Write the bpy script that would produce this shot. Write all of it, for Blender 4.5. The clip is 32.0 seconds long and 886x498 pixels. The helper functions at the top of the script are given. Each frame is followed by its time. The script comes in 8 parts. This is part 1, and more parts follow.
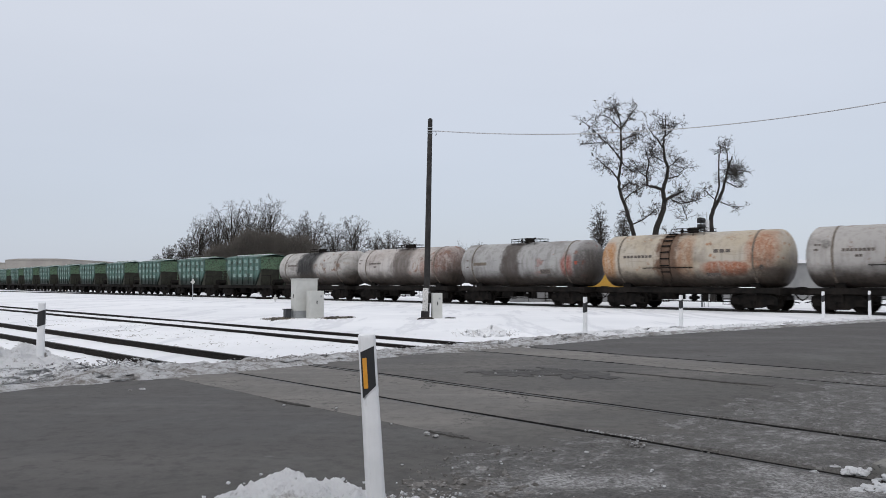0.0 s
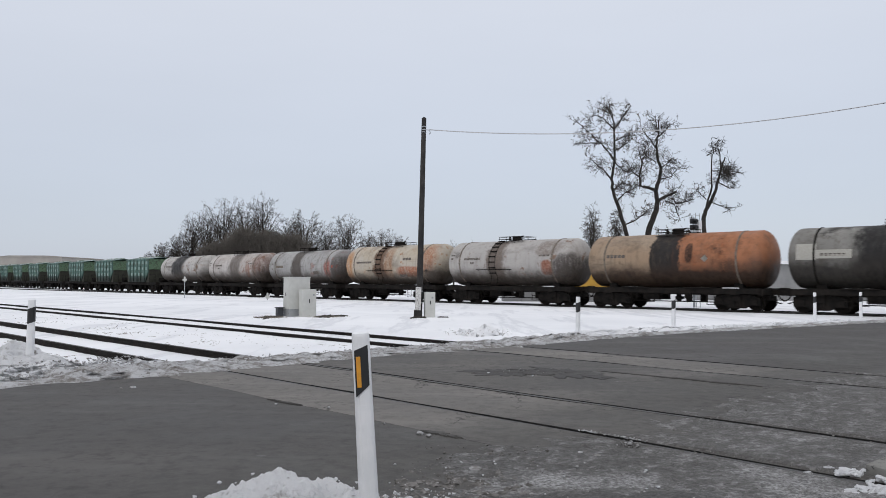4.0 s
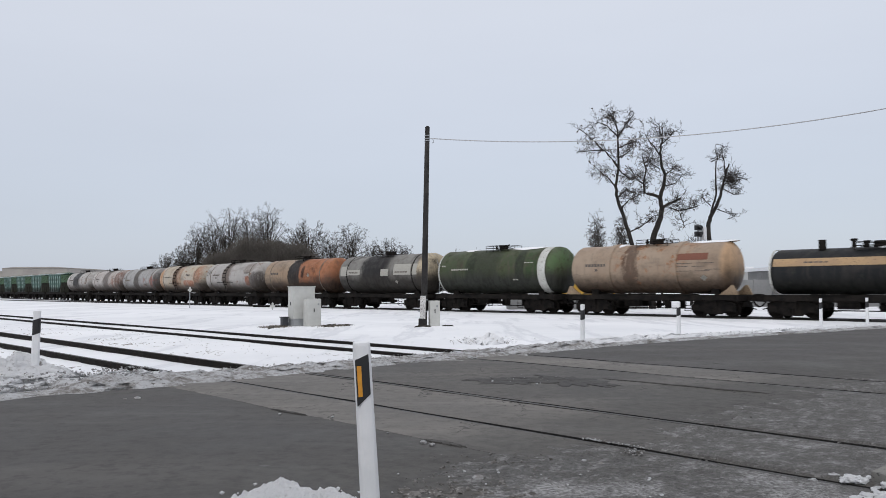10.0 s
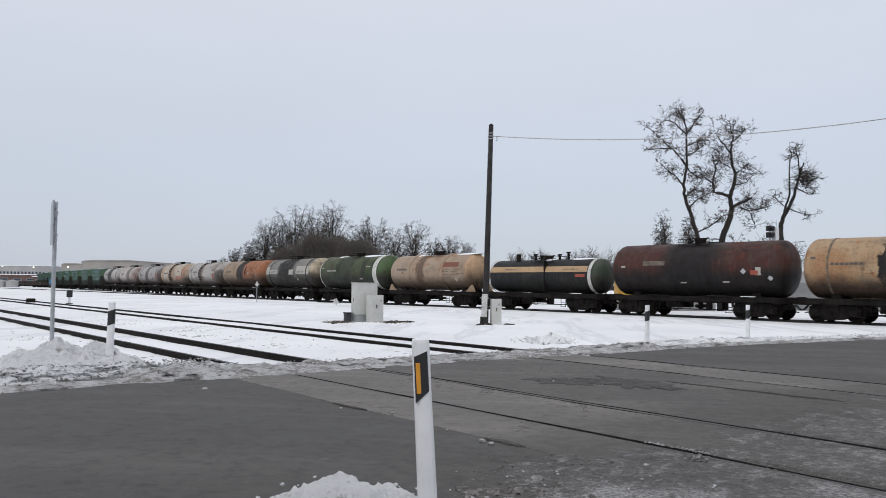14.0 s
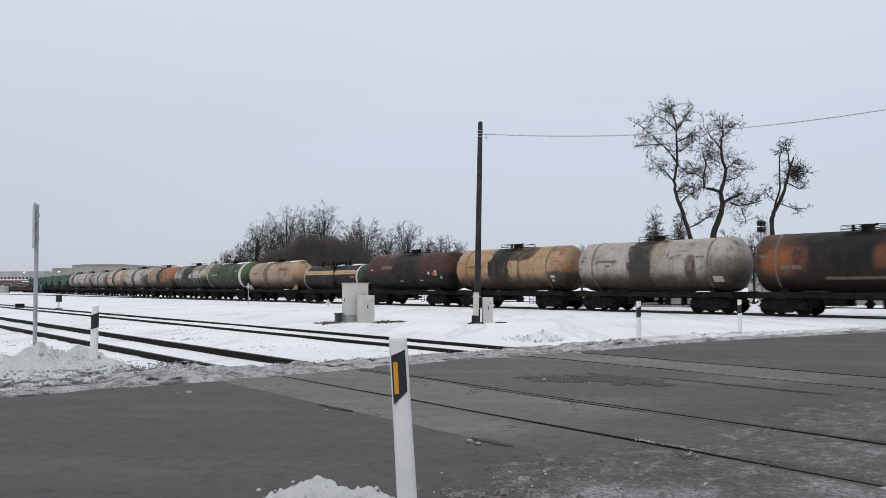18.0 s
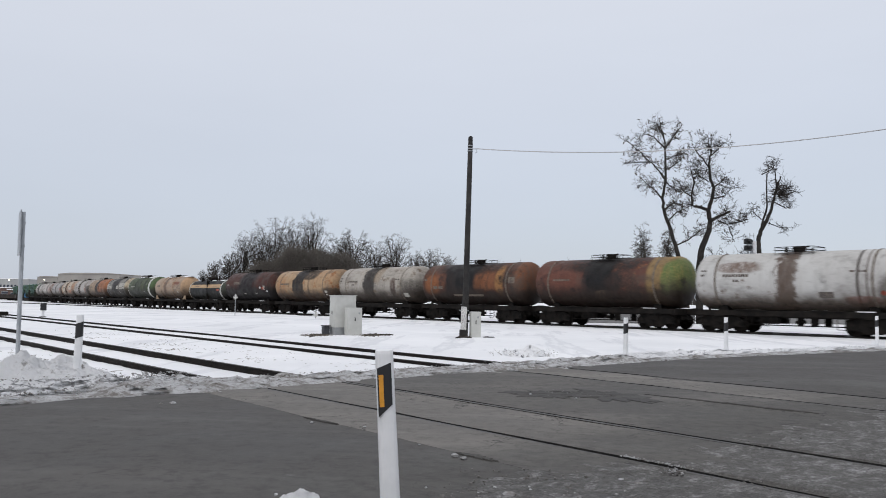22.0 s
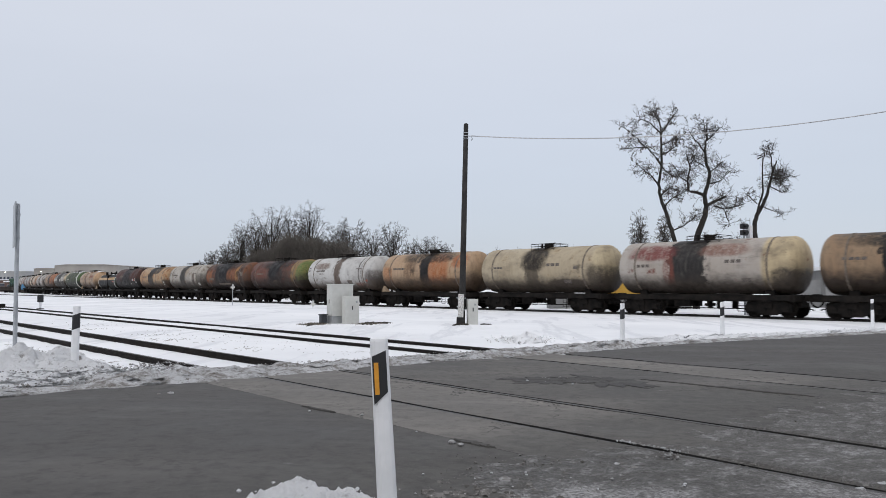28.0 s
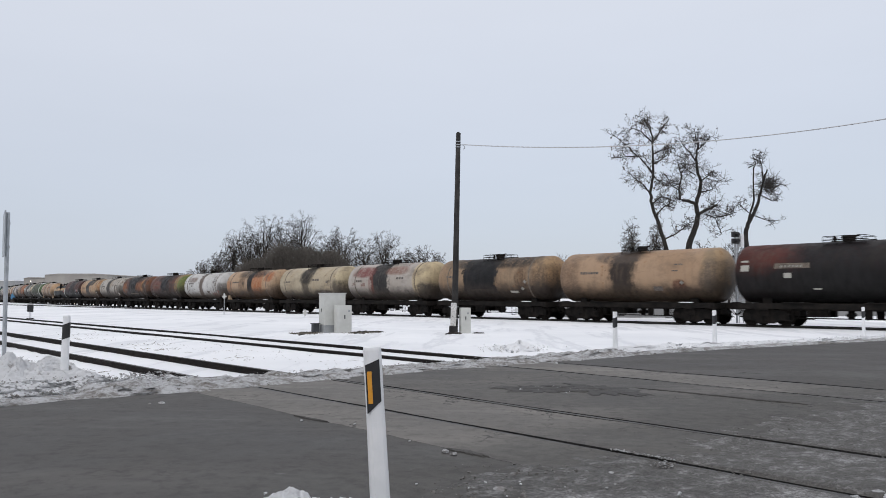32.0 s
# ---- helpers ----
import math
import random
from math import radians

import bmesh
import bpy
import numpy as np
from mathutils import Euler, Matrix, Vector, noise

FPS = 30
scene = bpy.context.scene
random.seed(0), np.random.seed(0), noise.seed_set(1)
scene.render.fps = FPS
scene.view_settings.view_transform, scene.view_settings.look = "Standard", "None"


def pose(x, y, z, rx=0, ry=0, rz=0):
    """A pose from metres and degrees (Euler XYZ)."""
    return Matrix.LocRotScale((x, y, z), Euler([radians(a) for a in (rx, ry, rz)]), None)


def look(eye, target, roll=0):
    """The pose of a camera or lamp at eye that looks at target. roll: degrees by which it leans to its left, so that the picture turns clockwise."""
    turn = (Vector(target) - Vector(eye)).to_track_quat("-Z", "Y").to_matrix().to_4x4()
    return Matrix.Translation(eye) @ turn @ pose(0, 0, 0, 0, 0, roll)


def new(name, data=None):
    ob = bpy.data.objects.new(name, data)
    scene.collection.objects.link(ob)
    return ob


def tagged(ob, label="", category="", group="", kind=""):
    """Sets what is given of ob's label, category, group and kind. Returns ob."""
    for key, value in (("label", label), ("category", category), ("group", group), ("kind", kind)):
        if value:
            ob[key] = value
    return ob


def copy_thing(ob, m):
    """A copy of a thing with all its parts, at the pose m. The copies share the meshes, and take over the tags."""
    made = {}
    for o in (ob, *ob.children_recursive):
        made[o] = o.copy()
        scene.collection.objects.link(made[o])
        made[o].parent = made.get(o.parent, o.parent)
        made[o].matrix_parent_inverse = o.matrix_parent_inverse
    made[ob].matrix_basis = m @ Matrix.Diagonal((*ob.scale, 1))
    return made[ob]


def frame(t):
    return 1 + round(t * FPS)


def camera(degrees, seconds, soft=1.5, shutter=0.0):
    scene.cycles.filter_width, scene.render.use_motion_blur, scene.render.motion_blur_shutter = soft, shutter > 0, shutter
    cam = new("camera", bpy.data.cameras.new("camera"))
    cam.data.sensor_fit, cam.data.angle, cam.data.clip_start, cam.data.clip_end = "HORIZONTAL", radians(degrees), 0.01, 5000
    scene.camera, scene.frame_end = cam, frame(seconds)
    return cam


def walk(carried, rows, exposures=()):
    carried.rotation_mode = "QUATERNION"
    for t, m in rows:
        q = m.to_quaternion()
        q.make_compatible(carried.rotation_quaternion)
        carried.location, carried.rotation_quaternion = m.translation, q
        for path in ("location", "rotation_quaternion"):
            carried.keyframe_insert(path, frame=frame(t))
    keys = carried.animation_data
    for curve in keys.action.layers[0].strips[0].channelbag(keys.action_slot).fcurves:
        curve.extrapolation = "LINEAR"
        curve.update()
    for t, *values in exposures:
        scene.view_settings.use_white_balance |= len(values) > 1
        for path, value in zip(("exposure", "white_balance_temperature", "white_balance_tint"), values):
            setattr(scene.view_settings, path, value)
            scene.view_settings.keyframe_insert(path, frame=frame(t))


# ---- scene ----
cam = camera(60.0, 32.0, soft=0.8, shutter=0.5)
PATH = [
    (0, (0.022, -0.193, 1.581), (0.021, 1.805, 1.664), -0.1),
    (0.5, (0.021, -0.197, 1.578), (0.022, 1.802, 1.658), -0.0),
    (1, (0.019, -0.188, 1.58), (0.023, 1.81, 1.659), -0.1),
    (1.5, (0.022, -0.187, 1.58), (0.03, 1.811, 1.658), -0.1),
    (2, (0.022, -0.159, 1.577), (0.031, 1.839, 1.657), -0.0),
    (2.5, (0.019, -0.161, 1.575), (0.032, 1.837, 1.656), 0.2),
    (3, (0.015, -0.172, 1.577), (0.031, 1.826, 1.659), 0.1),
    (3.5, (0.009, -0.161, 1.577), (0.026, 1.838, 1.658), 0.2),
    (5.5, (0.013, -0.145, 1.573), (0.035, 1.853, 1.654), 0.1),
    (6, (0.017, -0.176, 1.58), (0.043, 1.822, 1.66), 0.1),
    (6.5, (0.018, -0.163, 1.574), (0.047, 1.835, 1.659), 0.0),
    (7, (0.024, -0.168, 1.575), (0.055, 1.829, 1.664), -0.1),
    (7.5, (0.029, -0.175, 1.581), (0.062, 1.823, 1.672), -0.2),
    (8, (0.028, -0.176, 1.577), (0.054, 1.821, 1.671), -0.3),
    (8.5, (0.036, -0.177, 1.576), (0.052, 1.821, 1.669), -0.2),
    (9, (0.034, -0.183, 1.58), (0.05, 1.815, 1.674), -0.3),
    (9.5, (0.038, -0.164, 1.574), (0.049, 1.833, 1.674), -0.3),
    (10, (0.037, -0.161, 1.578), (0.042, 1.836, 1.681), -0.2),
    (10.5, (0.038, -0.164, 1.578), (0.032, 1.833, 1.685), -0.4),
    (11, (0.031, -0.153, 1.577), (0.011, 1.844, 1.687), -0.2),
    (11.5, (0.031, -0.192, 1.579), (-0.001, 1.805, 1.691), -0.0),
    (12, (0.03, -0.168, 1.578), (-0.014, 1.829, 1.687), 0.1),
    (12.5, (0.03, -0.168, 1.578), (-0.031, 1.828, 1.685), 0.1),
    (13, (0.033, -0.153, 1.576), (-0.04, 1.843, 1.68), 0.1),
    (13.5, (0.034, -0.119, 1.57), (-0.052, 1.877, 1.671), 0.5),
    (14, (0.051, -0.135, 1.577), (-0.107, 1.857, 1.674), 0.7),
    (14.5, (0.073, -0.104, 1.574), (-0.103, 1.886, 1.671), 0.7),
    (16.5, (0.145, -0.028, 1.559), (-0.085, 1.958, 1.629), -0.1),
    (17, (0.136, 0.032, 1.555), (-0.058, 2.021, 1.638), -0.4),
    (17.5, (0.134, 0.03, 1.557), (-0.012, 2.022, 1.644), -0.1),
    (18, (0.127, 0.04, 1.555), (-0.012, 2.033, 1.651), -0.1),
    (18.5, (0.126, 0.025, 1.558), (-0.028, 2.016, 1.661), 0.2),
    (19, (0.12, 0.043, 1.557), (-0.04, 2.034, 1.664), 0.3),
    (19.5, (0.124, 0.005, 1.565), (-0.034, 1.996, 1.679), -0.0),
    (20, (0.127, 0.006, 1.559), (-0.032, 1.996, 1.682), 0.2),
    (20.5, (0.132, 0.007, 1.561), (-0.024, 1.997, 1.688), 0.3),
    (21, (0.131, -0.007, 1.561), (-0.024, 1.983, 1.695), 0.4),
    (21.5, (0.131, 0.011, 1.558), (-0.024, 2.0, 1.695), 0.4),
    (22, (0.134, 0.035, 1.552), (0.024, 2.028, 1.684), 0.7),
    (22.5, (0.139, 0.037, 1.553), (0.049, 2.031, 1.683), 0.9),
    (23, (0.135, 0.069, 1.552), (0.046, 2.063, 1.682), 0.4),
    (23.5, (0.139, 0.05, 1.552), (0.049, 2.044, 1.684), 0.4),
    (24, (0.141, 0.065, 1.55), (0.044, 2.059, 1.677), 0.1),
    (24.5, (0.154, 0.052, 1.55), (0.045, 2.046, 1.668), -0.4),
    (25, (0.162, 0.074, 1.545), (0.042, 2.067, 1.652), -0.2),
    (25.5, (0.167, 0.039, 1.549), (0.042, 2.033, 1.649), -0.2),
    (27.5, (0.162, 0.038, 1.55), (0.053, 2.033, 1.646), 0.1),
    (28, (0.154, 0.028, 1.552), (0.052, 2.023, 1.652), 0.1),
    (28.5, (0.149, 0.031, 1.553), (0.048, 2.026, 1.654), 0.2),
    (29, (0.152, 0.013, 1.552), (0.055, 2.008, 1.658), 0.4),
    (29.5, (0.147, 0.015, 1.554), (0.056, 2.009, 1.663), 0.4),
    (30, (0.147, 0.007, 1.555), (0.063, 2.002, 1.668), 0.2),
    (30.5, (0.146, 0.023, 1.556), (0.066, 2.018, 1.671), 0.1),
    (31, (0.15, 0.014, 1.555), (0.07, 2.009, 1.674), 0.2),
    (31.5, (0.148, 0.038, 1.553), (0.067, 2.033, 1.673), 0.2),
    (32, (0.145, 0.052, 1.547), (0.063, 2.046, 1.67), 0.0),
]
EXPOSURES = [(0.0, -0.07, 6500, 10), (21.6, -0.07, 6500, 10), (23.0, -0.04, 6680, 10), (25.5, -0.04, 6680, 10), (27.5, -0.06, 6500, 10), (32.0, -0.04, 6500, 10)]
walk(cam, [(t, look(eye, target, roll)) for t, eye, target, roll in PATH], EXPOSURES)

# ---- world and light: an overcast winter day ----
world = bpy.data.worlds.new("overcast_sky")
scene.world = world
world.use_nodes = True
wt = world.node_tree
wt.nodes.clear()
w_out = wt.nodes.new("ShaderNodeOutputWorld")
w_bg = wt.nodes.new("ShaderNodeBackground")
w_sky = wt.nodes.new("ShaderNodeTexSky")
w_sky.sky_type = "NISHITA"
w_sky.sun_disc = False
w_sky.sun_elevation = radians(24)
w_sky.sun_rotation = radians(200)
w_dim = wt.nodes.new("ShaderNodeMix")
w_dim.data_type = "RGBA"
w_dim.inputs["Factor"].default_value = 0.985
w_tc = wt.nodes.new("ShaderNodeTexCoord")
w_sep = wt.nodes.new("ShaderNodeSeparateXYZ")
w_ramp = wt.nodes.new("ShaderNodeValToRGB")
for pos, col in ((0.0, (0.50, 0.55, 0.65)), (0.06, (0.48, 0.535, 0.648)), (0.3, (0.413, 0.475, 0.618)), (0.55, (0.63, 0.66, 0.72)), (1.0, (1.02, 1.02, 1.05))):
    el = w_ramp.color_ramp.elements
    e = el[0] if pos == 0.0 else el[1] if pos == 1.0 else el.new(pos)
    e.position, e.color = pos, (*col, 1)
w_cloud = wt.nodes.new("ShaderNodeTexNoise")
w_cloud.inputs["Scale"].default_value = 2.2
w_cloud.inputs["Detail"].default_value = 4
w_map = wt.nodes.new("ShaderNodeMapping")
w_map.inputs["Scale"].default_value = (1, 1, 4)
w_mul = wt.nodes.new("ShaderNodeMapRange")
w_mul.inputs["To Min"].default_value, w_mul.inputs["To Max"].default_value = 0.95, 1.05
w_vm = wt.nodes.new("ShaderNodeVectorMath")
w_vm.operation = "SCALE"
wl = wt.links.new
wl(w_tc.outputs["Generated"], w_sep.inputs[0])
wl(w_tc.outputs["Generated"], w_map.inputs[0])
wl(w_map.outputs[0], w_cloud.inputs["Vector"])
wl(w_cloud.outputs["Fac"], w_mul.inputs["Value"])
wl(w_sep.outputs["Z"], w_ramp.inputs["Fac"])
wl(w_ramp.outputs["Color"], w_vm.inputs[0])
wl(w_mul.outputs[0], w_vm.inputs["Scale"])
wl(w_sky.outputs["Color"], w_dim.inputs[6])
wl(w_vm.outputs[0], w_dim.inputs[7])
wl(w_dim.outputs[2], w_bg.inputs["Color"])
wl(w_bg.outputs[0], w_out.inputs[0])
w_bg.inputs["Strength"].default_value = 1.0

sun = new("sun", bpy.data.lights.new("sun", "SUN"))
sun.data.energy = 0.5
sun.data.angle = radians(30)
sun.data.color = (1.0, 0.97, 0.94)
sun.matrix_world = look((0, 0, 0), (0.35, 0.8, -0.75))

# ---- the plan: s runs along the railway, b across it, away from the viewer ----
TH = radians(46.22)
U = Vector((-math.sin(TH), math.cos(TH), 0))
N = Vector((math.cos(TH), math.sin(TH), 0))
TRAIN_B, CURVE_S, CURVE_R = 42.05, 8.8, 1306.0
SKEW = 0.037                      # the siding tracks run a little askew to the main line
GROUND_Z = -0.10
MAIN_TOP = -0.03                  # rail top of the main line
HOPPER_L, TANK_L = 11.75, 12.02


def P(s, b, z=0.0):
    v = U * s + N * b
    return Vector((v.x, v.y, z))


def Q(s, b, z=0.0):
    """As P, but b follows the skew of the sidings."""
    return P(s, b + SKEW * (s - 10), z)


def rail_line(s):
    """Place and heading (degrees) of the main line at s."""
    if s <= CURVE_S:
        return P(s, TRAIN_B), math.degrees(TH) - 90
    a = (s - CURVE_S) / CURVE_R
    v = P(CURVE_S + CURVE_R * math.sin(a), TRAIN_B + CURVE_R * (1 - math.cos(a)))
    return v, math.degrees(TH - a) - 90


def train_s(t):
    """Where the join between the hoppers and the tank wagons is at t seconds."""
    return 62.243 + 6.066 * t + 0.0154 * t * t


# ---- materials ----
def mat_new(name):
    m = bpy.data.materials.new(name)
    m.use_nodes = True
    nt = m.node_tree
    return m, nt, nt.nodes["Principled BSDF"]


def nd(nt, kind, **ins):
    n = nt.nodes.new(kind)
    for k, v in ins.items():
        n.inputs[k.replace("_", " ")].default_value = v
    return n


def coords(nt, scale=(1, 1, 1), shift=(0, 0, 0), world_space=False):
    tc = nt.nodes.new("ShaderNodeTexCoord")
    mp = nt.nodes.new("ShaderNodeMapping")
    mp.inputs["Scale"].default_value = scale
    mp.inputs["Location"].default_value = shift
    src = tc.outputs["Object"]
    if world_space:
        src = nt.nodes.new("ShaderNodeNewGeometry").outputs["Position"]
    nt.links.new(src, mp.inputs["Vector"])
    return mp.outputs[0]


def noise_fac(nt, vec, scale, detail=6.0, rough=0.6):
    n = nd(nt, "ShaderNodeTexNoise", Scale=scale, Detail=detail, Roughness=rough)
    nt.links.new(vec, n.inputs["Vector"])
    return n.outputs["Fac"]


def remap(nt, val, a, b, lo=0.0, hi=1.0, smooth=True):
    r = nt.nodes.new("ShaderNodeMapRange")
    r.interpolation_type = "SMOOTHSTEP" if smooth else "LINEAR"
    nt.links.new(val, r.inputs["Value"])
    for k, v in (("From Min", a), ("From Max", b), ("To Min", lo), ("To Max", hi)):
        r.inputs[k].default_value = v
    return r.outputs[0]


def mixc(nt, fac, a, b):
    m = nt.nodes.new("ShaderNodeMix")
    m.data_type = "RGBA"
    for sock, v in ((m.inputs["Factor"], fac), (m.inputs[6], a), (m.inputs[7], b)):
        if isinstance(v, (int, float)):
            sock.default_value = v
        elif isinstance(v, tuple):
            sock.default_value = (*v[:3], 1)
        else:
            nt.links.new(v, sock)
    return m.outputs[2]


def calc(nt, op, a, b=0.0):
    m = nt.nodes.new("ShaderNodeMath")
    m.operation = op
    for sock, v in ((m.inputs[0], a), (m.inputs[1], b)):
        if isinstance(v, (int, float)):
            sock.default_value = v
        else:
            nt.links.new(v, sock)
    return m.outputs[0]


def bump(nt, bsdf, height, strength=0.3, dist=0.02):
    b = nd(nt, "ShaderNodeBump", Strength=strength, Distance=dist)
    nt.links.new(height, b.inputs["Height"])
    nt.links.new(b.outputs[0], bsdf.inputs["Normal"])


def worn(name, c1, c2, rough=0.7, metal=0.0, scale=3.0, speck=None, amount=0.35, relief=0.15, gloss=0.3):
    """A weathered surface: two tones at a large scale, specks or rust at a small one."""
    m, nt, bs = mat_new(name)
    v = coords(nt)
    big = noise_fac(nt, v, scale, 5)
    col = mixc(nt, remap(nt, big, 0.35, 0.65), c1, c2)
    fine = noise_fac(nt, v, scale * 7, 8, 0.7)
    if speck:
        col = mixc(nt, remap(nt, fine, 0.75 - amount * 0.5, 0.8 - amount * 0.3), col, speck)
    nt.links.new(col, bs.inputs["Base Color"])
    nt.links.new(remap(nt, fine, 0.3, 0.7, rough - 0.12, min(1.0, rough + 0.12)), bs.inputs["Roughness"])
    bs.inputs["Metallic"].default_value = metal
    bs.inputs["Specular IOR Level"].default_value = gloss
    bump(nt, bs, fine, relief, 0.01)
    return m


def snow_material(name, dirty=0.0, grain=1.0, tone=1.0):
    m, nt, bs = mat_new(name)
    v = coords(nt, world_space=True)
    a = noise_fac(nt, v, 0.35, 5)
    f = noise_fac(nt, v, 9.0 * grain, 8, 0.65)
    col = mixc(nt, remap(nt, a, 0.3, 0.7), tuple(x * tone for x in (0.78, 0.785, 0.80)), tuple(x * tone for x in (0.88, 0.885, 0.90)))
    if dirty > 0:
        d = noise_fac(nt, coords(nt, shift=(7, 3, 1), world_space=True), 3.4, 9, 0.76)
        col = mixc(nt, remap(nt, d, 0.68 - dirty * 0.5, 0.82 - dirty * 0.4), col, (0.235, 0.22, 0.205))
        d2 = noise_fac(nt, coords(nt, shift=(1, 9, 4), world_space=True), 9.0, 8, 0.78)
        col = mixc(nt, remap(nt, d2, 0.70 - dirty * 0.35, 0.8 - dirty * 0.3), col, (0.115, 0.10, 0.085))
    nt.links.new(col, bs.inputs["Base Color"])
    bs.inputs["Roughness"].default_value = 0.75
    bs.inputs["Specular IOR Level"].default_value = 0.25
    bump(nt, bs, f, 0.5 if dirty == 0 else 1.0, 0.03 if dirty == 0 else 0.06)
    return m


def field_snow():
    """The snowfield: white, with faint windrows and thin grass showing through beside the tracks."""
    m, nt, bs = mat_new("field_snow")
    v = coords(nt, world_space=True)
    a = noise_fac(nt, v, 0.12, 5)
    f = calc(nt, "ADD", noise_fac(nt, v, 3.0, 8, 0.65), calc(nt, "MULTIPLY", noise_fac(nt, coords(nt, (0.25, 1.0, 1), (3, 1, 0), True), 0.5, 5), 3.0))
    col = mixc(nt, remap(nt, a, 0.3, 0.7), (0.77, 0.78, 0.80), (0.89, 0.895, 0.91))
    rot = nt.nodes.new("ShaderNodeMapping")
    rot.inputs["Rotation"].default_value = (0, 0, -TH)
    nt.links.new(v, rot.inputs["Vector"])
    sep = nt.nodes.new("ShaderNodeSeparateXYZ")
    nt.links.new(rot.outputs[0], sep.inputs[0])
    g = noise_fac(nt, coords(nt, (1, 1, 1), (4, 2, 0), True), 2.6, 10, 0.75)
    patch = noise_fac(nt, coords(nt, (1, 1, 1), (14, 2, 0), True), 0.35, 3)
    tuft = calc(nt, "MULTIPLY", remap(nt, g, 0.60, 0.68), remap(nt, patch, 0.50, 0.62))
    near = calc(nt, "MULTIPLY", remap(nt, sep.outputs["X"], 10.0, 11.0), remap(nt, sep.outputs["X"], 13.6, 12.0))
    near2 = calc(nt, "MULTIPLY", remap(nt, sep.outputs["X"], 4.2, 5.0), remap(nt, sep.outputs["X"], 7.0, 6.0))
    tuft = calc(nt, "MULTIPLY", tuft, calc(nt, "MAXIMUM", near, near2))
    drift = nt.nodes.new("ShaderNodeMapping")
    drift.inputs["Rotation"].default_value = (0, 0, -TH - 0.35)
    drift.inputs["Scale"].default_value = (1.0, 0.16, 1)
    nt.links.new(v, drift.inputs["Vector"])
    wind = noise_fac(nt, drift.outputs[0], 0.55, 8, 0.62)
    col = mixc(nt, calc(nt, "MULTIPLY", remap(nt, wind, 0.53, 0.60), remap(nt, wind, 0.68, 0.60, 0.0, 0.5)), col, (0.60, 0.61, 0.64))
    col = mixc(nt, calc(nt, "MULTIPLY", tuft, 0.75), col, (0.16, 0.14, 0.11))
    nt.links.new(col, bs.inputs["Base Color"])
    bs.inputs["Roughness"].default_value = 0.8
    bs.inputs["Specular IOR Level"].default_value = 0.2
    bump(nt, bs, f, 0.6, 0.06)
    return m


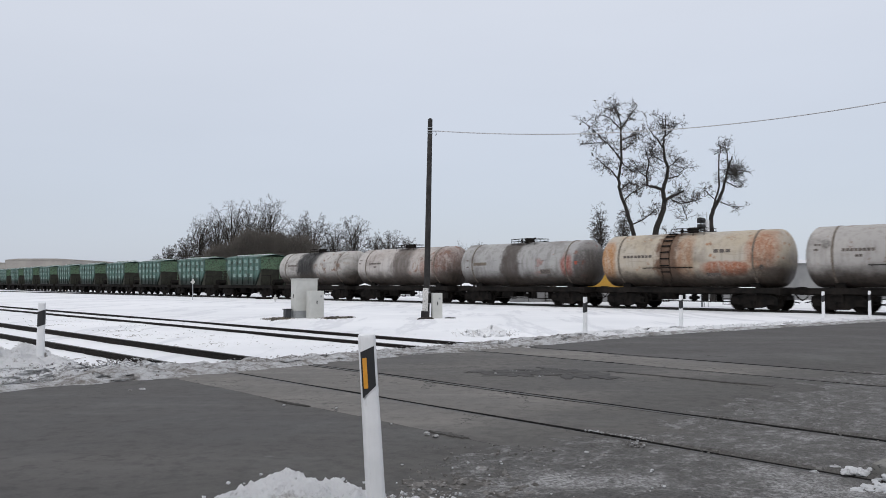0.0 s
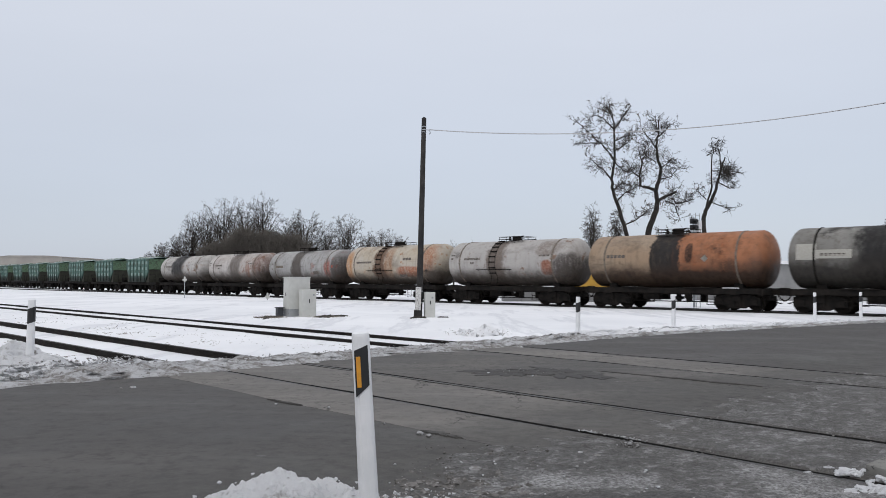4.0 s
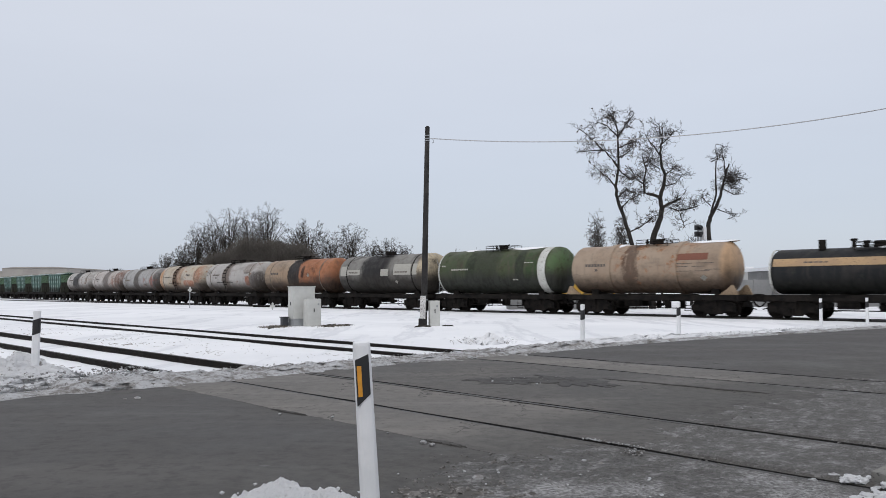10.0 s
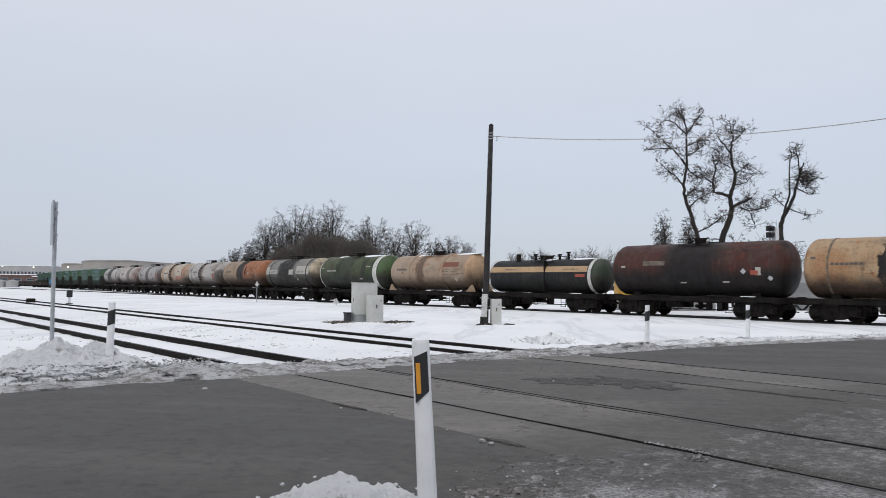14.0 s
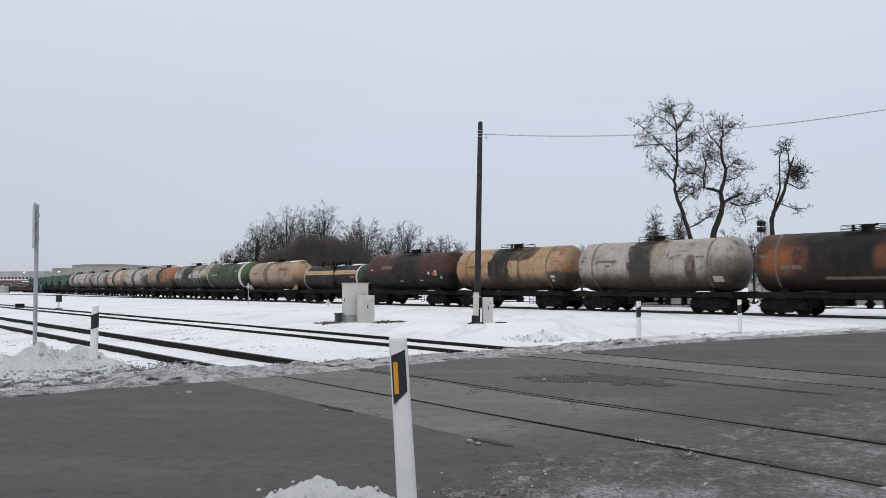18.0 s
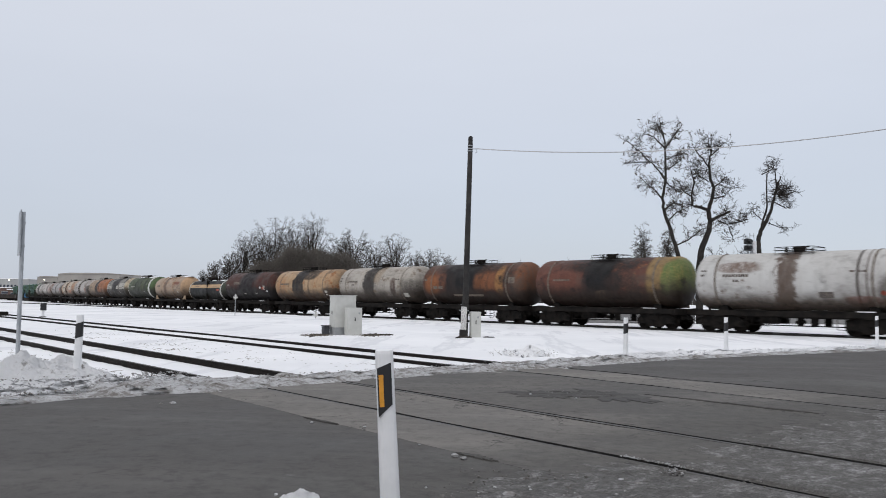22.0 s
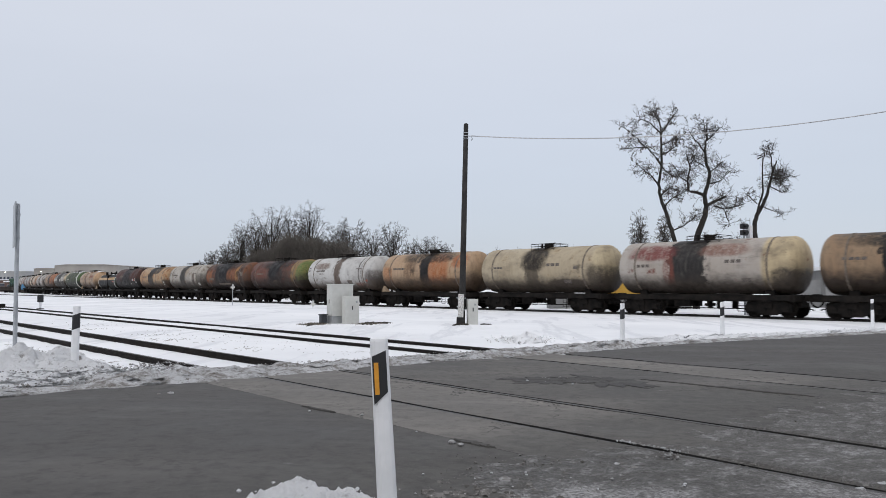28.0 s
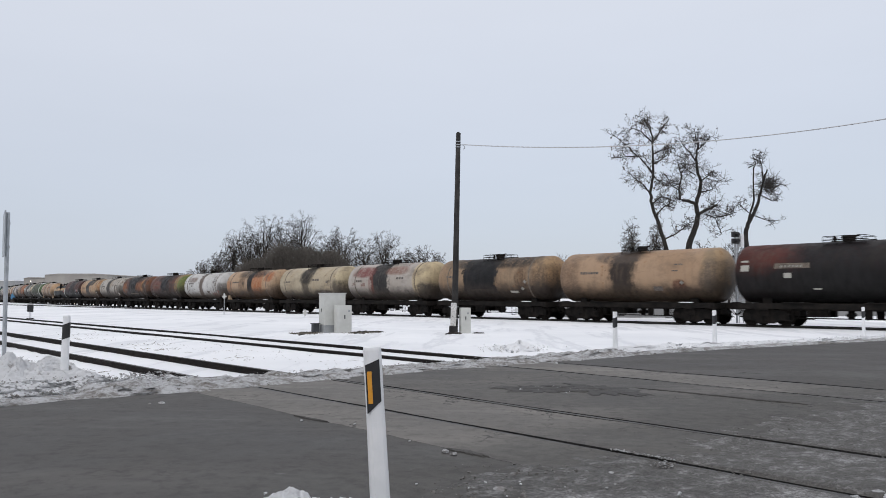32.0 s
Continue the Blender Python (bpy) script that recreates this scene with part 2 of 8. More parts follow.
def asphalt(name, c1, c2, crack=0.0, wet=0.5, lane=0.0):
    m, nt, bs = mat_new(name)
    v = coords(nt, world_space=True)
    a = noise_fac(nt, v, 0.55, 6)
    f = noise_fac(nt, v, 60.0, 6, 0.7)
    rot = nt.nodes.new("ShaderNodeMapping")
    rot.inputs["Rotation"].default_value = (0, 0, -TH)
    rot.inputs["Scale"].default_value = (0.14, 1.5, 1)
    nt.links.new(v, rot.inputs["Vector"])
    tr = noise_fac(nt, rot.outputs[0], 0.8, 5)
    col = mixc(nt, remap(nt, a, 0.3, 0.7), c1, c2)
    col = mixc(nt, calc(nt, "MULTIPLY", remap(nt, tr, 0.45, 0.7), 0.45), col, tuple(min(1, x * 1.5) for x in c2))
    st = noise_fac(nt, coords(nt, shift=(5, 8, 0), world_space=True), 2.2, 9, 0.72)
    col = mixc(nt, calc(nt, "MULTIPLY", remap(nt, st, 0.55, 0.75), 0.5), col, tuple(x * 0.5 for x in c1))
    col = mixc(nt, calc(nt, "MULTIPLY", remap(nt, f, 0.5, 0.8), 0.35), col, tuple(x * 2.2 for x in c2))
    mot = noise_fac(nt, coords(nt, shift=(9, 1, 2), world_space=True), 5.5, 9, 0.75)
    col = mixc(nt, calc(nt, "MULTIPLY", remap(nt, mot, 0.35, 0.52, 1.0, 0.0), 0.55), col, tuple(x * 0.55 for x in c1))
    col = mixc(nt, calc(nt, "MULTIPLY", remap(nt, mot, 0.55, 0.72), 0.45), col, tuple(x * 1.55 for x in c2))
    hgt = calc(nt, "ADD", f, mot)
    if crack > 0:
        # slush carried in by tyres has darkened the near side of the crossing
        lie = nt.nodes.new("ShaderNodeMapping")
        lie.inputs["Rotation"].default_value = (0, 0, -TH)
        nt.links.new(v, lie.inputs["Vector"])
        along = nt.nodes.new("ShaderNodeSeparateXYZ")
        nt.links.new(lie.outputs[0], along.inputs[0])
        wetk = remap(nt, calc(nt, "ADD", along.outputs["Y"], calc(nt, "MULTIPLY", calc(nt, "SUBTRACT", a, 0.5), 4.0)), 6.5, 4.5)
        col = mixc(nt, calc(nt, "MULTIPLY", wetk, 0.8), col, mixc(nt, remap(nt, mot, 0.35, 0.65), (0.050, 0.047, 0.043), (0.085, 0.080, 0.073)))
        vo = nd(nt, "ShaderNodeTexVoronoi", Scale=0.9)
        vo.feature = "DISTANCE_TO_EDGE"
        wob = nt.nodes.new("ShaderNodeVectorMath")
        wob.operation = "ADD"
        nz = nd(nt, "ShaderNodeTexNoise", Scale=2.5, Detail=6.0)
        nt.links.new(v, nz.inputs["Vector"])
        nt.links.new(v, wob.inputs[0])
        nt.links.new(nz.outputs["Color"], wob.inputs[1])
        nt.links.new(wob.outputs[0], vo.inputs["Vector"])
        ck = remap(nt, vo.outputs["Distance"], 0.012, 0.004)
        ck = calc(nt, "MULTIPLY", ck, remap(nt, a, 0.45, 0.6))
        col = mixc(nt, calc(nt, "MULTIPLY", ck, crack), col, (0.015, 0.015, 0.015))
        ft = noise_fac(nt, coords(nt, shift=(2, 5, 3), world_space=True), 3.4, 9, 0.75)
        col = mixc(nt, calc(nt, "MULTIPLY", remap(nt, ft, 0.66, 0.72), crack * 0.5), col, (0.45, 0.45, 0.46))
    nt.links.new(col, bs.inputs["Base Color"])
    nt.links.new(remap(nt, a, 0.3, 0.7, 0.78 - wet * 0.25, 0.85), bs.inputs["Roughness"])
    bs.inputs["Specular IOR Level"].default_value = 0.35
    bump(nt, bs, hgt, 0.35, 0.006)
    return m


def slush_material():
    """Frozen mud and slush on the shoulder: dark grit with ragged patches of old snow."""
    m, nt, bs = mat_new("frozen_slush")
    v = coords(nt, world_space=True)
    rot = nt.nodes.new("ShaderNodeMapping")
    rot.inputs["Rotation"].default_value = (0, 0, -TH)
    nt.links.new(v, rot.inputs["Vector"])
    sep = nt.nodes.new("ShaderNodeSeparateXYZ")
    nt.links.new(rot.outputs[0], sep.inputs[0])
    f = noise_fac(nt, v, 11.0, 9, 0.78)
    g = noise_fac(nt, v, 34.0, 6, 0.7)
    run = nt.nodes.new("ShaderNodeMapping")
    run.inputs["Scale"].default_value = (1.0, 1.5, 1)
    nt.links.new(rot.outputs[0], run.inputs["Vector"])
    drag = noise_fac(nt, run.outputs[0], 3.2, 9, 0.80)
    broad = noise_fac(nt, rot.outputs[0], 0.9, 5, 0.6)
    mud = mixc(nt, remap(nt, g, 0.35, 0.7), (0.046, 0.043, 0.040), (0.112, 0.106, 0.097))
    grit = mixc(nt, remap(nt, g, 0.3, 0.7), (0.050, 0.047, 0.043), (0.115, 0.108, 0.099))
    # drier and greyer towards the main line
    dry = remap(nt, calc(nt, "ADD", sep.outputs["X"], calc(nt, "MULTIPLY", broad, 3.0)), 6.2, 8.6)
    dark = mixc(nt, dry, mud, grit)
    dark = mixc(nt, calc(nt, "MULTIPLY", remap(nt, drag, 0.42, 0.32), 0.6), dark, (0.026, 0.024, 0.022))
    # old snow: crusted patches, and thin streaks drawn out along the road by tyres
    away = remap(nt, sep.outputs["Y"], 4.3, 2.2)
    lim = calc(nt, "ADD", calc(nt, "MULTIPLY", f, 0.45), calc(nt, "MULTIPLY", broad, 0.6))
    lim = calc(nt, "ADD", lim, calc(nt, "MULTIPLY", away, 0.12))
    for spot, r0, r1, k in (((0.50, 5.95, 0.03), 0.8, 0.25, 0.17), ((1.25, 5.95, 0.03), 0.8, 0.3, 0.08), ((2.75, 5.45, 0.03), 1.1, 0.3, 0.08)):
        pt = nt.nodes.new("ShaderNodeVectorMath")
        pt.operation = "DISTANCE"
        nt.links.new(v, pt.inputs[0])
        pt.inputs[1].default_value = spot
        lim = calc(nt, "ADD", lim, remap(nt, pt.outputs["Value"], r0, r1, 0.0, k))
    sn = calc(nt, "MULTIPLY", remap(nt, lim, 0.655, 0.80), remap(nt, g, 0.34, 0.58, 0.3, 1.0))
    st = calc(nt, "MULTIPLY", remap(nt, drag, 0.47, 0.60), calc(nt, "MULTIPLY", remap(nt, f, 0.42, 0.56), 0.62))
    sn = calc(nt, "MAXIMUM", calc(nt, "MULTIPLY", sn, remap(nt, drag, 0.36, 0.52, 0.25, 1.0)), st)
    col = mixc(nt, calc(nt, "MULTIPLY", sn, 0.85), dark, mixc(nt, remap(nt, g, 0.3, 0.7), (0.25, 0.245, 0.24), (0.52, 0.515, 0.51)))
    nt.links.new(col, bs.inputs["Base Color"])
    nt.links.new(remap(nt, f, 0.3, 0.7, 0.55, 0.85), bs.inputs["Roughness"])
    bump(nt, bs, calc(nt, "ADD", f, calc(nt, "MULTIPLY", g, 0.3)), 0.8, 0.045)
    return m


def tank_paint(name, base, base2=None, spill=None, rust=None, end=None, low=None, seed=0, grime=0.35, patches=(), soot=0.25, blots=()):
    """Old tank-wagon paint. spill: (centre, half width, colour, strength) of the oil run down from the hatch;
    rust: (colour, amount, centre); end: (colour, from x); low: (colour, height up to which road dirt and painted-in
    shade reach);
    patches: (x0, x1, colour) bands of other paint; blots: (x, z, half length, half height, colour, strength,
    raggedness) stains."""

    def weathered(c):
        g = 0.3 * c[0] + 0.6 * c[1] + 0.1 * c[2]
        return tuple(0.70 * (x + 0.14 * (g - x)) for x in c)

    base = weathered(base)
    base2 = weathered(base2) if base2 else None
    m, nt, bs = mat_new(name)
    sh = (seed * 3.7, seed * 1.3, seed * 2.1)
    tc = nt.nodes.new("ShaderNodeTexCoord")
    sep = nt.nodes.new("ShaderNodeSeparateXYZ")
    nt.links.new(tc.outputs["Object"], sep.inputs[0])
    X, Z = sep.outputs["X"], sep.outputs["Z"]
    v = coords(nt, (1, 1, 1), sh)
    vs = coords(nt, (4, 4, 0.5), sh)
    big = noise_fac(nt, v, 0.45, 5)
    mid = noise_fac(nt, v, 1.5, 9, 0.68)
    fine = noise_fac(nt, v, 9.0, 9, 0.7)
    streak = noise_fac(nt, vs, 1.0, 8, 0.7)
    base2 = base2 or tuple(x * 0.8 for x in base)
    col = mixc(nt, remap(nt, big, 0.35, 0.65), base, base2)
    xw = calc(nt, "ADD", X, calc(nt, "MULTIPLY", calc(nt, "SUBTRACT", mid, 0.5), 1.3))
    for x0, x1, pc in patches:
        k = calc(nt, "MULTIPLY", remap(nt, X, x0 - 0.03, x0 + 0.03), remap(nt, X, x1 + 0.03, x1 - 0.03))
        col = mixc(nt, k, col, mixc(nt, remap(nt, mid, 0.4, 0.65), pc, tuple(x * 0.75 for x in pc)))
    if end:
        k = remap(nt, X, end[1] - 0.15, end[1] + 0.15)
        col = mixc(nt, k, col, end[0])
        smudge = calc(nt, "MULTIPLY", k, remap(nt, noise_fac(nt, v, 0.6, 4), 0.48, 0.7, 0, 0.5))
        col = mixc(nt, smudge, col, (0.10, 0.09, 0.08))
    if rust:
        rc, amt, cx = rust
        k = remap(nt, mid, 0.66 - amt * 0.3, 0.74 - amt * 0.22)
        if cx is not None:
            dist = calc(nt, "ABSOLUTE", calc(nt, "SUBTRACT", X, cx))
            k = calc(nt, "MULTIPLY", k, remap(nt, dist, 3.6, 1.2))
        col = mixc(nt, calc(nt, "MULTIPLY", k, 0.85), col, mixc(nt, remap(nt, fine, 0.35, 0.65), rc, tuple(x * 0.45 for x in rc)))
    cloud = noise_fac(nt, coords(nt, (0.6, 0.6, 1.2), (sh[1], sh[2], sh[0])), 0.9, 6, 0.62)
    col = mixc(nt, calc(nt, "MULTIPLY", remap(nt, cloud, 0.50, 0.74), 0.25 + grime * 0.8), col, (0.075, 0.06, 0.05))
    smear = noise_fac(nt, coords(nt, (0.35, 3, 3), (sh[2], sh[0], sh[1])), 1.3, 8, 0.7)
    col = mixc(nt, calc(nt, "MULTIPLY", remap(nt, smear, 0.57, 0.68), grime * 0.95), col, (0.05, 0.04, 0.035))
    gk = calc(nt, "MULTIPLY", remap(nt, streak, 0.46, 0.68), grime * 1.15)
    col = mixc(nt, gk, col, (0.09, 0.075, 0.06))
    fk = calc(nt, "MULTIPLY", remap(nt, fine, 0.58, 0.72), grime * 1.0)
    col = mixc(nt, fk, col, (0.12, 0.08, 0.05))
    if spill:
        c, w, sc, amt = spill[:4]
        soft = spill[4] if len(spill) > 4 else 0.75
        xr = calc(nt, "ADD", xw, calc(nt, "MULTIPLY", calc(nt, "SUBTRACT", streak, 0.5), 1.1))
        dist = calc(nt, "ABSOLUTE", calc(nt, "SUBTRACT", xr, c))
        k = remap(nt, dist, w * (1 + 0.5 * soft), w * (1 - 0.4 * soft))
        k = calc(nt, "MULTIPLY", k, remap(nt, streak, 0.25, 0.55, 0.82, 1.0))
        col = mixc(nt, calc(nt, "MULTIPLY", k, amt), col, mixc(nt, remap(nt, fine, 0.35, 0.65), sc, tuple(min(1, x * 1.4) for x in sc)))
    for bx, bz, rx, rz, bc, amt, rag in blots:
        dx = calc(nt, "DIVIDE", calc(nt, "SUBTRACT", X, bx), rx)
        dz = calc(nt, "DIVIDE", calc(nt, "SUBTRACT", Z, bz), rz)
        r4 = calc(nt, "ADD", calc(nt, "POWER", calc(nt, "ABSOLUTE", dx), 3.0), calc(nt, "POWER", calc(nt, "ABSOLUTE", dz), 3.0))
        r4 = calc(nt, "ADD", r4, calc(nt, "MULTIPLY", calc(nt, "SUBTRACT", calc(nt, "ADD", calc(nt, "MULTIPLY", mid, 0.6), calc(nt, "MULTIPLY", streak, 0.4)), 0.5), 6.0 * rag))
        k = remap(nt, r4, 1.05 + 0.9 * rag, 0.9 - 0.8 * rag)
        k = calc(nt, "MULTIPLY", k, remap(nt, calc(nt, "ADD", calc(nt, "MULTIPLY", streak, 0.6), calc(nt, "MULTIPLY", fine, 0.4)), 0.36, 0.56, 1 - 0.85 * min(1, rag + 0.1), 1.0))
        col = mixc(nt, calc(nt, "MULTIPLY", k, amt), col, mixc(nt, remap(nt, fine, 0.35, 0.65), bc, tuple(x * 0.6 for x in bc)))
    # soot blown onto the body in ragged clouds, and a darker tone low on the +x end
    blot = noise_fac(nt, coords(nt, (0.8, 0.8, 0.8), (sh[2] + 5, sh[0], sh[1])), 0.8, 9, 0.66)
    col = mixc(nt, calc(nt, "MULTIPLY", remap(nt, blot, 0.66 - soot * 0.28, 0.78 - soot * 0.2), min(0.95, 0.5 + soot)), col, (0.020, 0.017, 0.015))
    es = calc(nt, "MULTIPLY", remap(nt, X, 3.9, 5.3), remap(nt, calc(nt, "ADD", Z, calc(nt, "MULTIPLY", calc(nt, "SUBTRACT", mid, 0.5), 1.6)), 0.7, -0.9))
    col = mixc(nt, calc(nt, "MULTIPLY", es, 0.82), col, (0.05, 0.042, 0.036))
    # lower body: clinging road dirt plus underside shade, both mixed into the paint
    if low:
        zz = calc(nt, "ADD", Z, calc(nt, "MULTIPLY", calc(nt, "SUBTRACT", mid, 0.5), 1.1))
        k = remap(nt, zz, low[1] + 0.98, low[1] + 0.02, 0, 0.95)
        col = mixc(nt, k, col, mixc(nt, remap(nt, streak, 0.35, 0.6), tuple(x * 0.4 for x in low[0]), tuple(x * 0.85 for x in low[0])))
    nt.links.new(col, bs.inputs["Base Color"])
    nt.links.new(remap(nt, mid, 0.3, 0.7, 0.45, 0.75), bs.inputs["Roughness"])
    bs.inputs["Specular IOR Level"].default_value = 0.22
    bump(nt, bs, fine, 0.12, 0.01)
    return m


def plain(name, c, rough=0.6, metal=0.0, glow=0.0):
    m, nt, bs = mat_new(name)
    v = coords(nt)
    f = noise_fac(nt, v, 14.0, 6)
    nt.links.new(mixc(nt, remap(nt, f, 0.3, 0.7), c, tuple(x * 0.82 for x in c)), bs.inputs["Base Color"])
    bs.inputs["Roughness"].default_value = rough
    bs.inputs["Metallic"].default_value = metal
    if glow:
        bs.inputs["Emission Color"].default_value = (*c, 1)
        bs.inputs["Emission Strength"].default_value = glow
    return m


M_SNOWFIELD = field_snow()
M_SNOW = snow_material("clean_snow")
M_SNOW_DIRTY = snow_material("dirty_snow", 0.50, 1.5, 0.78)
M_SNOW_BANK = snow_material("ploughed_snow", 0.27, 2.8, 0.92)
M_SNOW_NEAR = snow_material("near_heap_snow", 0.26, 3.0, 0.97)
M_SNOW_EDGE = snow_material("edge_snow", 0.16, 2.0, 0.99)
M_GRIT = worn("frozen_grit", (0.09, 0.083, 0.076), (0.20, 0.19, 0.18), 0.85, 0, 5, (0.40, 0.39, 0.38), 0.4)
M_SNOW_GRIT = snow_material("gritty_snow", 0.52, 2.4, 0.66)
M_SNOW_HEAP = snow_material("heaped_snow", 0.26, 2.0, 0.86)
M_ROAD = asphalt("smooth_asphalt", (0.054, 0.0505, 0.048), (0.079, 0.074, 0.070), 0.25, 0.6)
M_CROSS = asphalt("worn_asphalt", (0.112, 0.104, 0.095), (0.168, 0.157, 0.143), 1.0, 0.4)
M_PATCHED = asphalt("patched_asphalt", (0.062, 0.058, 0.0535), (0.122, 0.114, 0.105), 1.0, 0.4)
M_SLUSH = slush_material()
M_RAIL = worn("rusty_rail_steel", (0.012, 0.011, 0.010), (0.022, 0.018, 0.016), 0.75, 0.0, 4, (0.028, 0.024, 0.021), 0.3, gloss=0.1)
M_RAILTOP = worn("dull_rail_head", (0.055, 0.053, 0.051), (0.09, 0.087, 0.084), 0.55, 0.3, 6)
M_GROOVE = worn("groove_dirt", (0.012, 0.012, 0.012), (0.03, 0.028, 0.026), 0.9, 0, 8)
M_BALLAST = worn("dark_ballast", (0.018, 0.017, 0.016), (0.04, 0.038, 0.036), 0.9, 0, 4, (0.5, 0.5, 0.52), 0.2, 0.6)
M_FRAME = worn("sooty_frame_steel", (0.010, 0.0095, 0.009), (0.020, 0.017, 0.015), 0.85, 0.0, 2.5, (0.040, 0.030, 0.023), 0.25, gloss=0.08)
M_WHEEL = worn("wheel_steel", (0.008, 0.007, 0.006), (0.016, 0.013, 0.011), 0.75, 0.0, 5, (0.035, 0.025, 0.02), 0.25, gloss=0.1)
M_POST = worn("white_post_plastic", (0.74, 0.75, 0.76), (0.82, 0.82, 0.83), 0.45, 0, 3, (0.45, 0.43, 0.40), 0.12, 0.04)
M_BLACK = plain("black_band", (0.018, 0.018, 0.02), 0.5)
M_DARKPLASTIC = plain("dark_grey_plastic", (0.045, 0.048, 0.055), 0.6)
M_ORANGE = plain("orange_reflector", (0.75, 0.33, 0.03), 0.3)
M_WHITE = plain("white_reflector", (0.8, 0.8, 0.82), 0.4)
M_WOOD = worn("tarred_pole_wood", (0.022, 0.021, 0.021), (0.045, 0.042, 0.040), 0.85, 0, 2, (0.02, 0.018, 0.016), 0.4, 0.5)
M_CONCRETE = worn("whitewashed_concrete", (0.55, 0.54, 0.52), (0.72, 0.71, 0.69), 0.8, 0, 3, (0.12, 0.11, 0.1), 0.55, 0.4)
M_CABINET = worn("pale_grey_cabinet_paint", (0.50, 0.50, 0.47), (0.57, 0.57, 0.54), 0.5, 0, 1.5, (0.25, 0.24, 0.22), 0.18, 0.05)
M_CABINET_DK = worn("grey_plinth_paint", (0.24, 0.25, 0.26), (0.32, 0.33, 0.33), 0.6, 0, 2, (0.12, 0.12, 0.12), 0.3)
M_GALV = worn("galvanised_steel", (0.34, 0.36, 0.38), (0.44, 0.46, 0.48), 0.45, 0.5, 6, (0.25, 0.25, 0.26), 0.3, 0.05)
M_CABLE = plain("pale_cable", (0.50, 0.50, 0.51), 0.6)
M_BARK = worn("bare_bark", (0.018, 0.016, 0.014), (0.036, 0.031, 0.028), 0.9, 0, 2.5, (0.10, 0.09, 0.07), 0.25, 0.6)
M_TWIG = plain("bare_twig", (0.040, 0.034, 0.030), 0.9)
# bare_twig made paler for farther trees: distance haze put into the colour
M_TWIG_FAR = plain("hazed_distant_twig", (0.072, 0.063, 0.056), 0.9)
M_LEAF = plain("withered_leaf", (0.055, 0.042, 0.032), 0.9)
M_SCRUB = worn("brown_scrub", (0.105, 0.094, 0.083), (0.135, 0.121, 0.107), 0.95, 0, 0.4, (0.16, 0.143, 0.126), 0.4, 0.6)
M_SIGNBAR = worn("dark_lettering", (0.07, 0.06, 0.055), (0.12, 0.10, 0.09), 0.7, 0, 4, (0.28, 0.24, 0.20), 0.5, 0.02)
M_PALEBAR = plain("pale_lettering", (0.40, 0.385, 0.34), 0.6)
M_REDBAR = plain("red_lettering", (0.33, 0.07, 0.04), 0.6)
M_BROWNBAR = plain("red_brown_panel", (0.20, 0.07, 0.04), 0.6)


# ---- mesh helpers ----
def part(name, bm, material, parent=None, label="", smooth=False, m=None):
    me = bpy.data.meshes.new(name)
    bm.to_mesh(me)
    bm.free()
    for x in material if isinstance(material, (list, tuple)) else (material,):
        me.materials.append(x)
    if smooth:
        me.shade_smooth()
    ob = new(name, me)
    if parent is not None:
        ob.parent = parent
    if m is not None:
        ob.matrix_basis = m
    if label:
        ob["label"] = label
    return ob


def shared(name, me, parent, m=None, label=""):
    ob = new(name, me)
    ob.parent = parent
    if m is not None:
        ob.matrix_basis = m
    if label:
        ob["label"] = label
    return ob


def thing(name, m, label, category, group="", kind=""):
    ob = new(name)
    ob.empty_display_size = 0.3
    ob.matrix_basis = m
    return tagged(ob, label, category, group, kind)


def box(bm, x0, x1, y0, y1, z0, z1, bevel=0.0, mi=0):
    vs = [bm.verts.new((x, y, z)) for x in (x0, x1) for y in (y0, y1) for z in (z0, z1)]
    fs = [bm.faces.new([vs[i] for i in q]) for q in ((0, 1, 3, 2), (4, 6, 7, 5), (0, 4, 5, 1), (2, 3, 7, 6), (0, 2, 6, 4), (1, 5, 7, 3))]
    for f in fs:
        f.material_index = mi
    if bevel:
        es = {e for f in fs for e in f.edges}
        bmesh.ops.bevel(bm, geom=list(es), offset=bevel, segments=2, affect="EDGES", profile=0.7)


def rod(bm, a, b, r, seg=8, r2=None, caps=True, mi=0):
    a, b = Vector(a), Vector(b)
    d = (b - a).normalized()
    x = d.orthogonal().normalized()
    y = d.cross(x)
    r2 = r if r2 is None else r2
    rings = []
    for c, rr in ((a, r), (b, r2)):
        rings.append([bm.verts.new(c + (x * math.cos(k) + y * math.sin(k)) * rr) for k in (2 * math.pi * i / seg for i in range(seg))])
    for i in range(seg):
        bm.faces.new((rings[0][i], rings[0][(i + 1) % seg], rings[1][(i + 1) % seg], rings[1][i])).material_index = mi
    if caps:
        bm.faces.new(rings[0][::-1]).material_index = mi
        bm.faces.new(rings[1]).material_index = mi


def lathe_x(bm, profile, seg=40, z=0.0, closed=False, mi=0):
    """Turns (x, r) points about the x axis at height z."""
    rings = []
    for x, r in profile:
        rings.append([bm.verts.new((x, -r * math.sin(a), z + r * math.cos(a))) for a in (2 * math.pi * i / seg for i in range(seg))])
    pairs = list(zip(rings, rings[1:])) + ([(rings[-1], rings[0])] if closed else [])
    for p, q in pairs:
        for i in range(seg):
            bm.faces.new((p[i], q[i], q[(i + 1) % seg], p[(i + 1) % seg])).material_index = mi
    if not closed:
        bm.faces.new(rings[0]).material_index = mi
        bm.faces.new(rings[-1][::-1]).material_index = mi


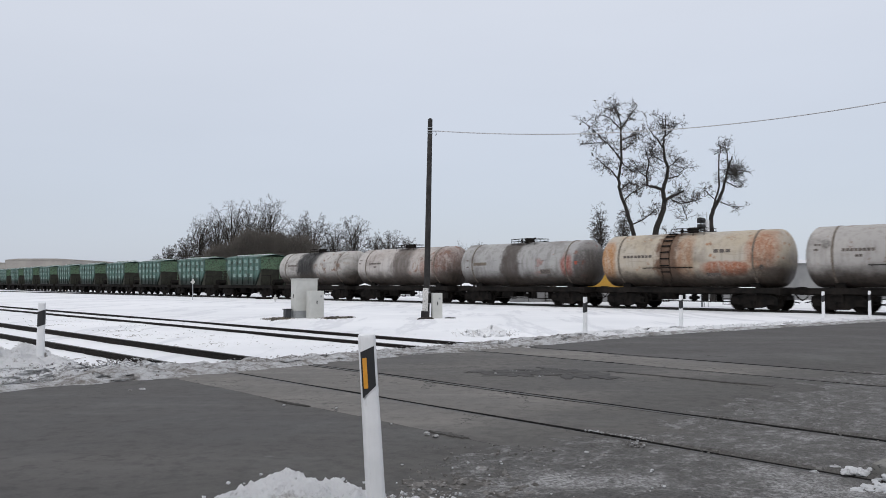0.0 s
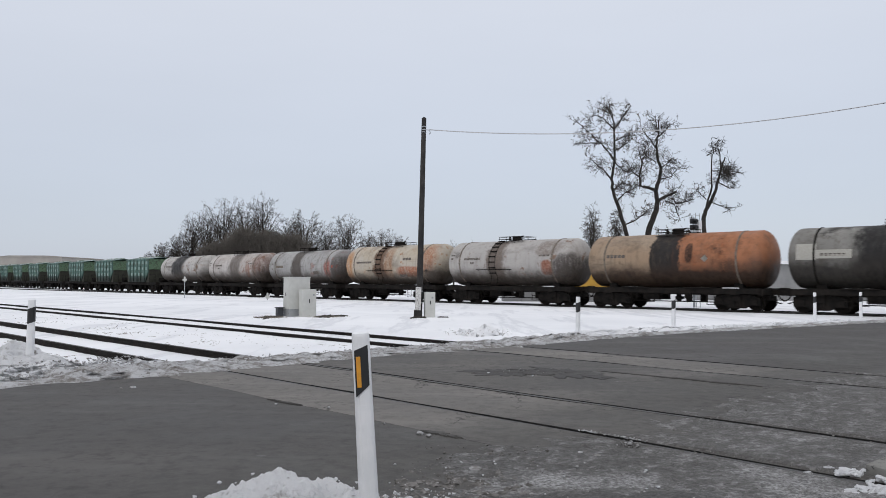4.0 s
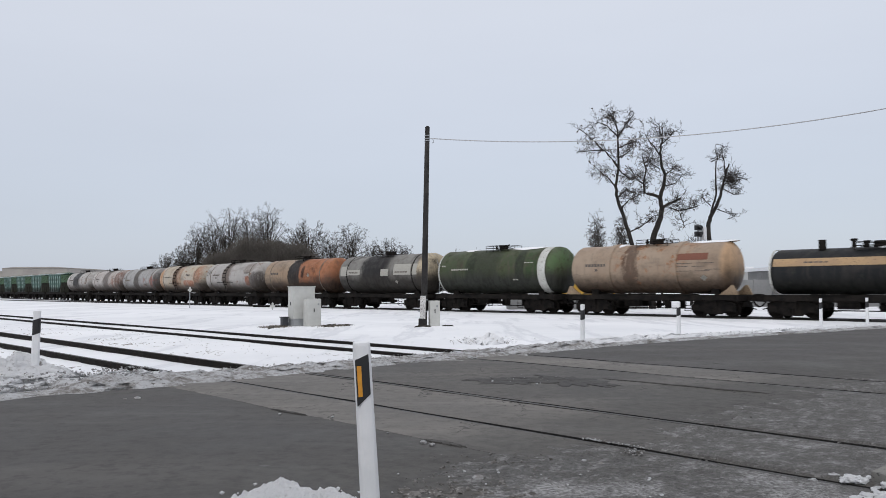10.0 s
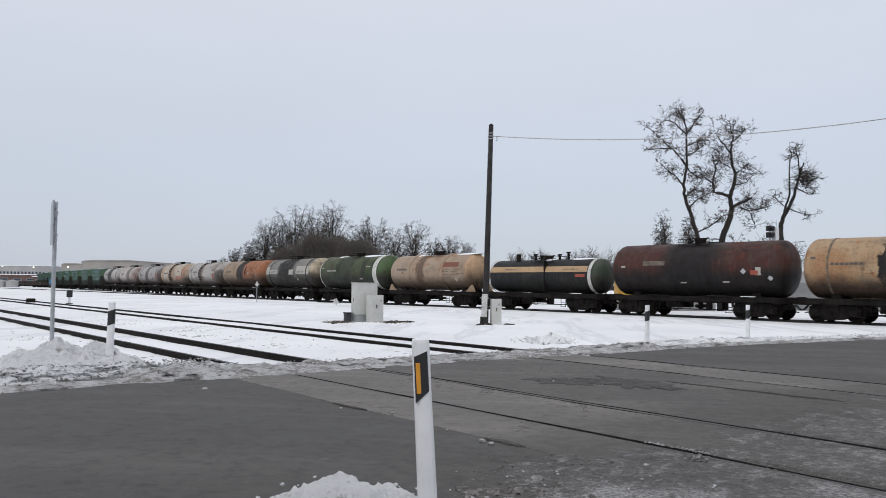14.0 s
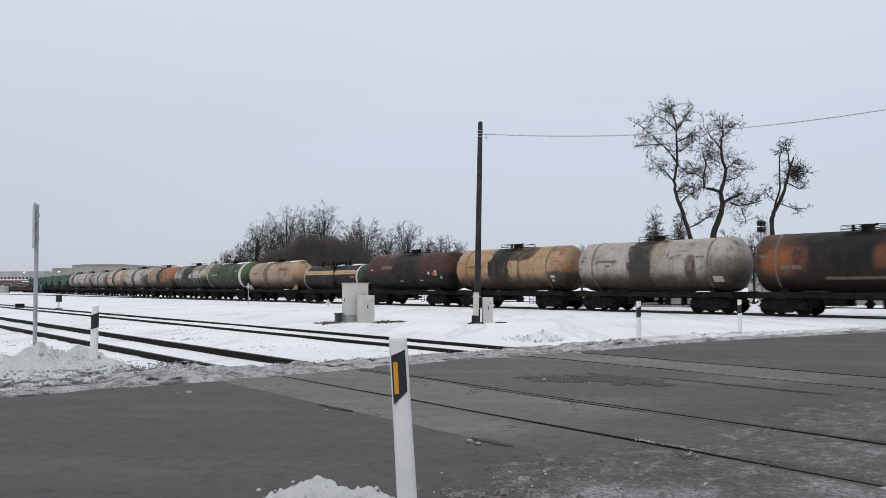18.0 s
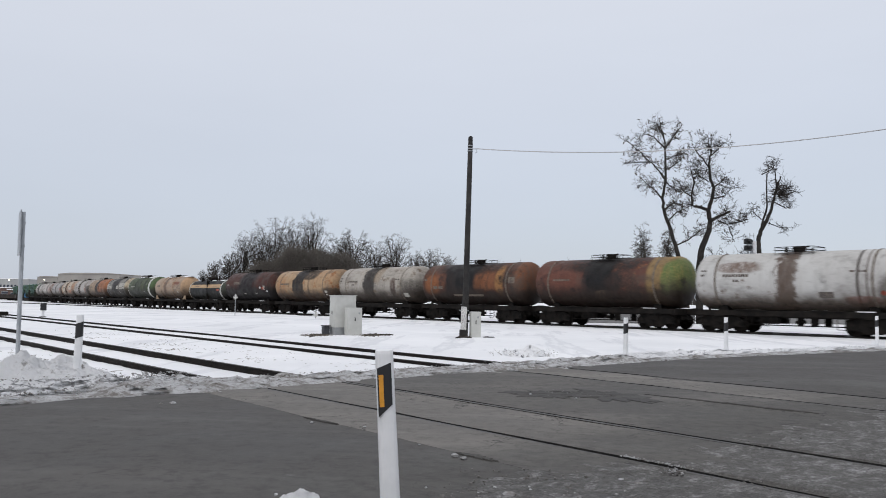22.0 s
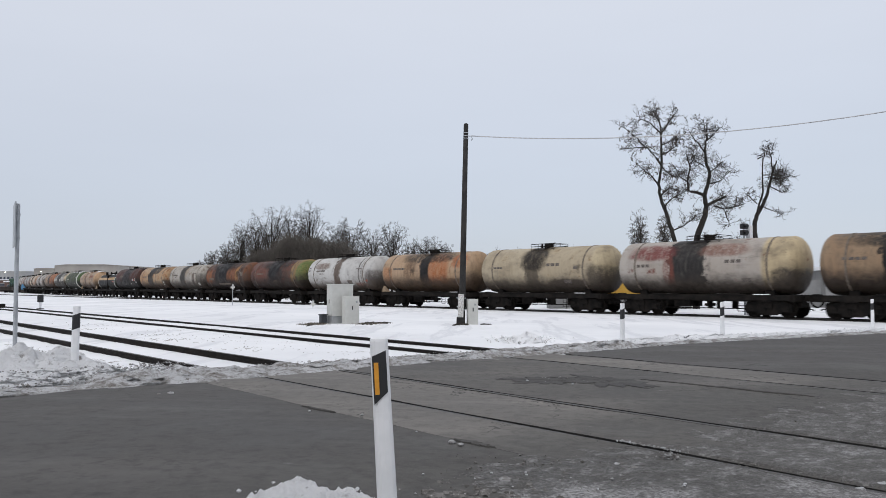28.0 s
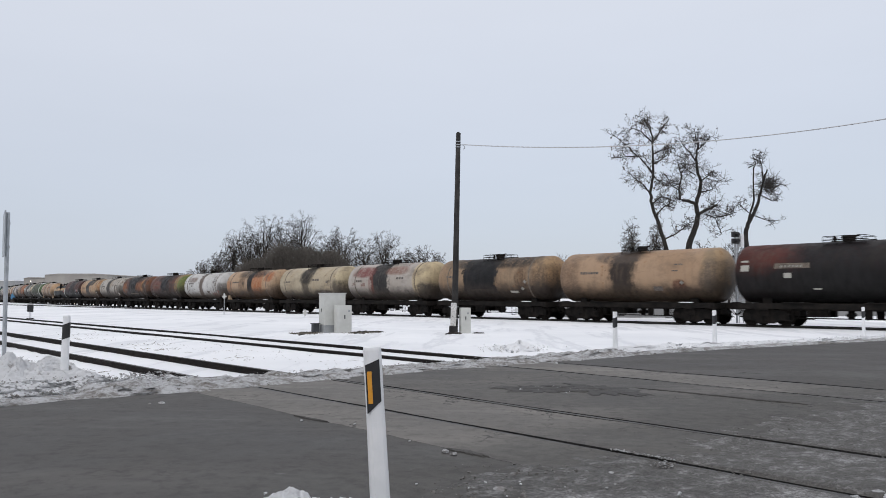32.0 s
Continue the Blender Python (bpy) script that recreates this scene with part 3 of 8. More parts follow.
def prism(bm, pts, y0, y1, mi=0):
    """An outline of (x, z) points drawn out along y."""
    a = [bm.verts.new((x, y0, z)) for x, z in pts]
    b = [bm.verts.new((x, y1, z)) for x, z in pts]
    n = len(pts)
    for i in range(n):
        bm.faces.new((a[i], a[(i + 1) % n], b[(i + 1) % n], b[i])).material_index = mi
    bm.faces.new(a[::-1]).material_index = mi
    bm.faces.new(b).material_index = mi


def decal(bm, x0, x1, a0, a1, r, zc, side=-1, steps=4, skew=0.0):
    """A thin painted plate on the tank's side between the angles a0 and a1 (degrees over the horizontal)."""
    rows = []
    for k in range(steps + 1):
        a = radians(a0 + (a1 - a0) * k / steps)
        sx = skew * (k / steps)
        rows.append([[bm.verts.new((x + sx, side * rr * math.cos(a), zc + rr * math.sin(a))) for x in (x0, x1)] for rr in (r + 0.004, r + 0.012)])
    for p, q in zip(rows, rows[1:]):
        bm.faces.new((p[1][0], p[1][1], q[1][1], q[1][0]))
        bm.faces.new((p[0][0], q[0][0], q[1][0], p[1][0]))
        bm.faces.new((p[0][1], p[1][1], q[1][1], q[0][1]))
    for p in (rows[0], rows[-1]):
        bm.faces.new((p[0][0], p[0][1], p[1][1], p[1][0]))


# ---- ground ----
def fbm(x, y, s=1.0, o=4):
    return noise.fractal(Vector((x * s, y * s, 3.1)), 0.9, 2.0, o)


def lerp_table(x, table):
    for (a, va), (b, vb) in zip(table, table[1:]):
        if x <= b:
            k = max(0.0, min(1.0, (x - a) / (b - a)))
            return va + (vb - va) * k
    return table[-1][1]


FAR_EDGE = [(-60, 14.2), (3, 12.55), (9, 12.4), (13, 12.1), (18, 11.5), (22, 10.9), (29, 9.3), (34, 8.2), (48, 4.6), (90, -10)]
NEAR_EDGE = [(-60, 6.0), (3, 4.75), (5, 4.6), (6.4, 4.3), (9, 4.1), (12.7, 4.0), (16, 3.75), (18, 3.5), (22, 3.0), (29, 1.3), (34, 0.2), (48, -3.5), (90, -18)]


def smooth01(k):
    k = max(0.0, min(1.0, k))
    return k * k * (3 - 2 * k)


def make_ground():
    """One sheet of snow from here to the horizon, finer near the crossing."""
    def axis(lo, hi, near, far):
        out, x, step = [0.0], 0.0, near
        while x < hi:
            step = near if x < far else step * 1.22
            x += step
            out.append(x)
        x, step, neg = 0.0, near, []
        while x > lo:
            step = near if -x < far * 0.4 else step * 1.22
            x -= step
            neg.append(x)
        return neg[::-1] + out
    xs, ys = axis(-2600, 2600, 0.9, 36), axis(-2600, 2600, 0.9, 50)
    bm = bmesh.new()
    grid = []
    for y in ys:
        row = []
        for x in xs:
            s, b = -x * math.sin(TH) + y * math.cos(TH), x * math.cos(TH) + y * math.sin(TH)
            d = math.hypot(x, y)
            z = GROUND_Z + 0.018 * fbm(x, y, 0.35) * smooth01((140 - d) / 100)
            # slight rise of the verge on which the cabinets and the pole stand
            z += 0.10 * math.exp(-((x + 3.5) / 7) ** 2 - ((y - 33) / 3.5) ** 2)
            # the nearer siding lies in a shallow cut in the snow
            bq = b - SKEW * (s - 10)
            z -= 0.055 * smooth01((bq - 5.9) / 0.9) * smooth01((10.3 - bq) / 0.9) * smooth01((120 - s) / 60)
            lo, hi = lerp_table(b, NEAR_EDGE), lerp_table(b, FAR_EDGE)
            if lo - 8 < s < hi + 0.4 and -60 < b < 88:
                z = min(z, -0.2)
            row.append(bm.verts.new((x, y, z)))
        grid.append(row)
    for p, q in zip(grid, grid[1:]):
        for i in range(len(p) - 1):
            bm.faces.new((p[i], p[i + 1], q[i + 1], q[i]))
    return tagged(part("ground", bm, M_SNOWFIELD, smooth=True), "flat snow-covered field beside the railway", "ground", kind="structure")


make_ground()

# rails of the two sidings at the crossing: centre lines in skewed b
SIDING_B = (13.70, 7.785)
GAUGE = 1.52 + 0.07
SIDING_G = {13.70: GAUGE, 7.785: 1.70}          # the nearer siding runs over the crossing with widened rails
GROOVES = []
for cb in SIDING_B:
    hg = SIDING_G[cb] / 2
    GROOVES += [(cb - hg + 0.035, cb - hg + 0.068), (cb + hg - 0.115, cb + hg - 0.035)]
GROOVES.sort()


def road_slab(name, material, b0, b1, label, step=1.0, rough=0.012):
    """A stretch of carriageway between two lines across the road, with grooves beside the rails left open."""
    bs, b = [], b0
    while b < b1 - 1e-6:
        bs.append(b)
        b = min(b1, b + step)
    bs.append(b1)
    bm = bmesh.new()
    cols = []
    for b in bs:
        col = []
        for k in range(19):
            f = k / 18
            lo, hi = lerp_table(b, NEAR_EDGE) - 5.2, lerp_table(b, FAR_EDGE) + 0.35
            s = lo + (hi - lo) * f
            v = Q(s, b)
            crown = 0.03 * (1 - (2 * f - 1) ** 2)
            z = (crown if b < 5 or b > 16 else 0.0) + rough * fbm(v.x, v.y, 0.8)
            edge = b in (b0, b1)
            if not edge:
                s += 0.0
            col.append((v.x, v.y, z))
        cols.append(col)
    top = [[bm.verts.new(c) for c in col] for col in cols]
    bot = [[bm.verts.new((c[0], c[1], -0.22)) for c in col] for col in cols]
    n = 18
    for i in range(len(cols) - 1):
        for k in range(n):
            bm.faces.new((top[i][k], top[i + 1][k], top[i + 1][k + 1], top[i][k + 1]))
        bm.faces.new((bot[i][0], bot[i + 1][0], top[i + 1][0], top[i][0]))
        bm.faces.new((top[i][n], top[i + 1][n], bot[i + 1][n], bot[i][n]))
    for i, flip in ((0, False), (len(cols) - 1, True)):
        for k in range(n):
            f = (bot[i][k], top[i][k], top[i][k + 1], bot[i][k + 1])
            bm.faces.new(f[::-1] if flip else f).material_index = 1
    return tagged(part(name, bm, (material, M_GROOVE)), label, "road", kind="structure")


g = GROOVES
road_slab("road", M_ROAD, -60, 5.83, "smooth dark asphalt road approaching the crossing", 1.6)
road_slab("road_apron", M_CROSS, 5.835, g[0][0] - 0.085, "worn grey asphalt beside the crossing rails", 0.3)
road_slab("crossing_panel", M_CROSS, g[0][1], g[1][0], "cracked grey asphalt between the rails of the level crossing", 0.24)
road_slab("road_between_tracks", M_PATCHED, g[1][1] + 0.11, g[2][0] - 0.125, "patched cracked asphalt between the two sidings", 0.35)
road_slab("crossing_panel", M_CROSS, g[2][1], g[3][0], "cracked grey asphalt between the rails of the level crossing", 0.24)
road_slab("road", M_ROAD, g[3][1] + 0.125, 88, "dark asphalt road running on to the main line", 1.6)


def rail(name, pts, top, parent=None, label=""):
    """A flat-bottomed rail drawn along points; top is the height of its head."""
    prof = [(-0.07, -0.17), (0.07, -0.17), (0.06, -0.145), (0.012, -0.12), (0.012, -0.045), (0.036, -0.03), (0.036, -0.006), (0.028, 0.0),
            (-0.028, 0.0), (-0.036, -0.006), (-0.036, -0.03), (-0.012, -0.045), (-0.012, -0.12), (-0.06, -0.145)]
    bm = bmesh.new()
    rings = []
    for i, p in enumerate(pts):
        d = (pts[min(i + 1, len(pts) - 1)] - pts[max(i - 1, 0)]).normalized()
        side = Vector((d.y, -d.x, 0))
        rings.append([bm.verts.new(p + side * a + Vector((0, 0, top + h))) for a, h in prof])
    n = len(prof)
    for p, q in zip(rings, rings[1:]):
        for i in range(n):
            f = bm.faces.new((p[i], q[i], q[(i + 1) % n], p[(i + 1) % n]))
            f.material_index = 1 if i in (6, 7, 8) else 0
    bm.faces.new(rings[0][::-1])
    bm.faces.new(rings[-1])
    return part(name, bm, (M_RAIL, M_RAILTOP), parent, label)


def siding(cb, s0, s1, label):
    tr = thing("railway_track", pose(0, 0, 0), label, "railway track", "sidings over the crossing", "structure")
    for side in (-1, 1):
        pts = [Q(s, cb + side * SIDING_G[cb] / 2) for s in np.arange(s0, s1 + 0.1, 3.0)]
        rail("rail", pts, -0.006, tr)
    bm = bmesh.new()
    for a, b in [x for x in GROOVES if abs(x[0] - cb) < 1]:
        a, b = a - 0.14, b + 0.14
        q = [Q(-2.0, a, -0.045), Q(-2.0, b, -0.045), Q(13.0, b, -0.045), Q(13.0, a, -0.045)]
        bm.faces.new([bm.verts.new(v) for v in q])
    part("groove_bed", bm, M_GROOVE, tr, "dirt packed in the flange grooves")
    return tr


siding(SIDING_B[0], -70, 190, "snowed-in siding with dark rails crossing the road")
siding(SIDING_B[1], -70, 190, "snowed-in siding with dark rails crossing the road, nearer the camera")


def main_track(name, straight, label):
    tr = thing(name, pose(0, 0, 0), label, "railway track", "", "structure")
    for side in (-1, 1):
        pts = []
        for s in np.arange(-260, 470, 6.0):
            if straight:
                c, h = P(s, TRAIN_B), math.degrees(TH) - 90
            else:
                c, h = rail_line(s)
            if straight and not 30 < s < 300:
                continue
            a = radians(h + 90)
            pts.append(c + Vector((math.cos(a), math.sin(a), 0)) * side * GAUGE / 2)
        rail("rail", pts, MAIN_TOP, tr)
    if not straight:
        # a low bed of dark ballast showing at the foot of the rails
        bm = bmesh.new()
        prev = None
        for s in np.arange(-260, 470, 6.0):
            c, h = rail_line(s)
            a = radians(h + 90)
            y = Vector((math.cos(a), math.sin(a), 0))
            row = [bm.verts.new(c + y * o + Vector((0, 0, z))) for o, z in ((-1.4, -0.2), (-1.15, -0.065), (1.15, -0.065), (1.4, -0.2))]
            if prev:
                for i in range(3):
                    bm.faces.new((prev[i], prev[i + 1], row[i + 1], row[i]))
            prev = row
        part("ballast_bed", bm, M_BALLAST, tr, "dark ballast streaked with snow")
    return tr


main_track("main_line_track", False, "main-line track curving away under the freight train")
main_track("branch_track", True, "straight track leaving the main line at a turnout, half buried in snow")


# ---- snow banks and shoulders ----
def bank(name, pts, width, height, material, label, seed=0, seg=10, lump=0.5, kind="stuff", clods=0.5):
    """A lumpy ridge of ploughed snow along points; width and height are tables over 0..1."""
    bm = bmesh.new()
    rows, n = [], len(pts)
    for i, p in enumerate(pts):
        f = i / (n - 1)
        d = (pts[min(i + 1, n - 1)] - pts[max(i - 1, 0)]).normalized()
        side = Vector((d.y, -d.x, 0))
        w, h = lerp_table(f, width), lerp_table(f, height) * smooth01(i / 6) * smooth01((n - 1 - i) / 6)
        row = []
        for k in range(seg + 1):
            a = k / seg * 2 - 1
            v = p + side * (a * w / 2 + 0.14 * fbm(p.x + seed, p.y + k, 1.1))
            prof = (1 - a * a) ** 0.8
            z = h * prof * (1 + lump * fbm(v.x + seed, v.y, 2.3, 5)) + 0.10 * lump * h * fbm(v.x, v.y + seed, 9, 3) * prof
            # rounded lumps with creases between them
            q = Vector((v.x, v.y, seed))
            z += prof * clods * (0.075 * abs(noise.noise(q * 3.1)) + 0.05 * abs(noise.noise(q * 7.0)) + 0.03 * abs(noise.noise(q * 15.0)) - 0.03)
            row.append(bm.verts.new((v.x, v.y, p.z + max(-0.05, z) - (0.06 if k in (0, seg) else 0))))
        rows.append(row)
    for p, q in zip(rows, rows[1:]):
        for i in range(seg):
            bm.faces.new((p[i], p[i + 1], q[i + 1], q[i]))
    return tagged(part(name, bm, material, smooth=True), label, "snow bank", kind=kind)


def edge_points(b0, b1, off, step, table=None, z=-0.1):
    return [P(lerp_table(b, table or FAR_EDGE) + off, b, z) for b in np.arange(b0, b1, step)]


# ridge along the far road edge: high and dirty at the signpost, low past the crossing
bank("snow_bank", edge_points(-30, 7.2, 1.2, 0.07), [(0, 2.8), (0.85, 2.6), (0.93, 1.9), (1, 1.2)], [(0, 0.24), (0.7, 0.24), (0.83, 0.26), (0.9, 0.22), (0.95, 0.19), (1, 0.14)],
     M_SNOW_BANK, "dirty heap of ploughed snow along the road edge", 3, 44, 0.5, clods=1.0)
bank("snow_bank", edge_points(4.2, 18.2, 0.14, 0.08), [(0, 2.0), (0.25, 2.2), (0.75, 2.6), (1, 1.7)], [(0, 0.2), (0.12, 0.2), (0.3, 0.15), (0.5, 0.13), (0.8, 0.15), (1, 0.26)],
     M_SNOW_GRIT, "low gritty snow bank where the sidings meet the road", 11, 24, 0.5, clods=0.9)
bank("snow_bank", edge_points(17.6, 39.5, 0.55, 0.14), [(0, 1.6), (1, 1.3)], [(0, 0.16), (0.06, 0.24), (0.3, 0.16), (1, 0.16)],
     M_SNOW_EDGE, "low dirty snow bank along the road edge", 21, 22, 0.5, clods=0.6)
bank("snow_drift", [P(14.6 + 0.25 * k, 17.0 + 0.35 * k, GROUND_Z - 0.02) for k in np.arange(0, 5, 0.25)], [(0, 0.6), (0.5, 1.6), (1, 0.6)],
     [(0, 0.05), (0.45, 0.2), (0.6, 0.25), (1, 0.05)], M_SNOW_EDGE, "small ragged heap of snow with dry stalks", 31, 22, 0.9, clods=1.2)
bank("road_slush", edge_points(-30, 36, -0.18, 0.2, z=0.004), [(0, 0.9), (1, 0.8)], [(0, 0.05), (1, 0.05)],
     M_SNOW_GRIT, "grey slush along the far edge of the asphalt", 41, 8, 0.8)


def shoulder():
    """Frozen slush on the near side of the road, tracked and uneven."""
    bm = bmesh.new()
    rows = []
    for b in list(np.arange(-14, 2, 0.5)) + list(np.arange(2, 6.2, 0.08)) + list(np.arange(6.2, 9.2, 0.04)) + list(np.arange(9.2, 12.4, 0.08)) + list(np.arange(12.4, 15.0, 0.04)) + list(np.arange(15.0, 60, 0.5)):
        row = []
        ne = lerp_table(b, NEAR_EDGE)
        for k in range(56):
            f = k / 55
            s = ne + 0.45 + 0.22 * fbm(0.3 * b, 4.0, 2.0, 3) - f * 9.0
            v = P(s, b)
            z = 0.012 + 0.020 * fbm(v.x, v.y, 1.6, 5) + 0.016 * fbm(v.x, v.y, 7, 4)
            z += 0.05 * smooth01((f - 0.15) / 0.5) * (0.4 + fbm(v.x + 9, v.y, 0.6, 3))
            # ragged thin edge on the asphalt
            z += (0.035 * fbm(v.x + 3, v.y, 4.0, 5) - 0.030) * smooth01((0.13 - f) / 0.13) - 0.10 * smooth01((0.03 - f) / 0.03)
            if f > 0.14:
                z = max(z, 0.017 + 0.006 * fbm(v.x, v.y, 5.0, 3))
            # wheels have kept the rails clear
            for cb in SIDING_B:
                for sd in (-1, 1):
                    d = abs(b - SKEW * (s - 10) - cb - sd * SIDING_G[cb] / 2)
                    z += (-0.035 - z) * smooth01((0.12 - d) / 0.05)
            row.append(bm.verts.new((v.x, v.y, z)))
        rows.append(row)
    for p, q in zip(rows, rows[1:]):
        for i in range(len(p) - 1):
            bm.faces.new((p[i], q[i], q[i + 1], p[i + 1]))
    return tagged(part("road_shoulder", bm, M_SLUSH, smooth=True), "frozen mud and slush beside the road with patches of old snow", "road shoulder", kind="structure")


shoulder()


def snow_clod(v, r, seed, material=None, flat=0.6):
    bm = bmesh.new()
    bmesh.ops.create_icosphere(bm, subdivisions=2, radius=r)
    for w in bm.verts:
        k = 1 + 0.35 * noise.noise(w.co * (2.2 / r) + Vector((seed, 0, 0)))
        w.co = Vector((w.co.x * k, w.co.y * k, w.co.z * k * flat))
    ob = part("snow_clod", bm, material or M_SNOW_HEAP, smooth=False)
    ob.matrix_basis = Matrix.Translation(v)
    return tagged(ob, "frozen clod of snow lying on the road edge", "snow clod", "clods of snow")


def snow_heap(name, cx, cy, rx, ry, h, z0, material, label, seed, n=60, turn=0.0, rag=0.45):
    """A heap of broken snow with a crumbly surface and a ragged foot."""
    bm = bmesh.new()
    rings = []
    for i in range(n // 2 + 1):
        f = i / (n // 2)
        ring = []
        for j in range(n):
            a = 2 * math.pi * j / n
            rr = f * (1 + rag * 0.5 * fbm(math.cos(a) * 1.3 + seed, math.sin(a) * 1.3, 1.2, 4))
            x, y = rx * rr * math.cos(a), ry * rr * math.sin(a)
            x, y = x * math.cos(turn) - y * math.sin(turn), x * math.sin(turn) + y * math.cos(turn)
            prof = max(0.0, 1 - f ** 2.2)
            z = h * prof * (1 + rag * fbm(x + seed, y, 2.0, 5))
            z += 0.16 * h * fbm(x * 1.0 + seed, y, 7.0, 4) * min(1, 3 * prof) + 0.07 * h * fbm(x, y + seed, 22.0, 2) * min(1, 3 * prof)
            ring.append(bm.verts.new((cx + x, cy + y, z0 + z - 0.05 * f)))
        rings.append(ring)
    for p, q in zip(rings, rings[1:]):
        for j in range(n):
            bm.faces.new((p[j], q[j], q[(j + 1) % n], p[(j + 1) % n]))
    bmesh.ops.remove_doubles(bm, verts=bm.verts[:], dist=0.0005)
    return tagged(part(name, bm, material, smooth=True), label, "snow heap")


snow_heap("snow_heap", -0.92, 4.78, 0.78, 0.45, 0.31, 0.02, M_SNOW_NEAR, "crumbly heap of ploughed snow beside the delineator post", 5, 150, -0.1, 0.22)
snow_heap("snow_heap", -0.30, 4.85, 0.40, 0.26, 0.12, 0.02, M_SNOW_DIRTY, "dirty broken snow at the foot of the delineator post", 8, 90, 0.1, 0.7)
snow_heap("snow_heap", 3.45, 5.62, 0.34, 0.12, 0.05, 0.0, M_SNOW_NEAR, "snow lying between the rails beside the road", 15, 110, 0.3, 1.1)
M_SLABDARK = worn("stained_concrete", (0.15, 0.147, 0.138), (0.21, 0.205, 0.19), 0.85, 0, 4, (0.05, 0.05, 0.05), 0.4, 0.4)
bm = bmesh.new()
box(bm, -0.55, 0.55, -0.26, 0.26, -0.08, 0.10, 0.02)
tagged(part("crossing_slab", bm, M_SLABDARK, m=pose(4.09, 6.15, 0.045, 4, -6, 31)), "broken concrete crossing slab lying by the rail", "concrete slab")
snow_heap("snow_heap", -8.1, 13.75, 1.7, 0.9, 0.40, -0.05, M_SNOW_BANK, "dirty heap of ploughed snow at the signpost", 19, 110, 0.1, 0.7)
rc = random.Random(4)
for x, y, r in ((0.34, 6.25, 0.085), (-0.15, 7.77, 0.055), (-0.06, 7.65, 0.05), (-4.36, 11.03, 0.07), (-4.5, 10.95, 0.035), (0.05, 5.45, 0.05), (0.2, 5.2, 0.05),
                (1.45, 6.75, 0.05), (1.33, 6.9, 0.035), (-2.0, 9.6, 0.03), (-1.3, 9.35, 0.03), (-0.55, 8.3, 0.02),
                (0.9, 12.9, 0.04), (1.6, 12.5, 0.03), (3.3, 6.3, 0.07), (3.05, 6.15, 0.05)):
    snow_clod(Vector((x, y, 0.012)), r * 0.7, x * 7.3, M_SNOW_GRIT, flat=0.5)
for i in range(46):
    x, y = rc.uniform(-0.45, 1.9), rc.uniform(4.55, 6.5)
    snow_clod(Vector((x, y, 0.03)), rc.uniform(0.006, 0.016), i * 1.9, M_SNOW_DIRTY if i % 4 else M_SNOW_HEAP)


def crumbs(name, spots, material, label, seed):
    """Loose crumbs of frozen snow and grit, too many to count, in one mesh."""
    rnd = random.Random(seed)
    vs, fs = [], []
    for x, y, z, r in spots:
        b = len(vs)
        ax = [Vector((rnd.gauss(0, 1), rnd.gauss(0, 1), rnd.gauss(0, 1))).normalized() for _ in range(2)]
        n1 = ax[0].cross(ax[1]).normalized()
        n2 = ax[0].cross(n1)
        for d in (ax[0], -ax[0], n1, -n1, n2, -n2):
            k = r * rnd.uniform(0.6, 1.2)
            vs.append((x + d.x * k, y + d.y * k, z + d.z * k * 0.7))
        for q in ((0, 2, 4), (2, 1, 4), (1, 3, 4), (3, 0, 4), (2, 0, 5), (1, 2, 5), (3, 1, 5), (0, 3, 5)):
            fs.append(tuple(b + j for j in q))
    me = bpy.data.meshes.new(name)
    me.from_pydata(vs, [], fs)
    me.materials.append(material)
    return tagged(new(name, me), label, "snow crumbs", kind="stuff")


def lumps(name, spots, material, label, seed):
    """Rounded uneven lumps of frozen slush, joined, too many to count."""
    rnd = random.Random(seed)
    ball = bmesh.new()
    bmesh.ops.create_icosphere(ball, subdivisions=2, radius=1.0)
    base = [v.co.copy() for v in ball.verts]
    tris = [tuple(v.index for v in f.verts) for f in ball.faces]
    ball.free()
    vs, fs = [], []
    for x, y, z, r in spots:
        b = len(vs)
        o = Vector((rnd.uniform(0, 90), rnd.uniform(0, 90), 0))
        st = (rnd.uniform(0.8, 1.4), rnd.uniform(0.7, 1.1), rnd.uniform(0.5, 0.8))
        for c in base:
            k = r * (1 + 0.55 * noise.noise(c * 1.6 + o) + 0.45 * noise.noise(c * 3.9 + o))
            vs.append((x + c.x * k * st[0], y + c.y * k * st[1], z + c.z * k * st[2]))
        fs += [tuple(b + i for i in t) for t in tris]
    me = bpy.data.meshes.new(name)
    me.from_pydata(vs, [], fs)
    me.materials.append(material)
    return tagged(new(name, me), label, "frozen slush", kind="stuff")


def bank_spots(b0, b1, off0, off1, n, rnd, r0, r1, z0, z1):
    out = []
    for _ in range(n):
        b = rnd.uniform(b0, b1)
        v = P(lerp_table(b, FAR_EDGE) + rnd.triangular(off0, off1, (off0 + off1) / 2), b)
        out.append((v.x, v.y, rnd.uniform(z0, z1), rnd.uniform(r0, r1) * rnd.random() ** 0.5))
    return out


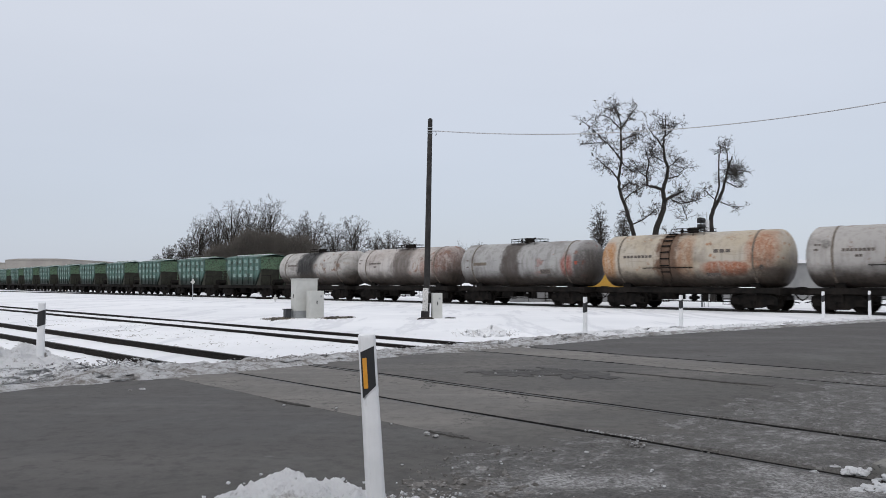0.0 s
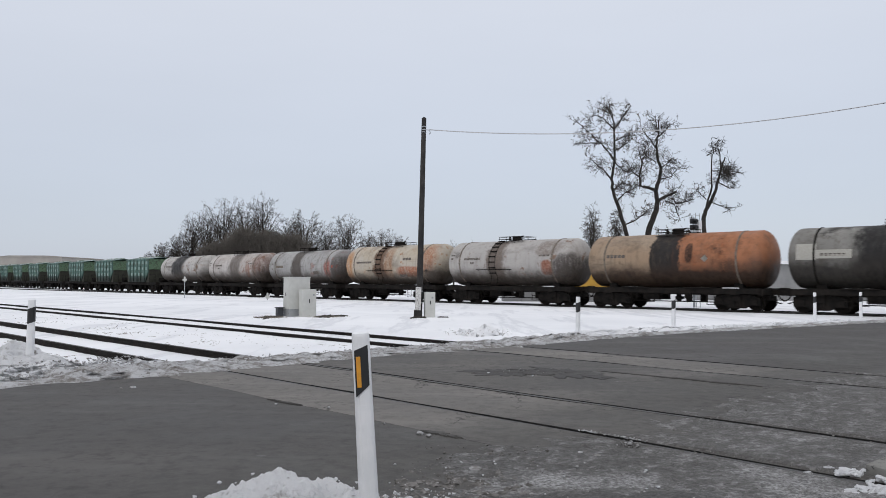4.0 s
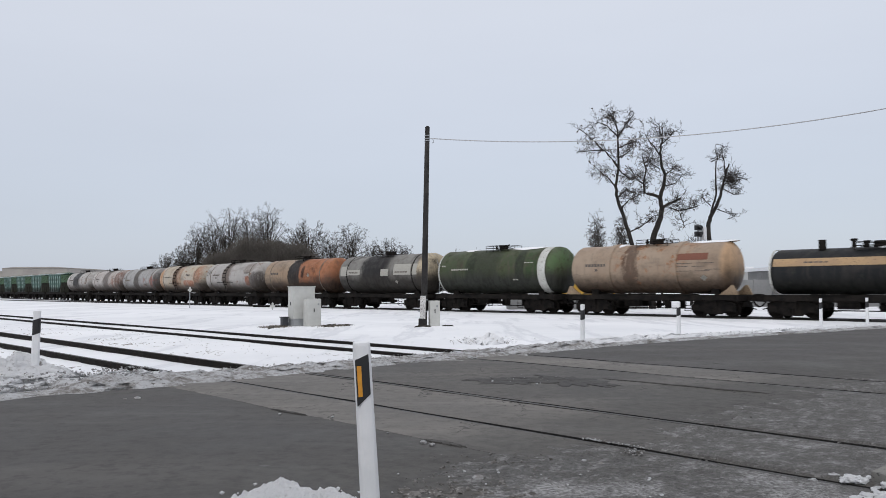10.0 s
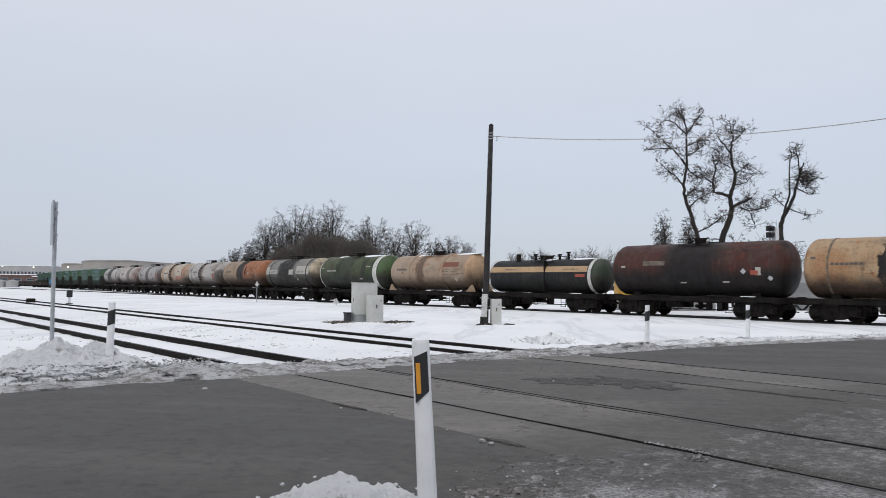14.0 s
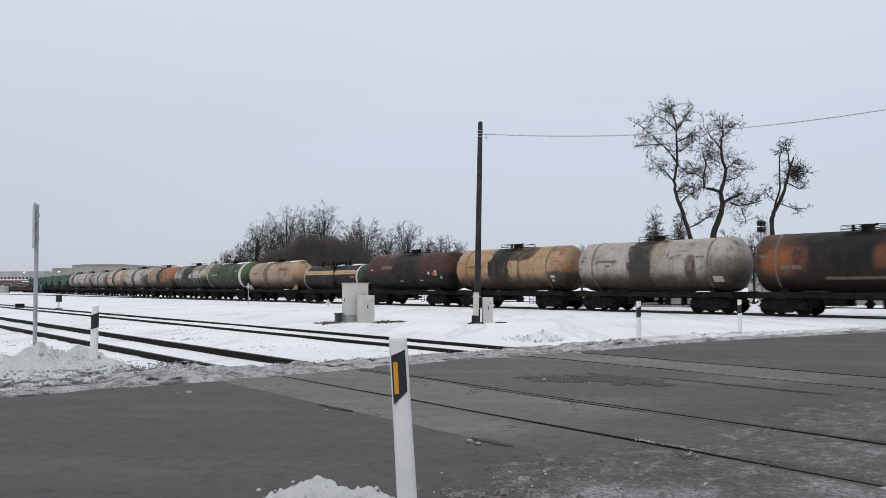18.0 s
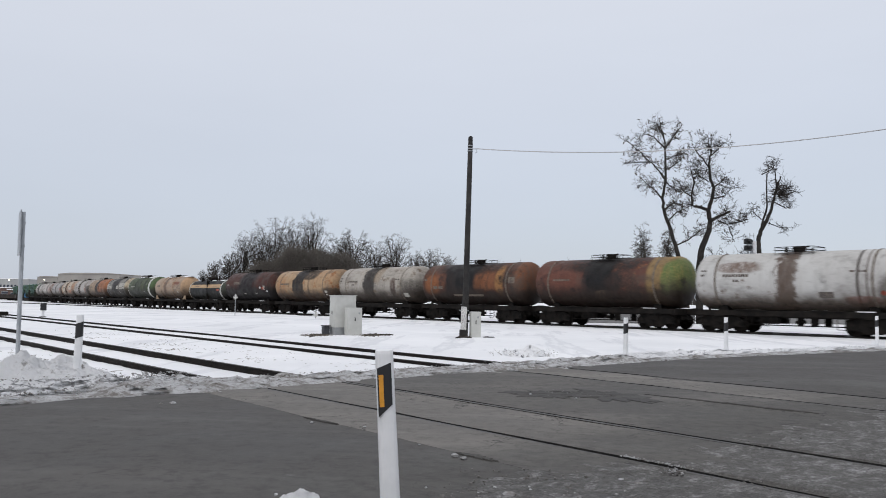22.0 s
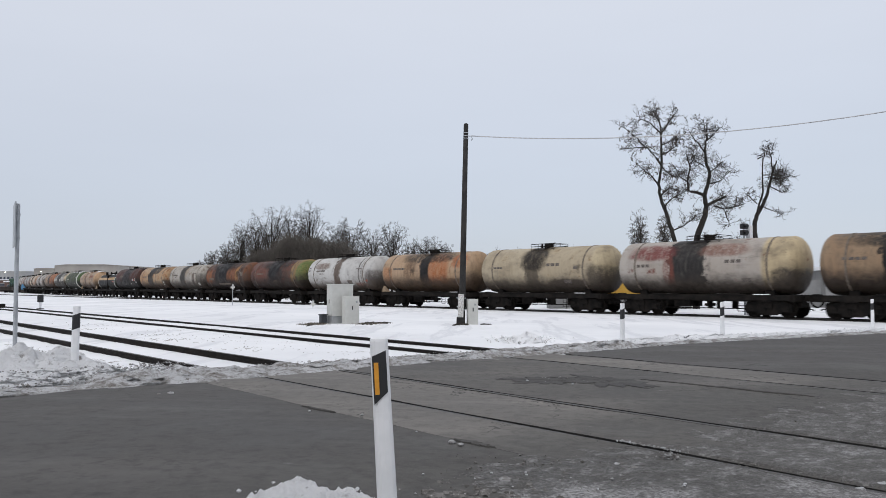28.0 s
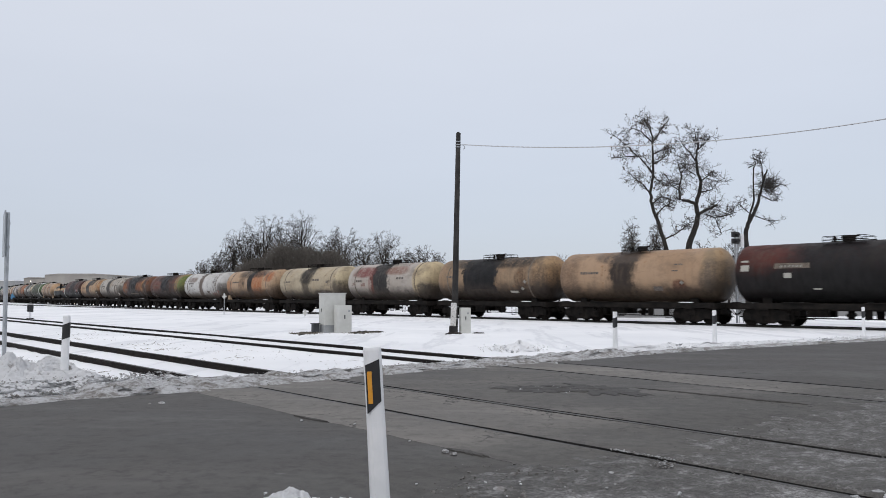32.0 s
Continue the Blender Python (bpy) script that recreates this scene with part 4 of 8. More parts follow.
rk = random.Random(6)
crumbs("snow_crumbs", bank_spots(-6, 6.5, 0.2, 2.1, 3000, rk, 0.010, 0.042, 0.0, 0.16), M_SNOW_GRIT, "crumbs of frozen snow over the ploughed bank", 1)
crumbs("snow_crumbs", bank_spots(-2, 18, -0.35, 0.9, 3000, rk, 0.008, 0.036, 0.0, 0.08), M_SNOW_DIRTY, "dirty crumbs of snow along the far road edge", 2)
crumbs("snow_crumbs", bank_spots(17.5, 39, -0.1, 1.0, 2200, rk, 0.012, 0.05, 0.0, 0.12), M_SNOW_EDGE, "crumbs of snow along the low bank", 3)
crumbs("snow_crumbs", [(1.525 + 0.55 * f + rk.gauss(0, 0.02), 7.955 - 0.55 * f + rk.gauss(0, 0.02), 0.012, rk.uniform(0.004, 0.016)) for f in (rk.random() ** 1.3 for _ in range(120))], M_SNOW_GRIT, "snow pressed into the groove beside the rail", 11)
crumbs("snow_crumbs", [(1.86 + rk.gauss(0, 0.045), 7.16 + rk.gauss(0, 0.06), 0.015 + 0.03 * rk.random(), rk.uniform(0.008, 0.022)) for _ in range(60)], M_SNOW_GRIT, "dirty lump of frozen slush on the crossing", 12)
crumbs("mud_crumbs", [(rk.uniform(-0.2, 2.4), rk.uniform(4.7, 7.2), 0.016, rk.uniform(0.004, 0.02) * rk.random()) for _ in range(500)], M_GRIT, "lumps of frozen mud on the shoulder", 13)
crumbs("snow_crumbs", [(1.55 + rk.gauss(0, 0.35), 13.05 + rk.gauss(0, 0.28), 0.024, rk.uniform(0.004, 0.012)) for _ in range(24)], M_SNOW_GRIT, "ice and snow left in the broken asphalt", 14)
v = P(15.3, 18.0)
crumbs("snow_crumbs", [(v.x + rk.gauss(0, 0.45), v.y + rk.gauss(0, 0.3), GROUND_Z + 0.18 * rk.random(), rk.uniform(0.02, 0.06)) for _ in range(260)], M_SNOW, "broken crust of the small snow heap", 15)
crumbs("grit_crumbs", [(rk.gauss(0.5, 0.7), rk.uniform(4.5, 6.4), 0.02, rk.uniform(0.003, 0.010)) for _ in range(700)], M_GRIT, "frozen grit and slush crumbs on the shoulder", 4)
crumbs("grit_crumbs", [(*P(rk.uniform(-1.5, 4.3), rk.uniform(5, 20)).xy, 0.022, rk.uniform(0.003, 0.010)) for _ in range(700)], M_GRIT, "frozen grit and slush crumbs on the shoulder", 5)
crumbs("snow_crumbs", [(-0.9 + 0.62 * (rk.random() - rk.random()), 4.78 + 0.36 * (rk.random() - rk.random()), 0.06 + 0.2 * rk.random(), rk.uniform(0.008, 0.026)) for _ in range(500)], M_SNOW_HEAP, "crumbs of snow on the near heap", 6)
crumbs("snow_crumbs", [(-0.25 + rk.gauss(0, 0.28), 4.85 + rk.gauss(0, 0.16), 0.02 + 0.12 * rk.random(), rk.uniform(0.006, 0.028)) for _ in range(420)], M_SNOW_DIRTY, "dirty lumps at the foot of the post", 7)


rs = random.Random(33)
tuft = []
for _ in range(190):
    v = Q(13 + 26 * rs.random(), rs.choice((10.6, 11.3, 5.4, 5.7, 12.2)) + rs.gauss(0, 0.18))
    tuft.append((v.x, v.y, GROUND_Z + 0.005, rs.uniform(0.008, 0.026)))
crumbs("grass_tufts", tuft, M_GRIT, "dead grass and clods showing through the snow between the sidings", 61)
lumps("slush_lumps", [(-0.42 + rs.gauss(0, 0.22), 4.95 + rs.gauss(0, 0.16), 0.03 + 0.05 * rs.random(), rs.uniform(0.015, 0.055)) for _ in range(70)], M_GRIT, "dark frozen lumps of slush beside the delineator post", 1)
lumps("slush_lumps", [(rs.uniform(-0.2, 0.75), 5.55 + rs.gauss(0, 0.35), 0.014, 0.005 + 0.024 * rs.random() ** 2) for _ in range(190)], M_GRIT, "gritty frozen lumps along the road edge", 2)
lumps("slush_lumps", [(rs.triangular(-0.5, 0.45, -0.15), 5.35 + 0.55 * rs.random(), 0.015, 0.010 + 0.030 * rs.random() ** 1.6) for _ in range(95)], M_GRIT, "dark frozen lumps thrown up round the post", 7)
lumps("slush_lumps", [(rs.uniform(0.0, 2.6), rs.uniform(5.0, 7.0), 0.012, rs.uniform(0.004, 0.014)) for _ in range(420)], M_GRIT, "grey lumps of frozen slush on the shoulder", 3)
lumps("slush_lumps", [(-0.62 + rs.gauss(0, 0.12), 4.72 + rs.gauss(0, 0.10), 0.06 + 0.07 * rs.random(), rs.uniform(0.02, 0.06)) for _ in range(26)], M_SNOW_GRIT, "broken lumps at the edge of the snow heap", 4)
lumps("slush_lumps", [(3.40 + rs.gauss(0, 0.05), 6.16 + rs.gauss(0, 0.05), 0.02, rs.uniform(0.010, 0.038)) for _ in range(30)] + [(3.62 + rs.gauss(0, 0.10), 5.92 + rs.gauss(0, 0.04), 0.02, rs.uniform(0.010, 0.038)) for _ in range(26)] + [(3.42 + rs.gauss(0, 0.16), 5.60 + rs.gauss(0, 0.06), 0.02, rs.uniform(0.010, 0.035)) for _ in range(70)], M_SNOW_NEAR, "broken white snow beside the concrete slab", 5)
lumps("slush_lumps", [(*P(rs.uniform(0.5, 4.0), rs.uniform(7.0, 18)).xy, 0.010, rs.uniform(0.004, 0.013)) for _ in range(420)], M_GRIT, "small lumps of frozen slush along the shoulder", 6)



def broken_patch(name, cx, cy, rx, ry, turn, label, seed, depth=0.012):
    """A ragged patch where the asphalt has broken up: a dark pitted skin lying proud of the wearing course."""
    bm = bmesh.new()
    n, rings = 72, []
    for i in range(9):
        f = i / 8
        ring = []
        for j in range(n):
            a = 2 * math.pi * j / n
            k = f * (1 + 0.7 * fbm(math.cos(a) * 1.5 + seed, math.sin(a) * 1.5, 2.2, 6))
            x, y = rx * k * math.cos(a), ry * k * math.sin(a)
            x, y = x * math.cos(turn) - y * math.sin(turn), x * math.sin(turn) + y * math.cos(turn)
            z = 0.013 + depth * fbm(cx + x, cy + y, 6.0, 4) * (1 - f)
            ring.append(bm.verts.new((cx + x, cy + y, z if i < 8 else -0.01)))
        rings.append(ring)
    for p, q in zip(rings, rings[1:]):
        for j in range(n):
            bm.faces.new((p[j], q[j], q[(j + 1) % n], p[(j + 1) % n]))
    bmesh.ops.remove_doubles(bm, verts=bm.verts[:], dist=0.0005)
    return tagged(part(name, bm, M_BROKEN), label, "road damage", kind="structure")


M_BROKEN = asphalt("broken_asphalt", (0.026, 0.0245, 0.023), (0.066, 0.062, 0.058), 1.0, 0.5)
AL = math.pi / 2 + TH
broken_patch("broken_asphalt", 1.2, 12.95, 0.75, 0.42, AL + 0.5, "broken wet asphalt with ice in the cracks", 2)
broken_patch("broken_asphalt", 2.2, 13.0, 0.9, 0.5, AL - 0.2, "broken wet asphalt between the sidings", 5)
broken_patch("broken_asphalt", 3.8, 12.35, 1.25, 0.05, AL, "long crack in the asphalt between the sidings", 7)
broken_patch("broken_asphalt", 0.05, 7.78, 0.24, 0.06, AL, "dark pothole edge beside the crossing", 9)
broken_patch("broken_asphalt", 5.7, 15.75, 0.7, 0.06, AL, "dark patch in the asphalt", 11)
broken_patch("broken_asphalt", -1.9, 9.75, 0.35, 0.03, AL, "crumbling edge where two asphalts meet", 13)


M_SOIL_SHADE = worn("bare_soil", (0.03, 0.026, 0.022), (0.06, 0.052, 0.044), 0.95, 0, 6, (0.14, 0.12, 0.09), 0.4, 0.8)


def dark_patch(cx, cy, rx, ry, seed):
    """Trodden earth and dead grass showing through the snow; also used for a painted shadow line."""
    bm = bmesh.new()
    n, rings = 60, []
    for i in range(7):
        f = i / 6
        ring = []
        for j in range(n):
            a = 2 * math.pi * j / n
            k = f * max(0.12, 0.85 + 1.5 * fbm(math.cos(a) * 1.6 + seed, math.sin(a) * 1.6, 3.4, 6))
            x, y = cx + rx * k * math.cos(a), cy + ry * k * math.sin(a)
            z = GROUND_Z + 0.10 * math.exp(-((x + 3.5) / 7) ** 2 - ((y - 33) / 3.5) ** 2)
            ring.append(bm.verts.new((x, y, z + (0.035 + 0.03 * fbm(x, y, 5.0, 3) if i < 6 else -0.03))))
        rings.append(ring)
    for p, q in zip(rings, rings[1:]):
        for j in range(n):
            bm.faces.new((p[j], q[j], q[(j + 1) % n], p[(j + 1) % n]))
    bmesh.ops.remove_doubles(bm, verts=bm.verts[:], dist=0.0005)
    return tagged(part("bare_soil", bm, M_SOIL_SHADE), "dark patch on the snow: trodden earth and painted shadow line", "soil", kind="structure")


dark_patch(-7.0, 32.6, 0.35, 0.9, 3)
dark_patch(-7.45, 32.35, 0.16, 0.12, 31)
# next two: thin shadow line right of the cabinets, laid as dark patches
dark_patch(-4.7, 33.0, 0.32, 0.8, 6)
dark_patch(-4.2, 33.3, 0.25, 0.5, 33)
dark_patch(-0.75, 32.65, 0.26, 0.5, 9)
dark_patch(0.25, 32.95, 0.16, 0.12, 12)


# ---- delineator posts ----
def delineator(x, y, z0, h, label, turn=0.0, lean=(0, 0), marker="black", w=0.105):
    """A hollow plastic road-edge post with a rounded-triangle section and a slanting black band."""
    th = thing("delineator_post", pose(x, y, z0, lean[0], lean[1], turn), label, "delineator post", "delineator posts along the road")
    sec = []
    for k in range(16):
        a = 2 * math.pi * k / 16
        c, s = math.cos(a), math.sin(a)
        sec.append((w / 2 * math.copysign(abs(c) ** 0.65, c), 0.06 * math.copysign(abs(s) ** 0.7, s) - 0.0))
    bm = bmesh.new()
    levels = [(0, 1.12), (h * 0.4, 1.06), (h * 0.665, 1.01), (h * 0.668, 1.0), (h - 0.02, 0.98), (h - 0.004, 0.93), (h, 0.85)]
    rings = [[bm.verts.new((px * k, py * k, z)) for px, py in sec] for z, k in levels]
    for p, q in zip(rings, rings[1:]):
        for i in range(16):
            bm.faces.new((p[i], p[(i + 1) % 16], q[(i + 1) % 16], q[i]))
    bm.faces.new(rings[-1])
    part("post_body", bm, M_POST, th, "white plastic shell")
    if marker == "slant":
        bm = bmesh.new()
        zc, hh, sl = h - 0.21, 0.125, 0.035
        pts = [(-0.050, zc - hh - sl), (0.030, zc - hh + 0.03), (0.030, zc + hh + 0.015), (-0.050, zc + hh - sl + 0.02)]
        prism(bm, pts, -0.064, -0.050)
        part("black_band", bm, M_BLACK, th, "slanting black band")
        bm = bmesh.new()
        box(bm, -0.043, -0.017, -0.070, -0.056, zc - 0.105, zc + 0.075, 0.003)
        part("reflector", bm, M_ORANGE, th, "orange reflector strip")
    else:
        bm = bmesh.new()
        z0b, z1b = h - 0.42, h - 0.15
        rr = [[bm.verts.new((px * k * 1.03, py * k * 1.05, z + (0.05 * px / w if True else 0))) for px, py in sec] for z, k in ((z0b, 1.02), (z1b, 1.0))]
        for i in range(16):
            bm.faces.new((rr[0][i], rr[0][(i + 1) % 16], rr[1][(i + 1) % 16], rr[1][i]))
        part("black_band", bm, M_BLACK, th, "black band round the post")
    return th


delineator(-0.368, 4.45, 0.0, 1.265, "white plastic delineator post with orange reflector, leaning in dirty snow", 14, (0, -3.4), "slant")
delineator(-7.32, 13.82, -0.1, 1.30, "white delineator post with black band beside a snow heap", 20, (0, 1.0), w=0.13)
for s, b, h in ((12.05, 18.4, 1.22), (11.75, 23.6, 1.2), (10.9, 34.9, 1.2), (10.0, 38.3, 1.2)):
    v = P(s, b)
    delineator(v.x, v.y, -0.15, h + 0.05, "white delineator post with black band on the far road edge", 30, (0, 0.6), w=0.105)


# ---- wooden pole with cable ----
def utility_pole(x, y, z0, h, lean, label):
    th = thing("utility_pole", pose(x, y, z0, lean[0], lean[1], 0), label, "utility pole")
    bm = bmesh.new()
    rod(bm, (0.05, 0, 0.2), (0, 0, h), 0.14, 16, 0.10)
    bmesh.ops.bevel(bm, geom=[e for e in bm.edges if all(v.co.z > h - 0.01 for v in e.verts)], offset=0.04, segments=2, affect="EDGES")
    part("pole_shaft", bm, M_WOOD, th, "dark weathered timber", True)
    bm = bmesh.new()
    box(bm, -0.12, 0.12, -0.24, -0.12, 0.40, 1.42, 0.015)
    part("footing_beam", bm, M_CONCRETE, th, "whitewashed concrete footing beam")
    bm = bmesh.new()
    box(bm, -0.17, 0.19, -0.25, 0.17, -0.2, 0.44, 0.04)
    part("tarred_butt", bm, M_WOOD, th, "tarred pole butt")
    for z in (0.75, 1.25):
        bm = bmesh.new()
        lathe_x(bm, [(-0.02, 0.20), (0.02, 0.20), (0.02, 0.19), (-0.02, 0.19)], 20, 0, True)
        bmesh.ops.rotate(bm, verts=bm.verts[:], cent=(0, 0, 0), matrix=Matrix.Rotation(radians(90), 3, "Y"))
        bmesh.ops.translate(bm, verts=bm.verts[:], vec=(0, -0.03, z))
        part("wire_lashing", bm, M_GALV, th)
    for z in (h - 0.42, h - 0.55, h - 0.66):
        bm = bmesh.new()
        rod(bm, (0, 0, z - 0.015), (0, 0, z + 0.015), 0.118, 16)
        part("clamp_band", bm, M_GALV, th, "steel clamp band")
    bm = bmesh.new()
    rod(bm, (0.1, 0, h - 0.55), (0.30, 0, h - 0.55), 0.018)
    rod(bm, (0.24, 0, h - 0.55), (0.30, 0, h - 0.68), 0.014)
    rod(bm, (0.30, 0, h - 0.68), (0.24, 0, h - 0.74), 0.022)
    part("cable_hook", bm, M_GALV, th)
    return th


utility_pole(-0.78, 33.05, -0.15, 8.82, (0, 1.55), "tall dark wooden utility pole on a concrete footing, standing in snow")


def cable():
    a, b = Vector((-0.32, 33.05, 8.12)), Vector((28.9, 25.9, 11.2))
    cu = bpy.data.curves.new("overhead_cable", "CURVE")
    cu.dimensions, cu.bevel_depth, cu.bevel_resolution = "3D", 0.017, 2
    for ph in (0, math.pi):
        sp = cu.splines.new("POLY")
        n = 1400
        sp.points.add(n)
        for i in range(n + 1):
            f = i / n
            v = a.lerp(b, f)
            v.z -= 6.47 * f * (1 - f)
            w = f * 420 + ph
            v += Vector((0.25, 1, 0)).normalized() * 0.006 * math.cos(w) + Vector((0, 0, 0.006 * math.sin(w)))
            sp.points[i].co = (*v, 1)
    cu.materials.append(M_CABLE)
    return tagged(new("overhead_cable", cu), "twisted grey overhead cable strung from the wooden pole", "cable")


cable()
utility_pole(28.6, 26.0, -0.15, 11.9, (0, 0), "tall dark wooden utility pole carrying the other end of the cable")


# ---- relay cabinets ----
def cabinet(x, y, turn, z0, w, d, h, label, plinth=0.3, roof=True, plate=True):
    th = thing("equipment_cabinet", pose(x, y, z0, 0, 0, turn), label, "equipment cabinet", "trackside equipment cabinets")
    bm = bmesh.new()
    box(bm, -w / 2, w / 2, -d / 2, d / 2, plinth, h, 0.012)
    part("cabinet_body", bm, M_CABINET, th)
    if plinth > 0.05:
        bm = bmesh.new()
        box(bm, -w / 2 + 0.012, w / 2 - 0.012, -d / 2 + 0.012, d / 2 - 0.012, -0.2, plinth + 0.005, 0.01)
        part("plinth", bm, M_CABINET_DK, th, "darker grey plinth")
    if roof:
        bm = bmesh.new()
        box(bm, -w / 2 - 0.035, w / 2 + 0.035, -d / 2 - 0.035, d / 2 + 0.035, h, h + 0.035, 0.01)
        part("roof_plate", bm, M_CABINET, th, "overhanging lid")
    bm = bmesh.new()
    box(bm, -w / 2 + 0.03, w / 2 - 0.03, -d / 2 - 0.012, -d / 2 + 0.006, plinth + 0.03, h - 0.03, 0.006)
    door = part("door", bm, M_CABINET, th)
    bm = bmesh.new()
    box(bm, -0.02, 0.02, -d / 2 - 0.03, -d / 2 - 0.01, h * 0.55, h * 0.55 + 0.16, 0.004)
    part("door_handle", bm, M_BLACK, door, "black recessed handle")
    if plate:
        bm = bmesh.new()
        box(bm, w / 2 - 0.17, w / 2 - 0.09, -d / 2 - 0.017, -d / 2 - 0.011, h - 0.28, h - 0.2)
        part("label_plate", bm, M_CABINET_DK, door)
    return th


cabinet(-6.09, 33.55, -56, -0.12, 0.62, 0.98, 1.78, "tall pale grey relay cabinet with a lid on a darker plinth", 0.42, plate=False)
cabinet(-5.53, 33.05, 34, -0.12, 0.66, 0.36, 1.28, "lower pale grey cabinet standing against the tall one", 0.05, False)
cabinet(-0.27, 33.05, 12, -0.12, 0.44, 0.34, 1.18, "narrow white-grey cable cabinet beside the wooden pole", 0.0, False)


def bin_box():
    th = thing("cable_bin", pose(-6.78, 33.3, -0.12, 0, 0, 34), "small dark plastic bin at the foot of the cabinet", "bin")
    bm = bmesh.new()
    box(bm, -0.13, 0.13, -0.15, 0.15, 0, 0.46, 0.04)
    part("bin_body", bm, M_DARKPLASTIC, th)
    bm = bmesh.new()
    box(bm, -0.15, 0.15, -0.21, 0.21, 0.46, 0.50, 0.02)
    part("lid", bm, M_BLACK, th, "dark lid")


bin_box()


# ---- road sign seen edge-on, dwarf signal, marker post, light signal ----
def road_sign():
    th = thing("road_sign", pose(-8.87, 14.5, -0.1, 0, -0.4, 0), "road sign on a grey steel post, its plate seen edge-on", "road sign")
    bm = bmesh.new()
    rod(bm, (0, 0, -0.1), (0, 0, 3.27), 0.04, 14)
    part("post", bm, M_GALV, th)
    bm = bmesh.new()
    box(bm, -0.012, 0.012, -0.45, 0.45, 2.42, 3.27, 0.004)
    sheet = part("sign_plate", bm, M_GALV, th, "bare metal back of the plate", m=pose(-0.05, -0.02, 0, 0, 0, 34))
    for z in (2.6, 3.05):
        bm = bmesh.new()
        rod(bm, (0, 0, z - 0.025), (0, 0, z + 0.025), 0.05, 12)
        part("clamp", bm, M_GALV, th)
    for z in (2.5, 2.66, 2.82, 2.98, 3.14):
        bm = bmesh.new()
        box(bm, 0.012, 0.02, -0.4, 0.4, z, z + 0.03)
        part("stiffener_rib", bm, M_GALV, sheet)


road_sign()


def dwarf_signal():
    th = thing("dwarf_signal", pose(-32.6, 55.5, GROUND_Z, 0, 0, 40), "small trackside dwarf signal on a short post in the snow", "railway signal")
    bm = bmesh.new()
    rod(bm, (0, 0, -0.1), (0, 0, 0.55), 0.09, 10)
    part("pedestal", bm, M_WHITE, th, "white painted pedestal")
    bm = bmesh.new()
    box(bm, -0.22, 0.22, -0.2, 0.2, -0.1, 0.05, 0.03)
    part("base", bm, M_FRAME, th, "dark base")
    bm = bmesh.new()
    box(bm, -0.2, 0.2, -0.14, 0.14, 0.5, 1.05, 0.05)
    head = part("signal_head", bm, M_BLACK, th, "black lamp housing")
    for z in (0.66, 0.9):
        bm = bmesh.new()
        rod(bm, (0, -0.14, z), (0, -0.26, z), 0.085, 12)
        part("visor", bm, M_BLACK, head)
    bm = bmesh.new()
    box(bm, -1.35, -0.75, -0.3, 0.3, -0.05, 0.32, 0.05)
    ob = part("point_machine", bm, M_FRAME, None)
    ob.matrix_basis = pose(-36.4, 58.6, GROUND_Z, 0, 0, 40)
    tagged(ob, "dark point machine box beside the siding", "point machine")


dwarf_signal()


def marker_post(x, y, h, label):
    th = thing("marker_post", pose(x, y, GROUND_Z, 0, 0, 20), label, "marker post", "trackside marker posts")
    bm = bmesh.new()
    rod(bm, (0, 0, -0.1), (0, 0, h), 0.032, 8)
    part("post", bm, M_GALV, th)
    bm = bmesh.new()
    box(bm, -0.19, 0.19, -0.06, -0.04, h - 0.40, h - 0.24, 0.02)
    box(bm, -0.08, 0.08, -0.075, -0.06, h - 0.5, h - 0.06, 0.02)
    part("marker_plate", bm, M_CABINET, th, "pale marker plate")


marker_post(-22.4, 68.5, 1.95, "white trackside marker post with a small plate")
marker_post(-13.6, 62.0, 0.62, "short white stake beside the main line")


def point_plate(s, b):
    bm = bmesh.new()
    box(bm, -0.9, 0.9, -0.3, 0.3, 0, 0.16, 0.04)
    ob = part("point_machine", bm, M_FRAME)
    ob.matrix_basis = Matrix.Translation(P(s, b, GROUND_Z)) @ pose(0, 0, 0, 0, 0, math.degrees(TH) - 90)
    tagged(ob, "low dark point machine cover lying by the turnout", "point machine")


point_plate(62, 40.3)


def light_signal():
    th = thing("light_signal", pose(16.3, 48.2, GROUND_Z, 0, 0, 20), "railway light signal with black heads behind the train", "railway signal")
    bm = bmesh.new()
    rod(bm, (0, 0, -0.1), (0, 0, 5.7), 0.07, 10)
    part("mast", bm, M_GALV, th)
    for z, w in ((5.05, 0.24), (5.45, 0.24)):
        bm = bmesh.new()
        box(bm, -w - 0.12, w - 0.12, -0.26, -0.06, z - 0.17, z + 0.16, 0.05)
        head = part("signal_head", bm, M_BLACK, th, "black lamp housing")
        bm = bmesh.new()
        rod(bm, (-0.12, -0.24, z), (-0.12, -0.5, z), 0.10, 12)
        part("visor", bm, M_BLACK, head)
    bm = bmesh.new()
    for dx in (0.2, 0.5):
        rod(bm, (dx, 0.05, 0), (dx, 0.05, 6.0), 0.02, 6)
    for k in range(18):
        rod(bm, (0.2, 0.05, 0.4 + 0.32 * k), (0.5, 0.05, 0.4 + 0.32 * k), 0.014, 6)
    part("ladder", bm, M_GALV, th)
    bm = bmesh.new()
    box(bm, 0.25, 0.5, -0.2, 0.1, 4.7, 5.5, 0.03)
    part("relay_case", bm, M_WHITE, th, "white relay case")


light_signal()


# ---- freight train ----
WHEEL_R = 0.4785
AXLES = (-0.925, 0.925)


def mesh_of(bm, name, *mats, smooth=False):
    me = bpy.data.meshes.new(name)
    bm.to_mesh(me)
    bm.free()
    for x in mats:
        me.materials.append(x)
    if smooth:
        me.shade_smooth()
    return me


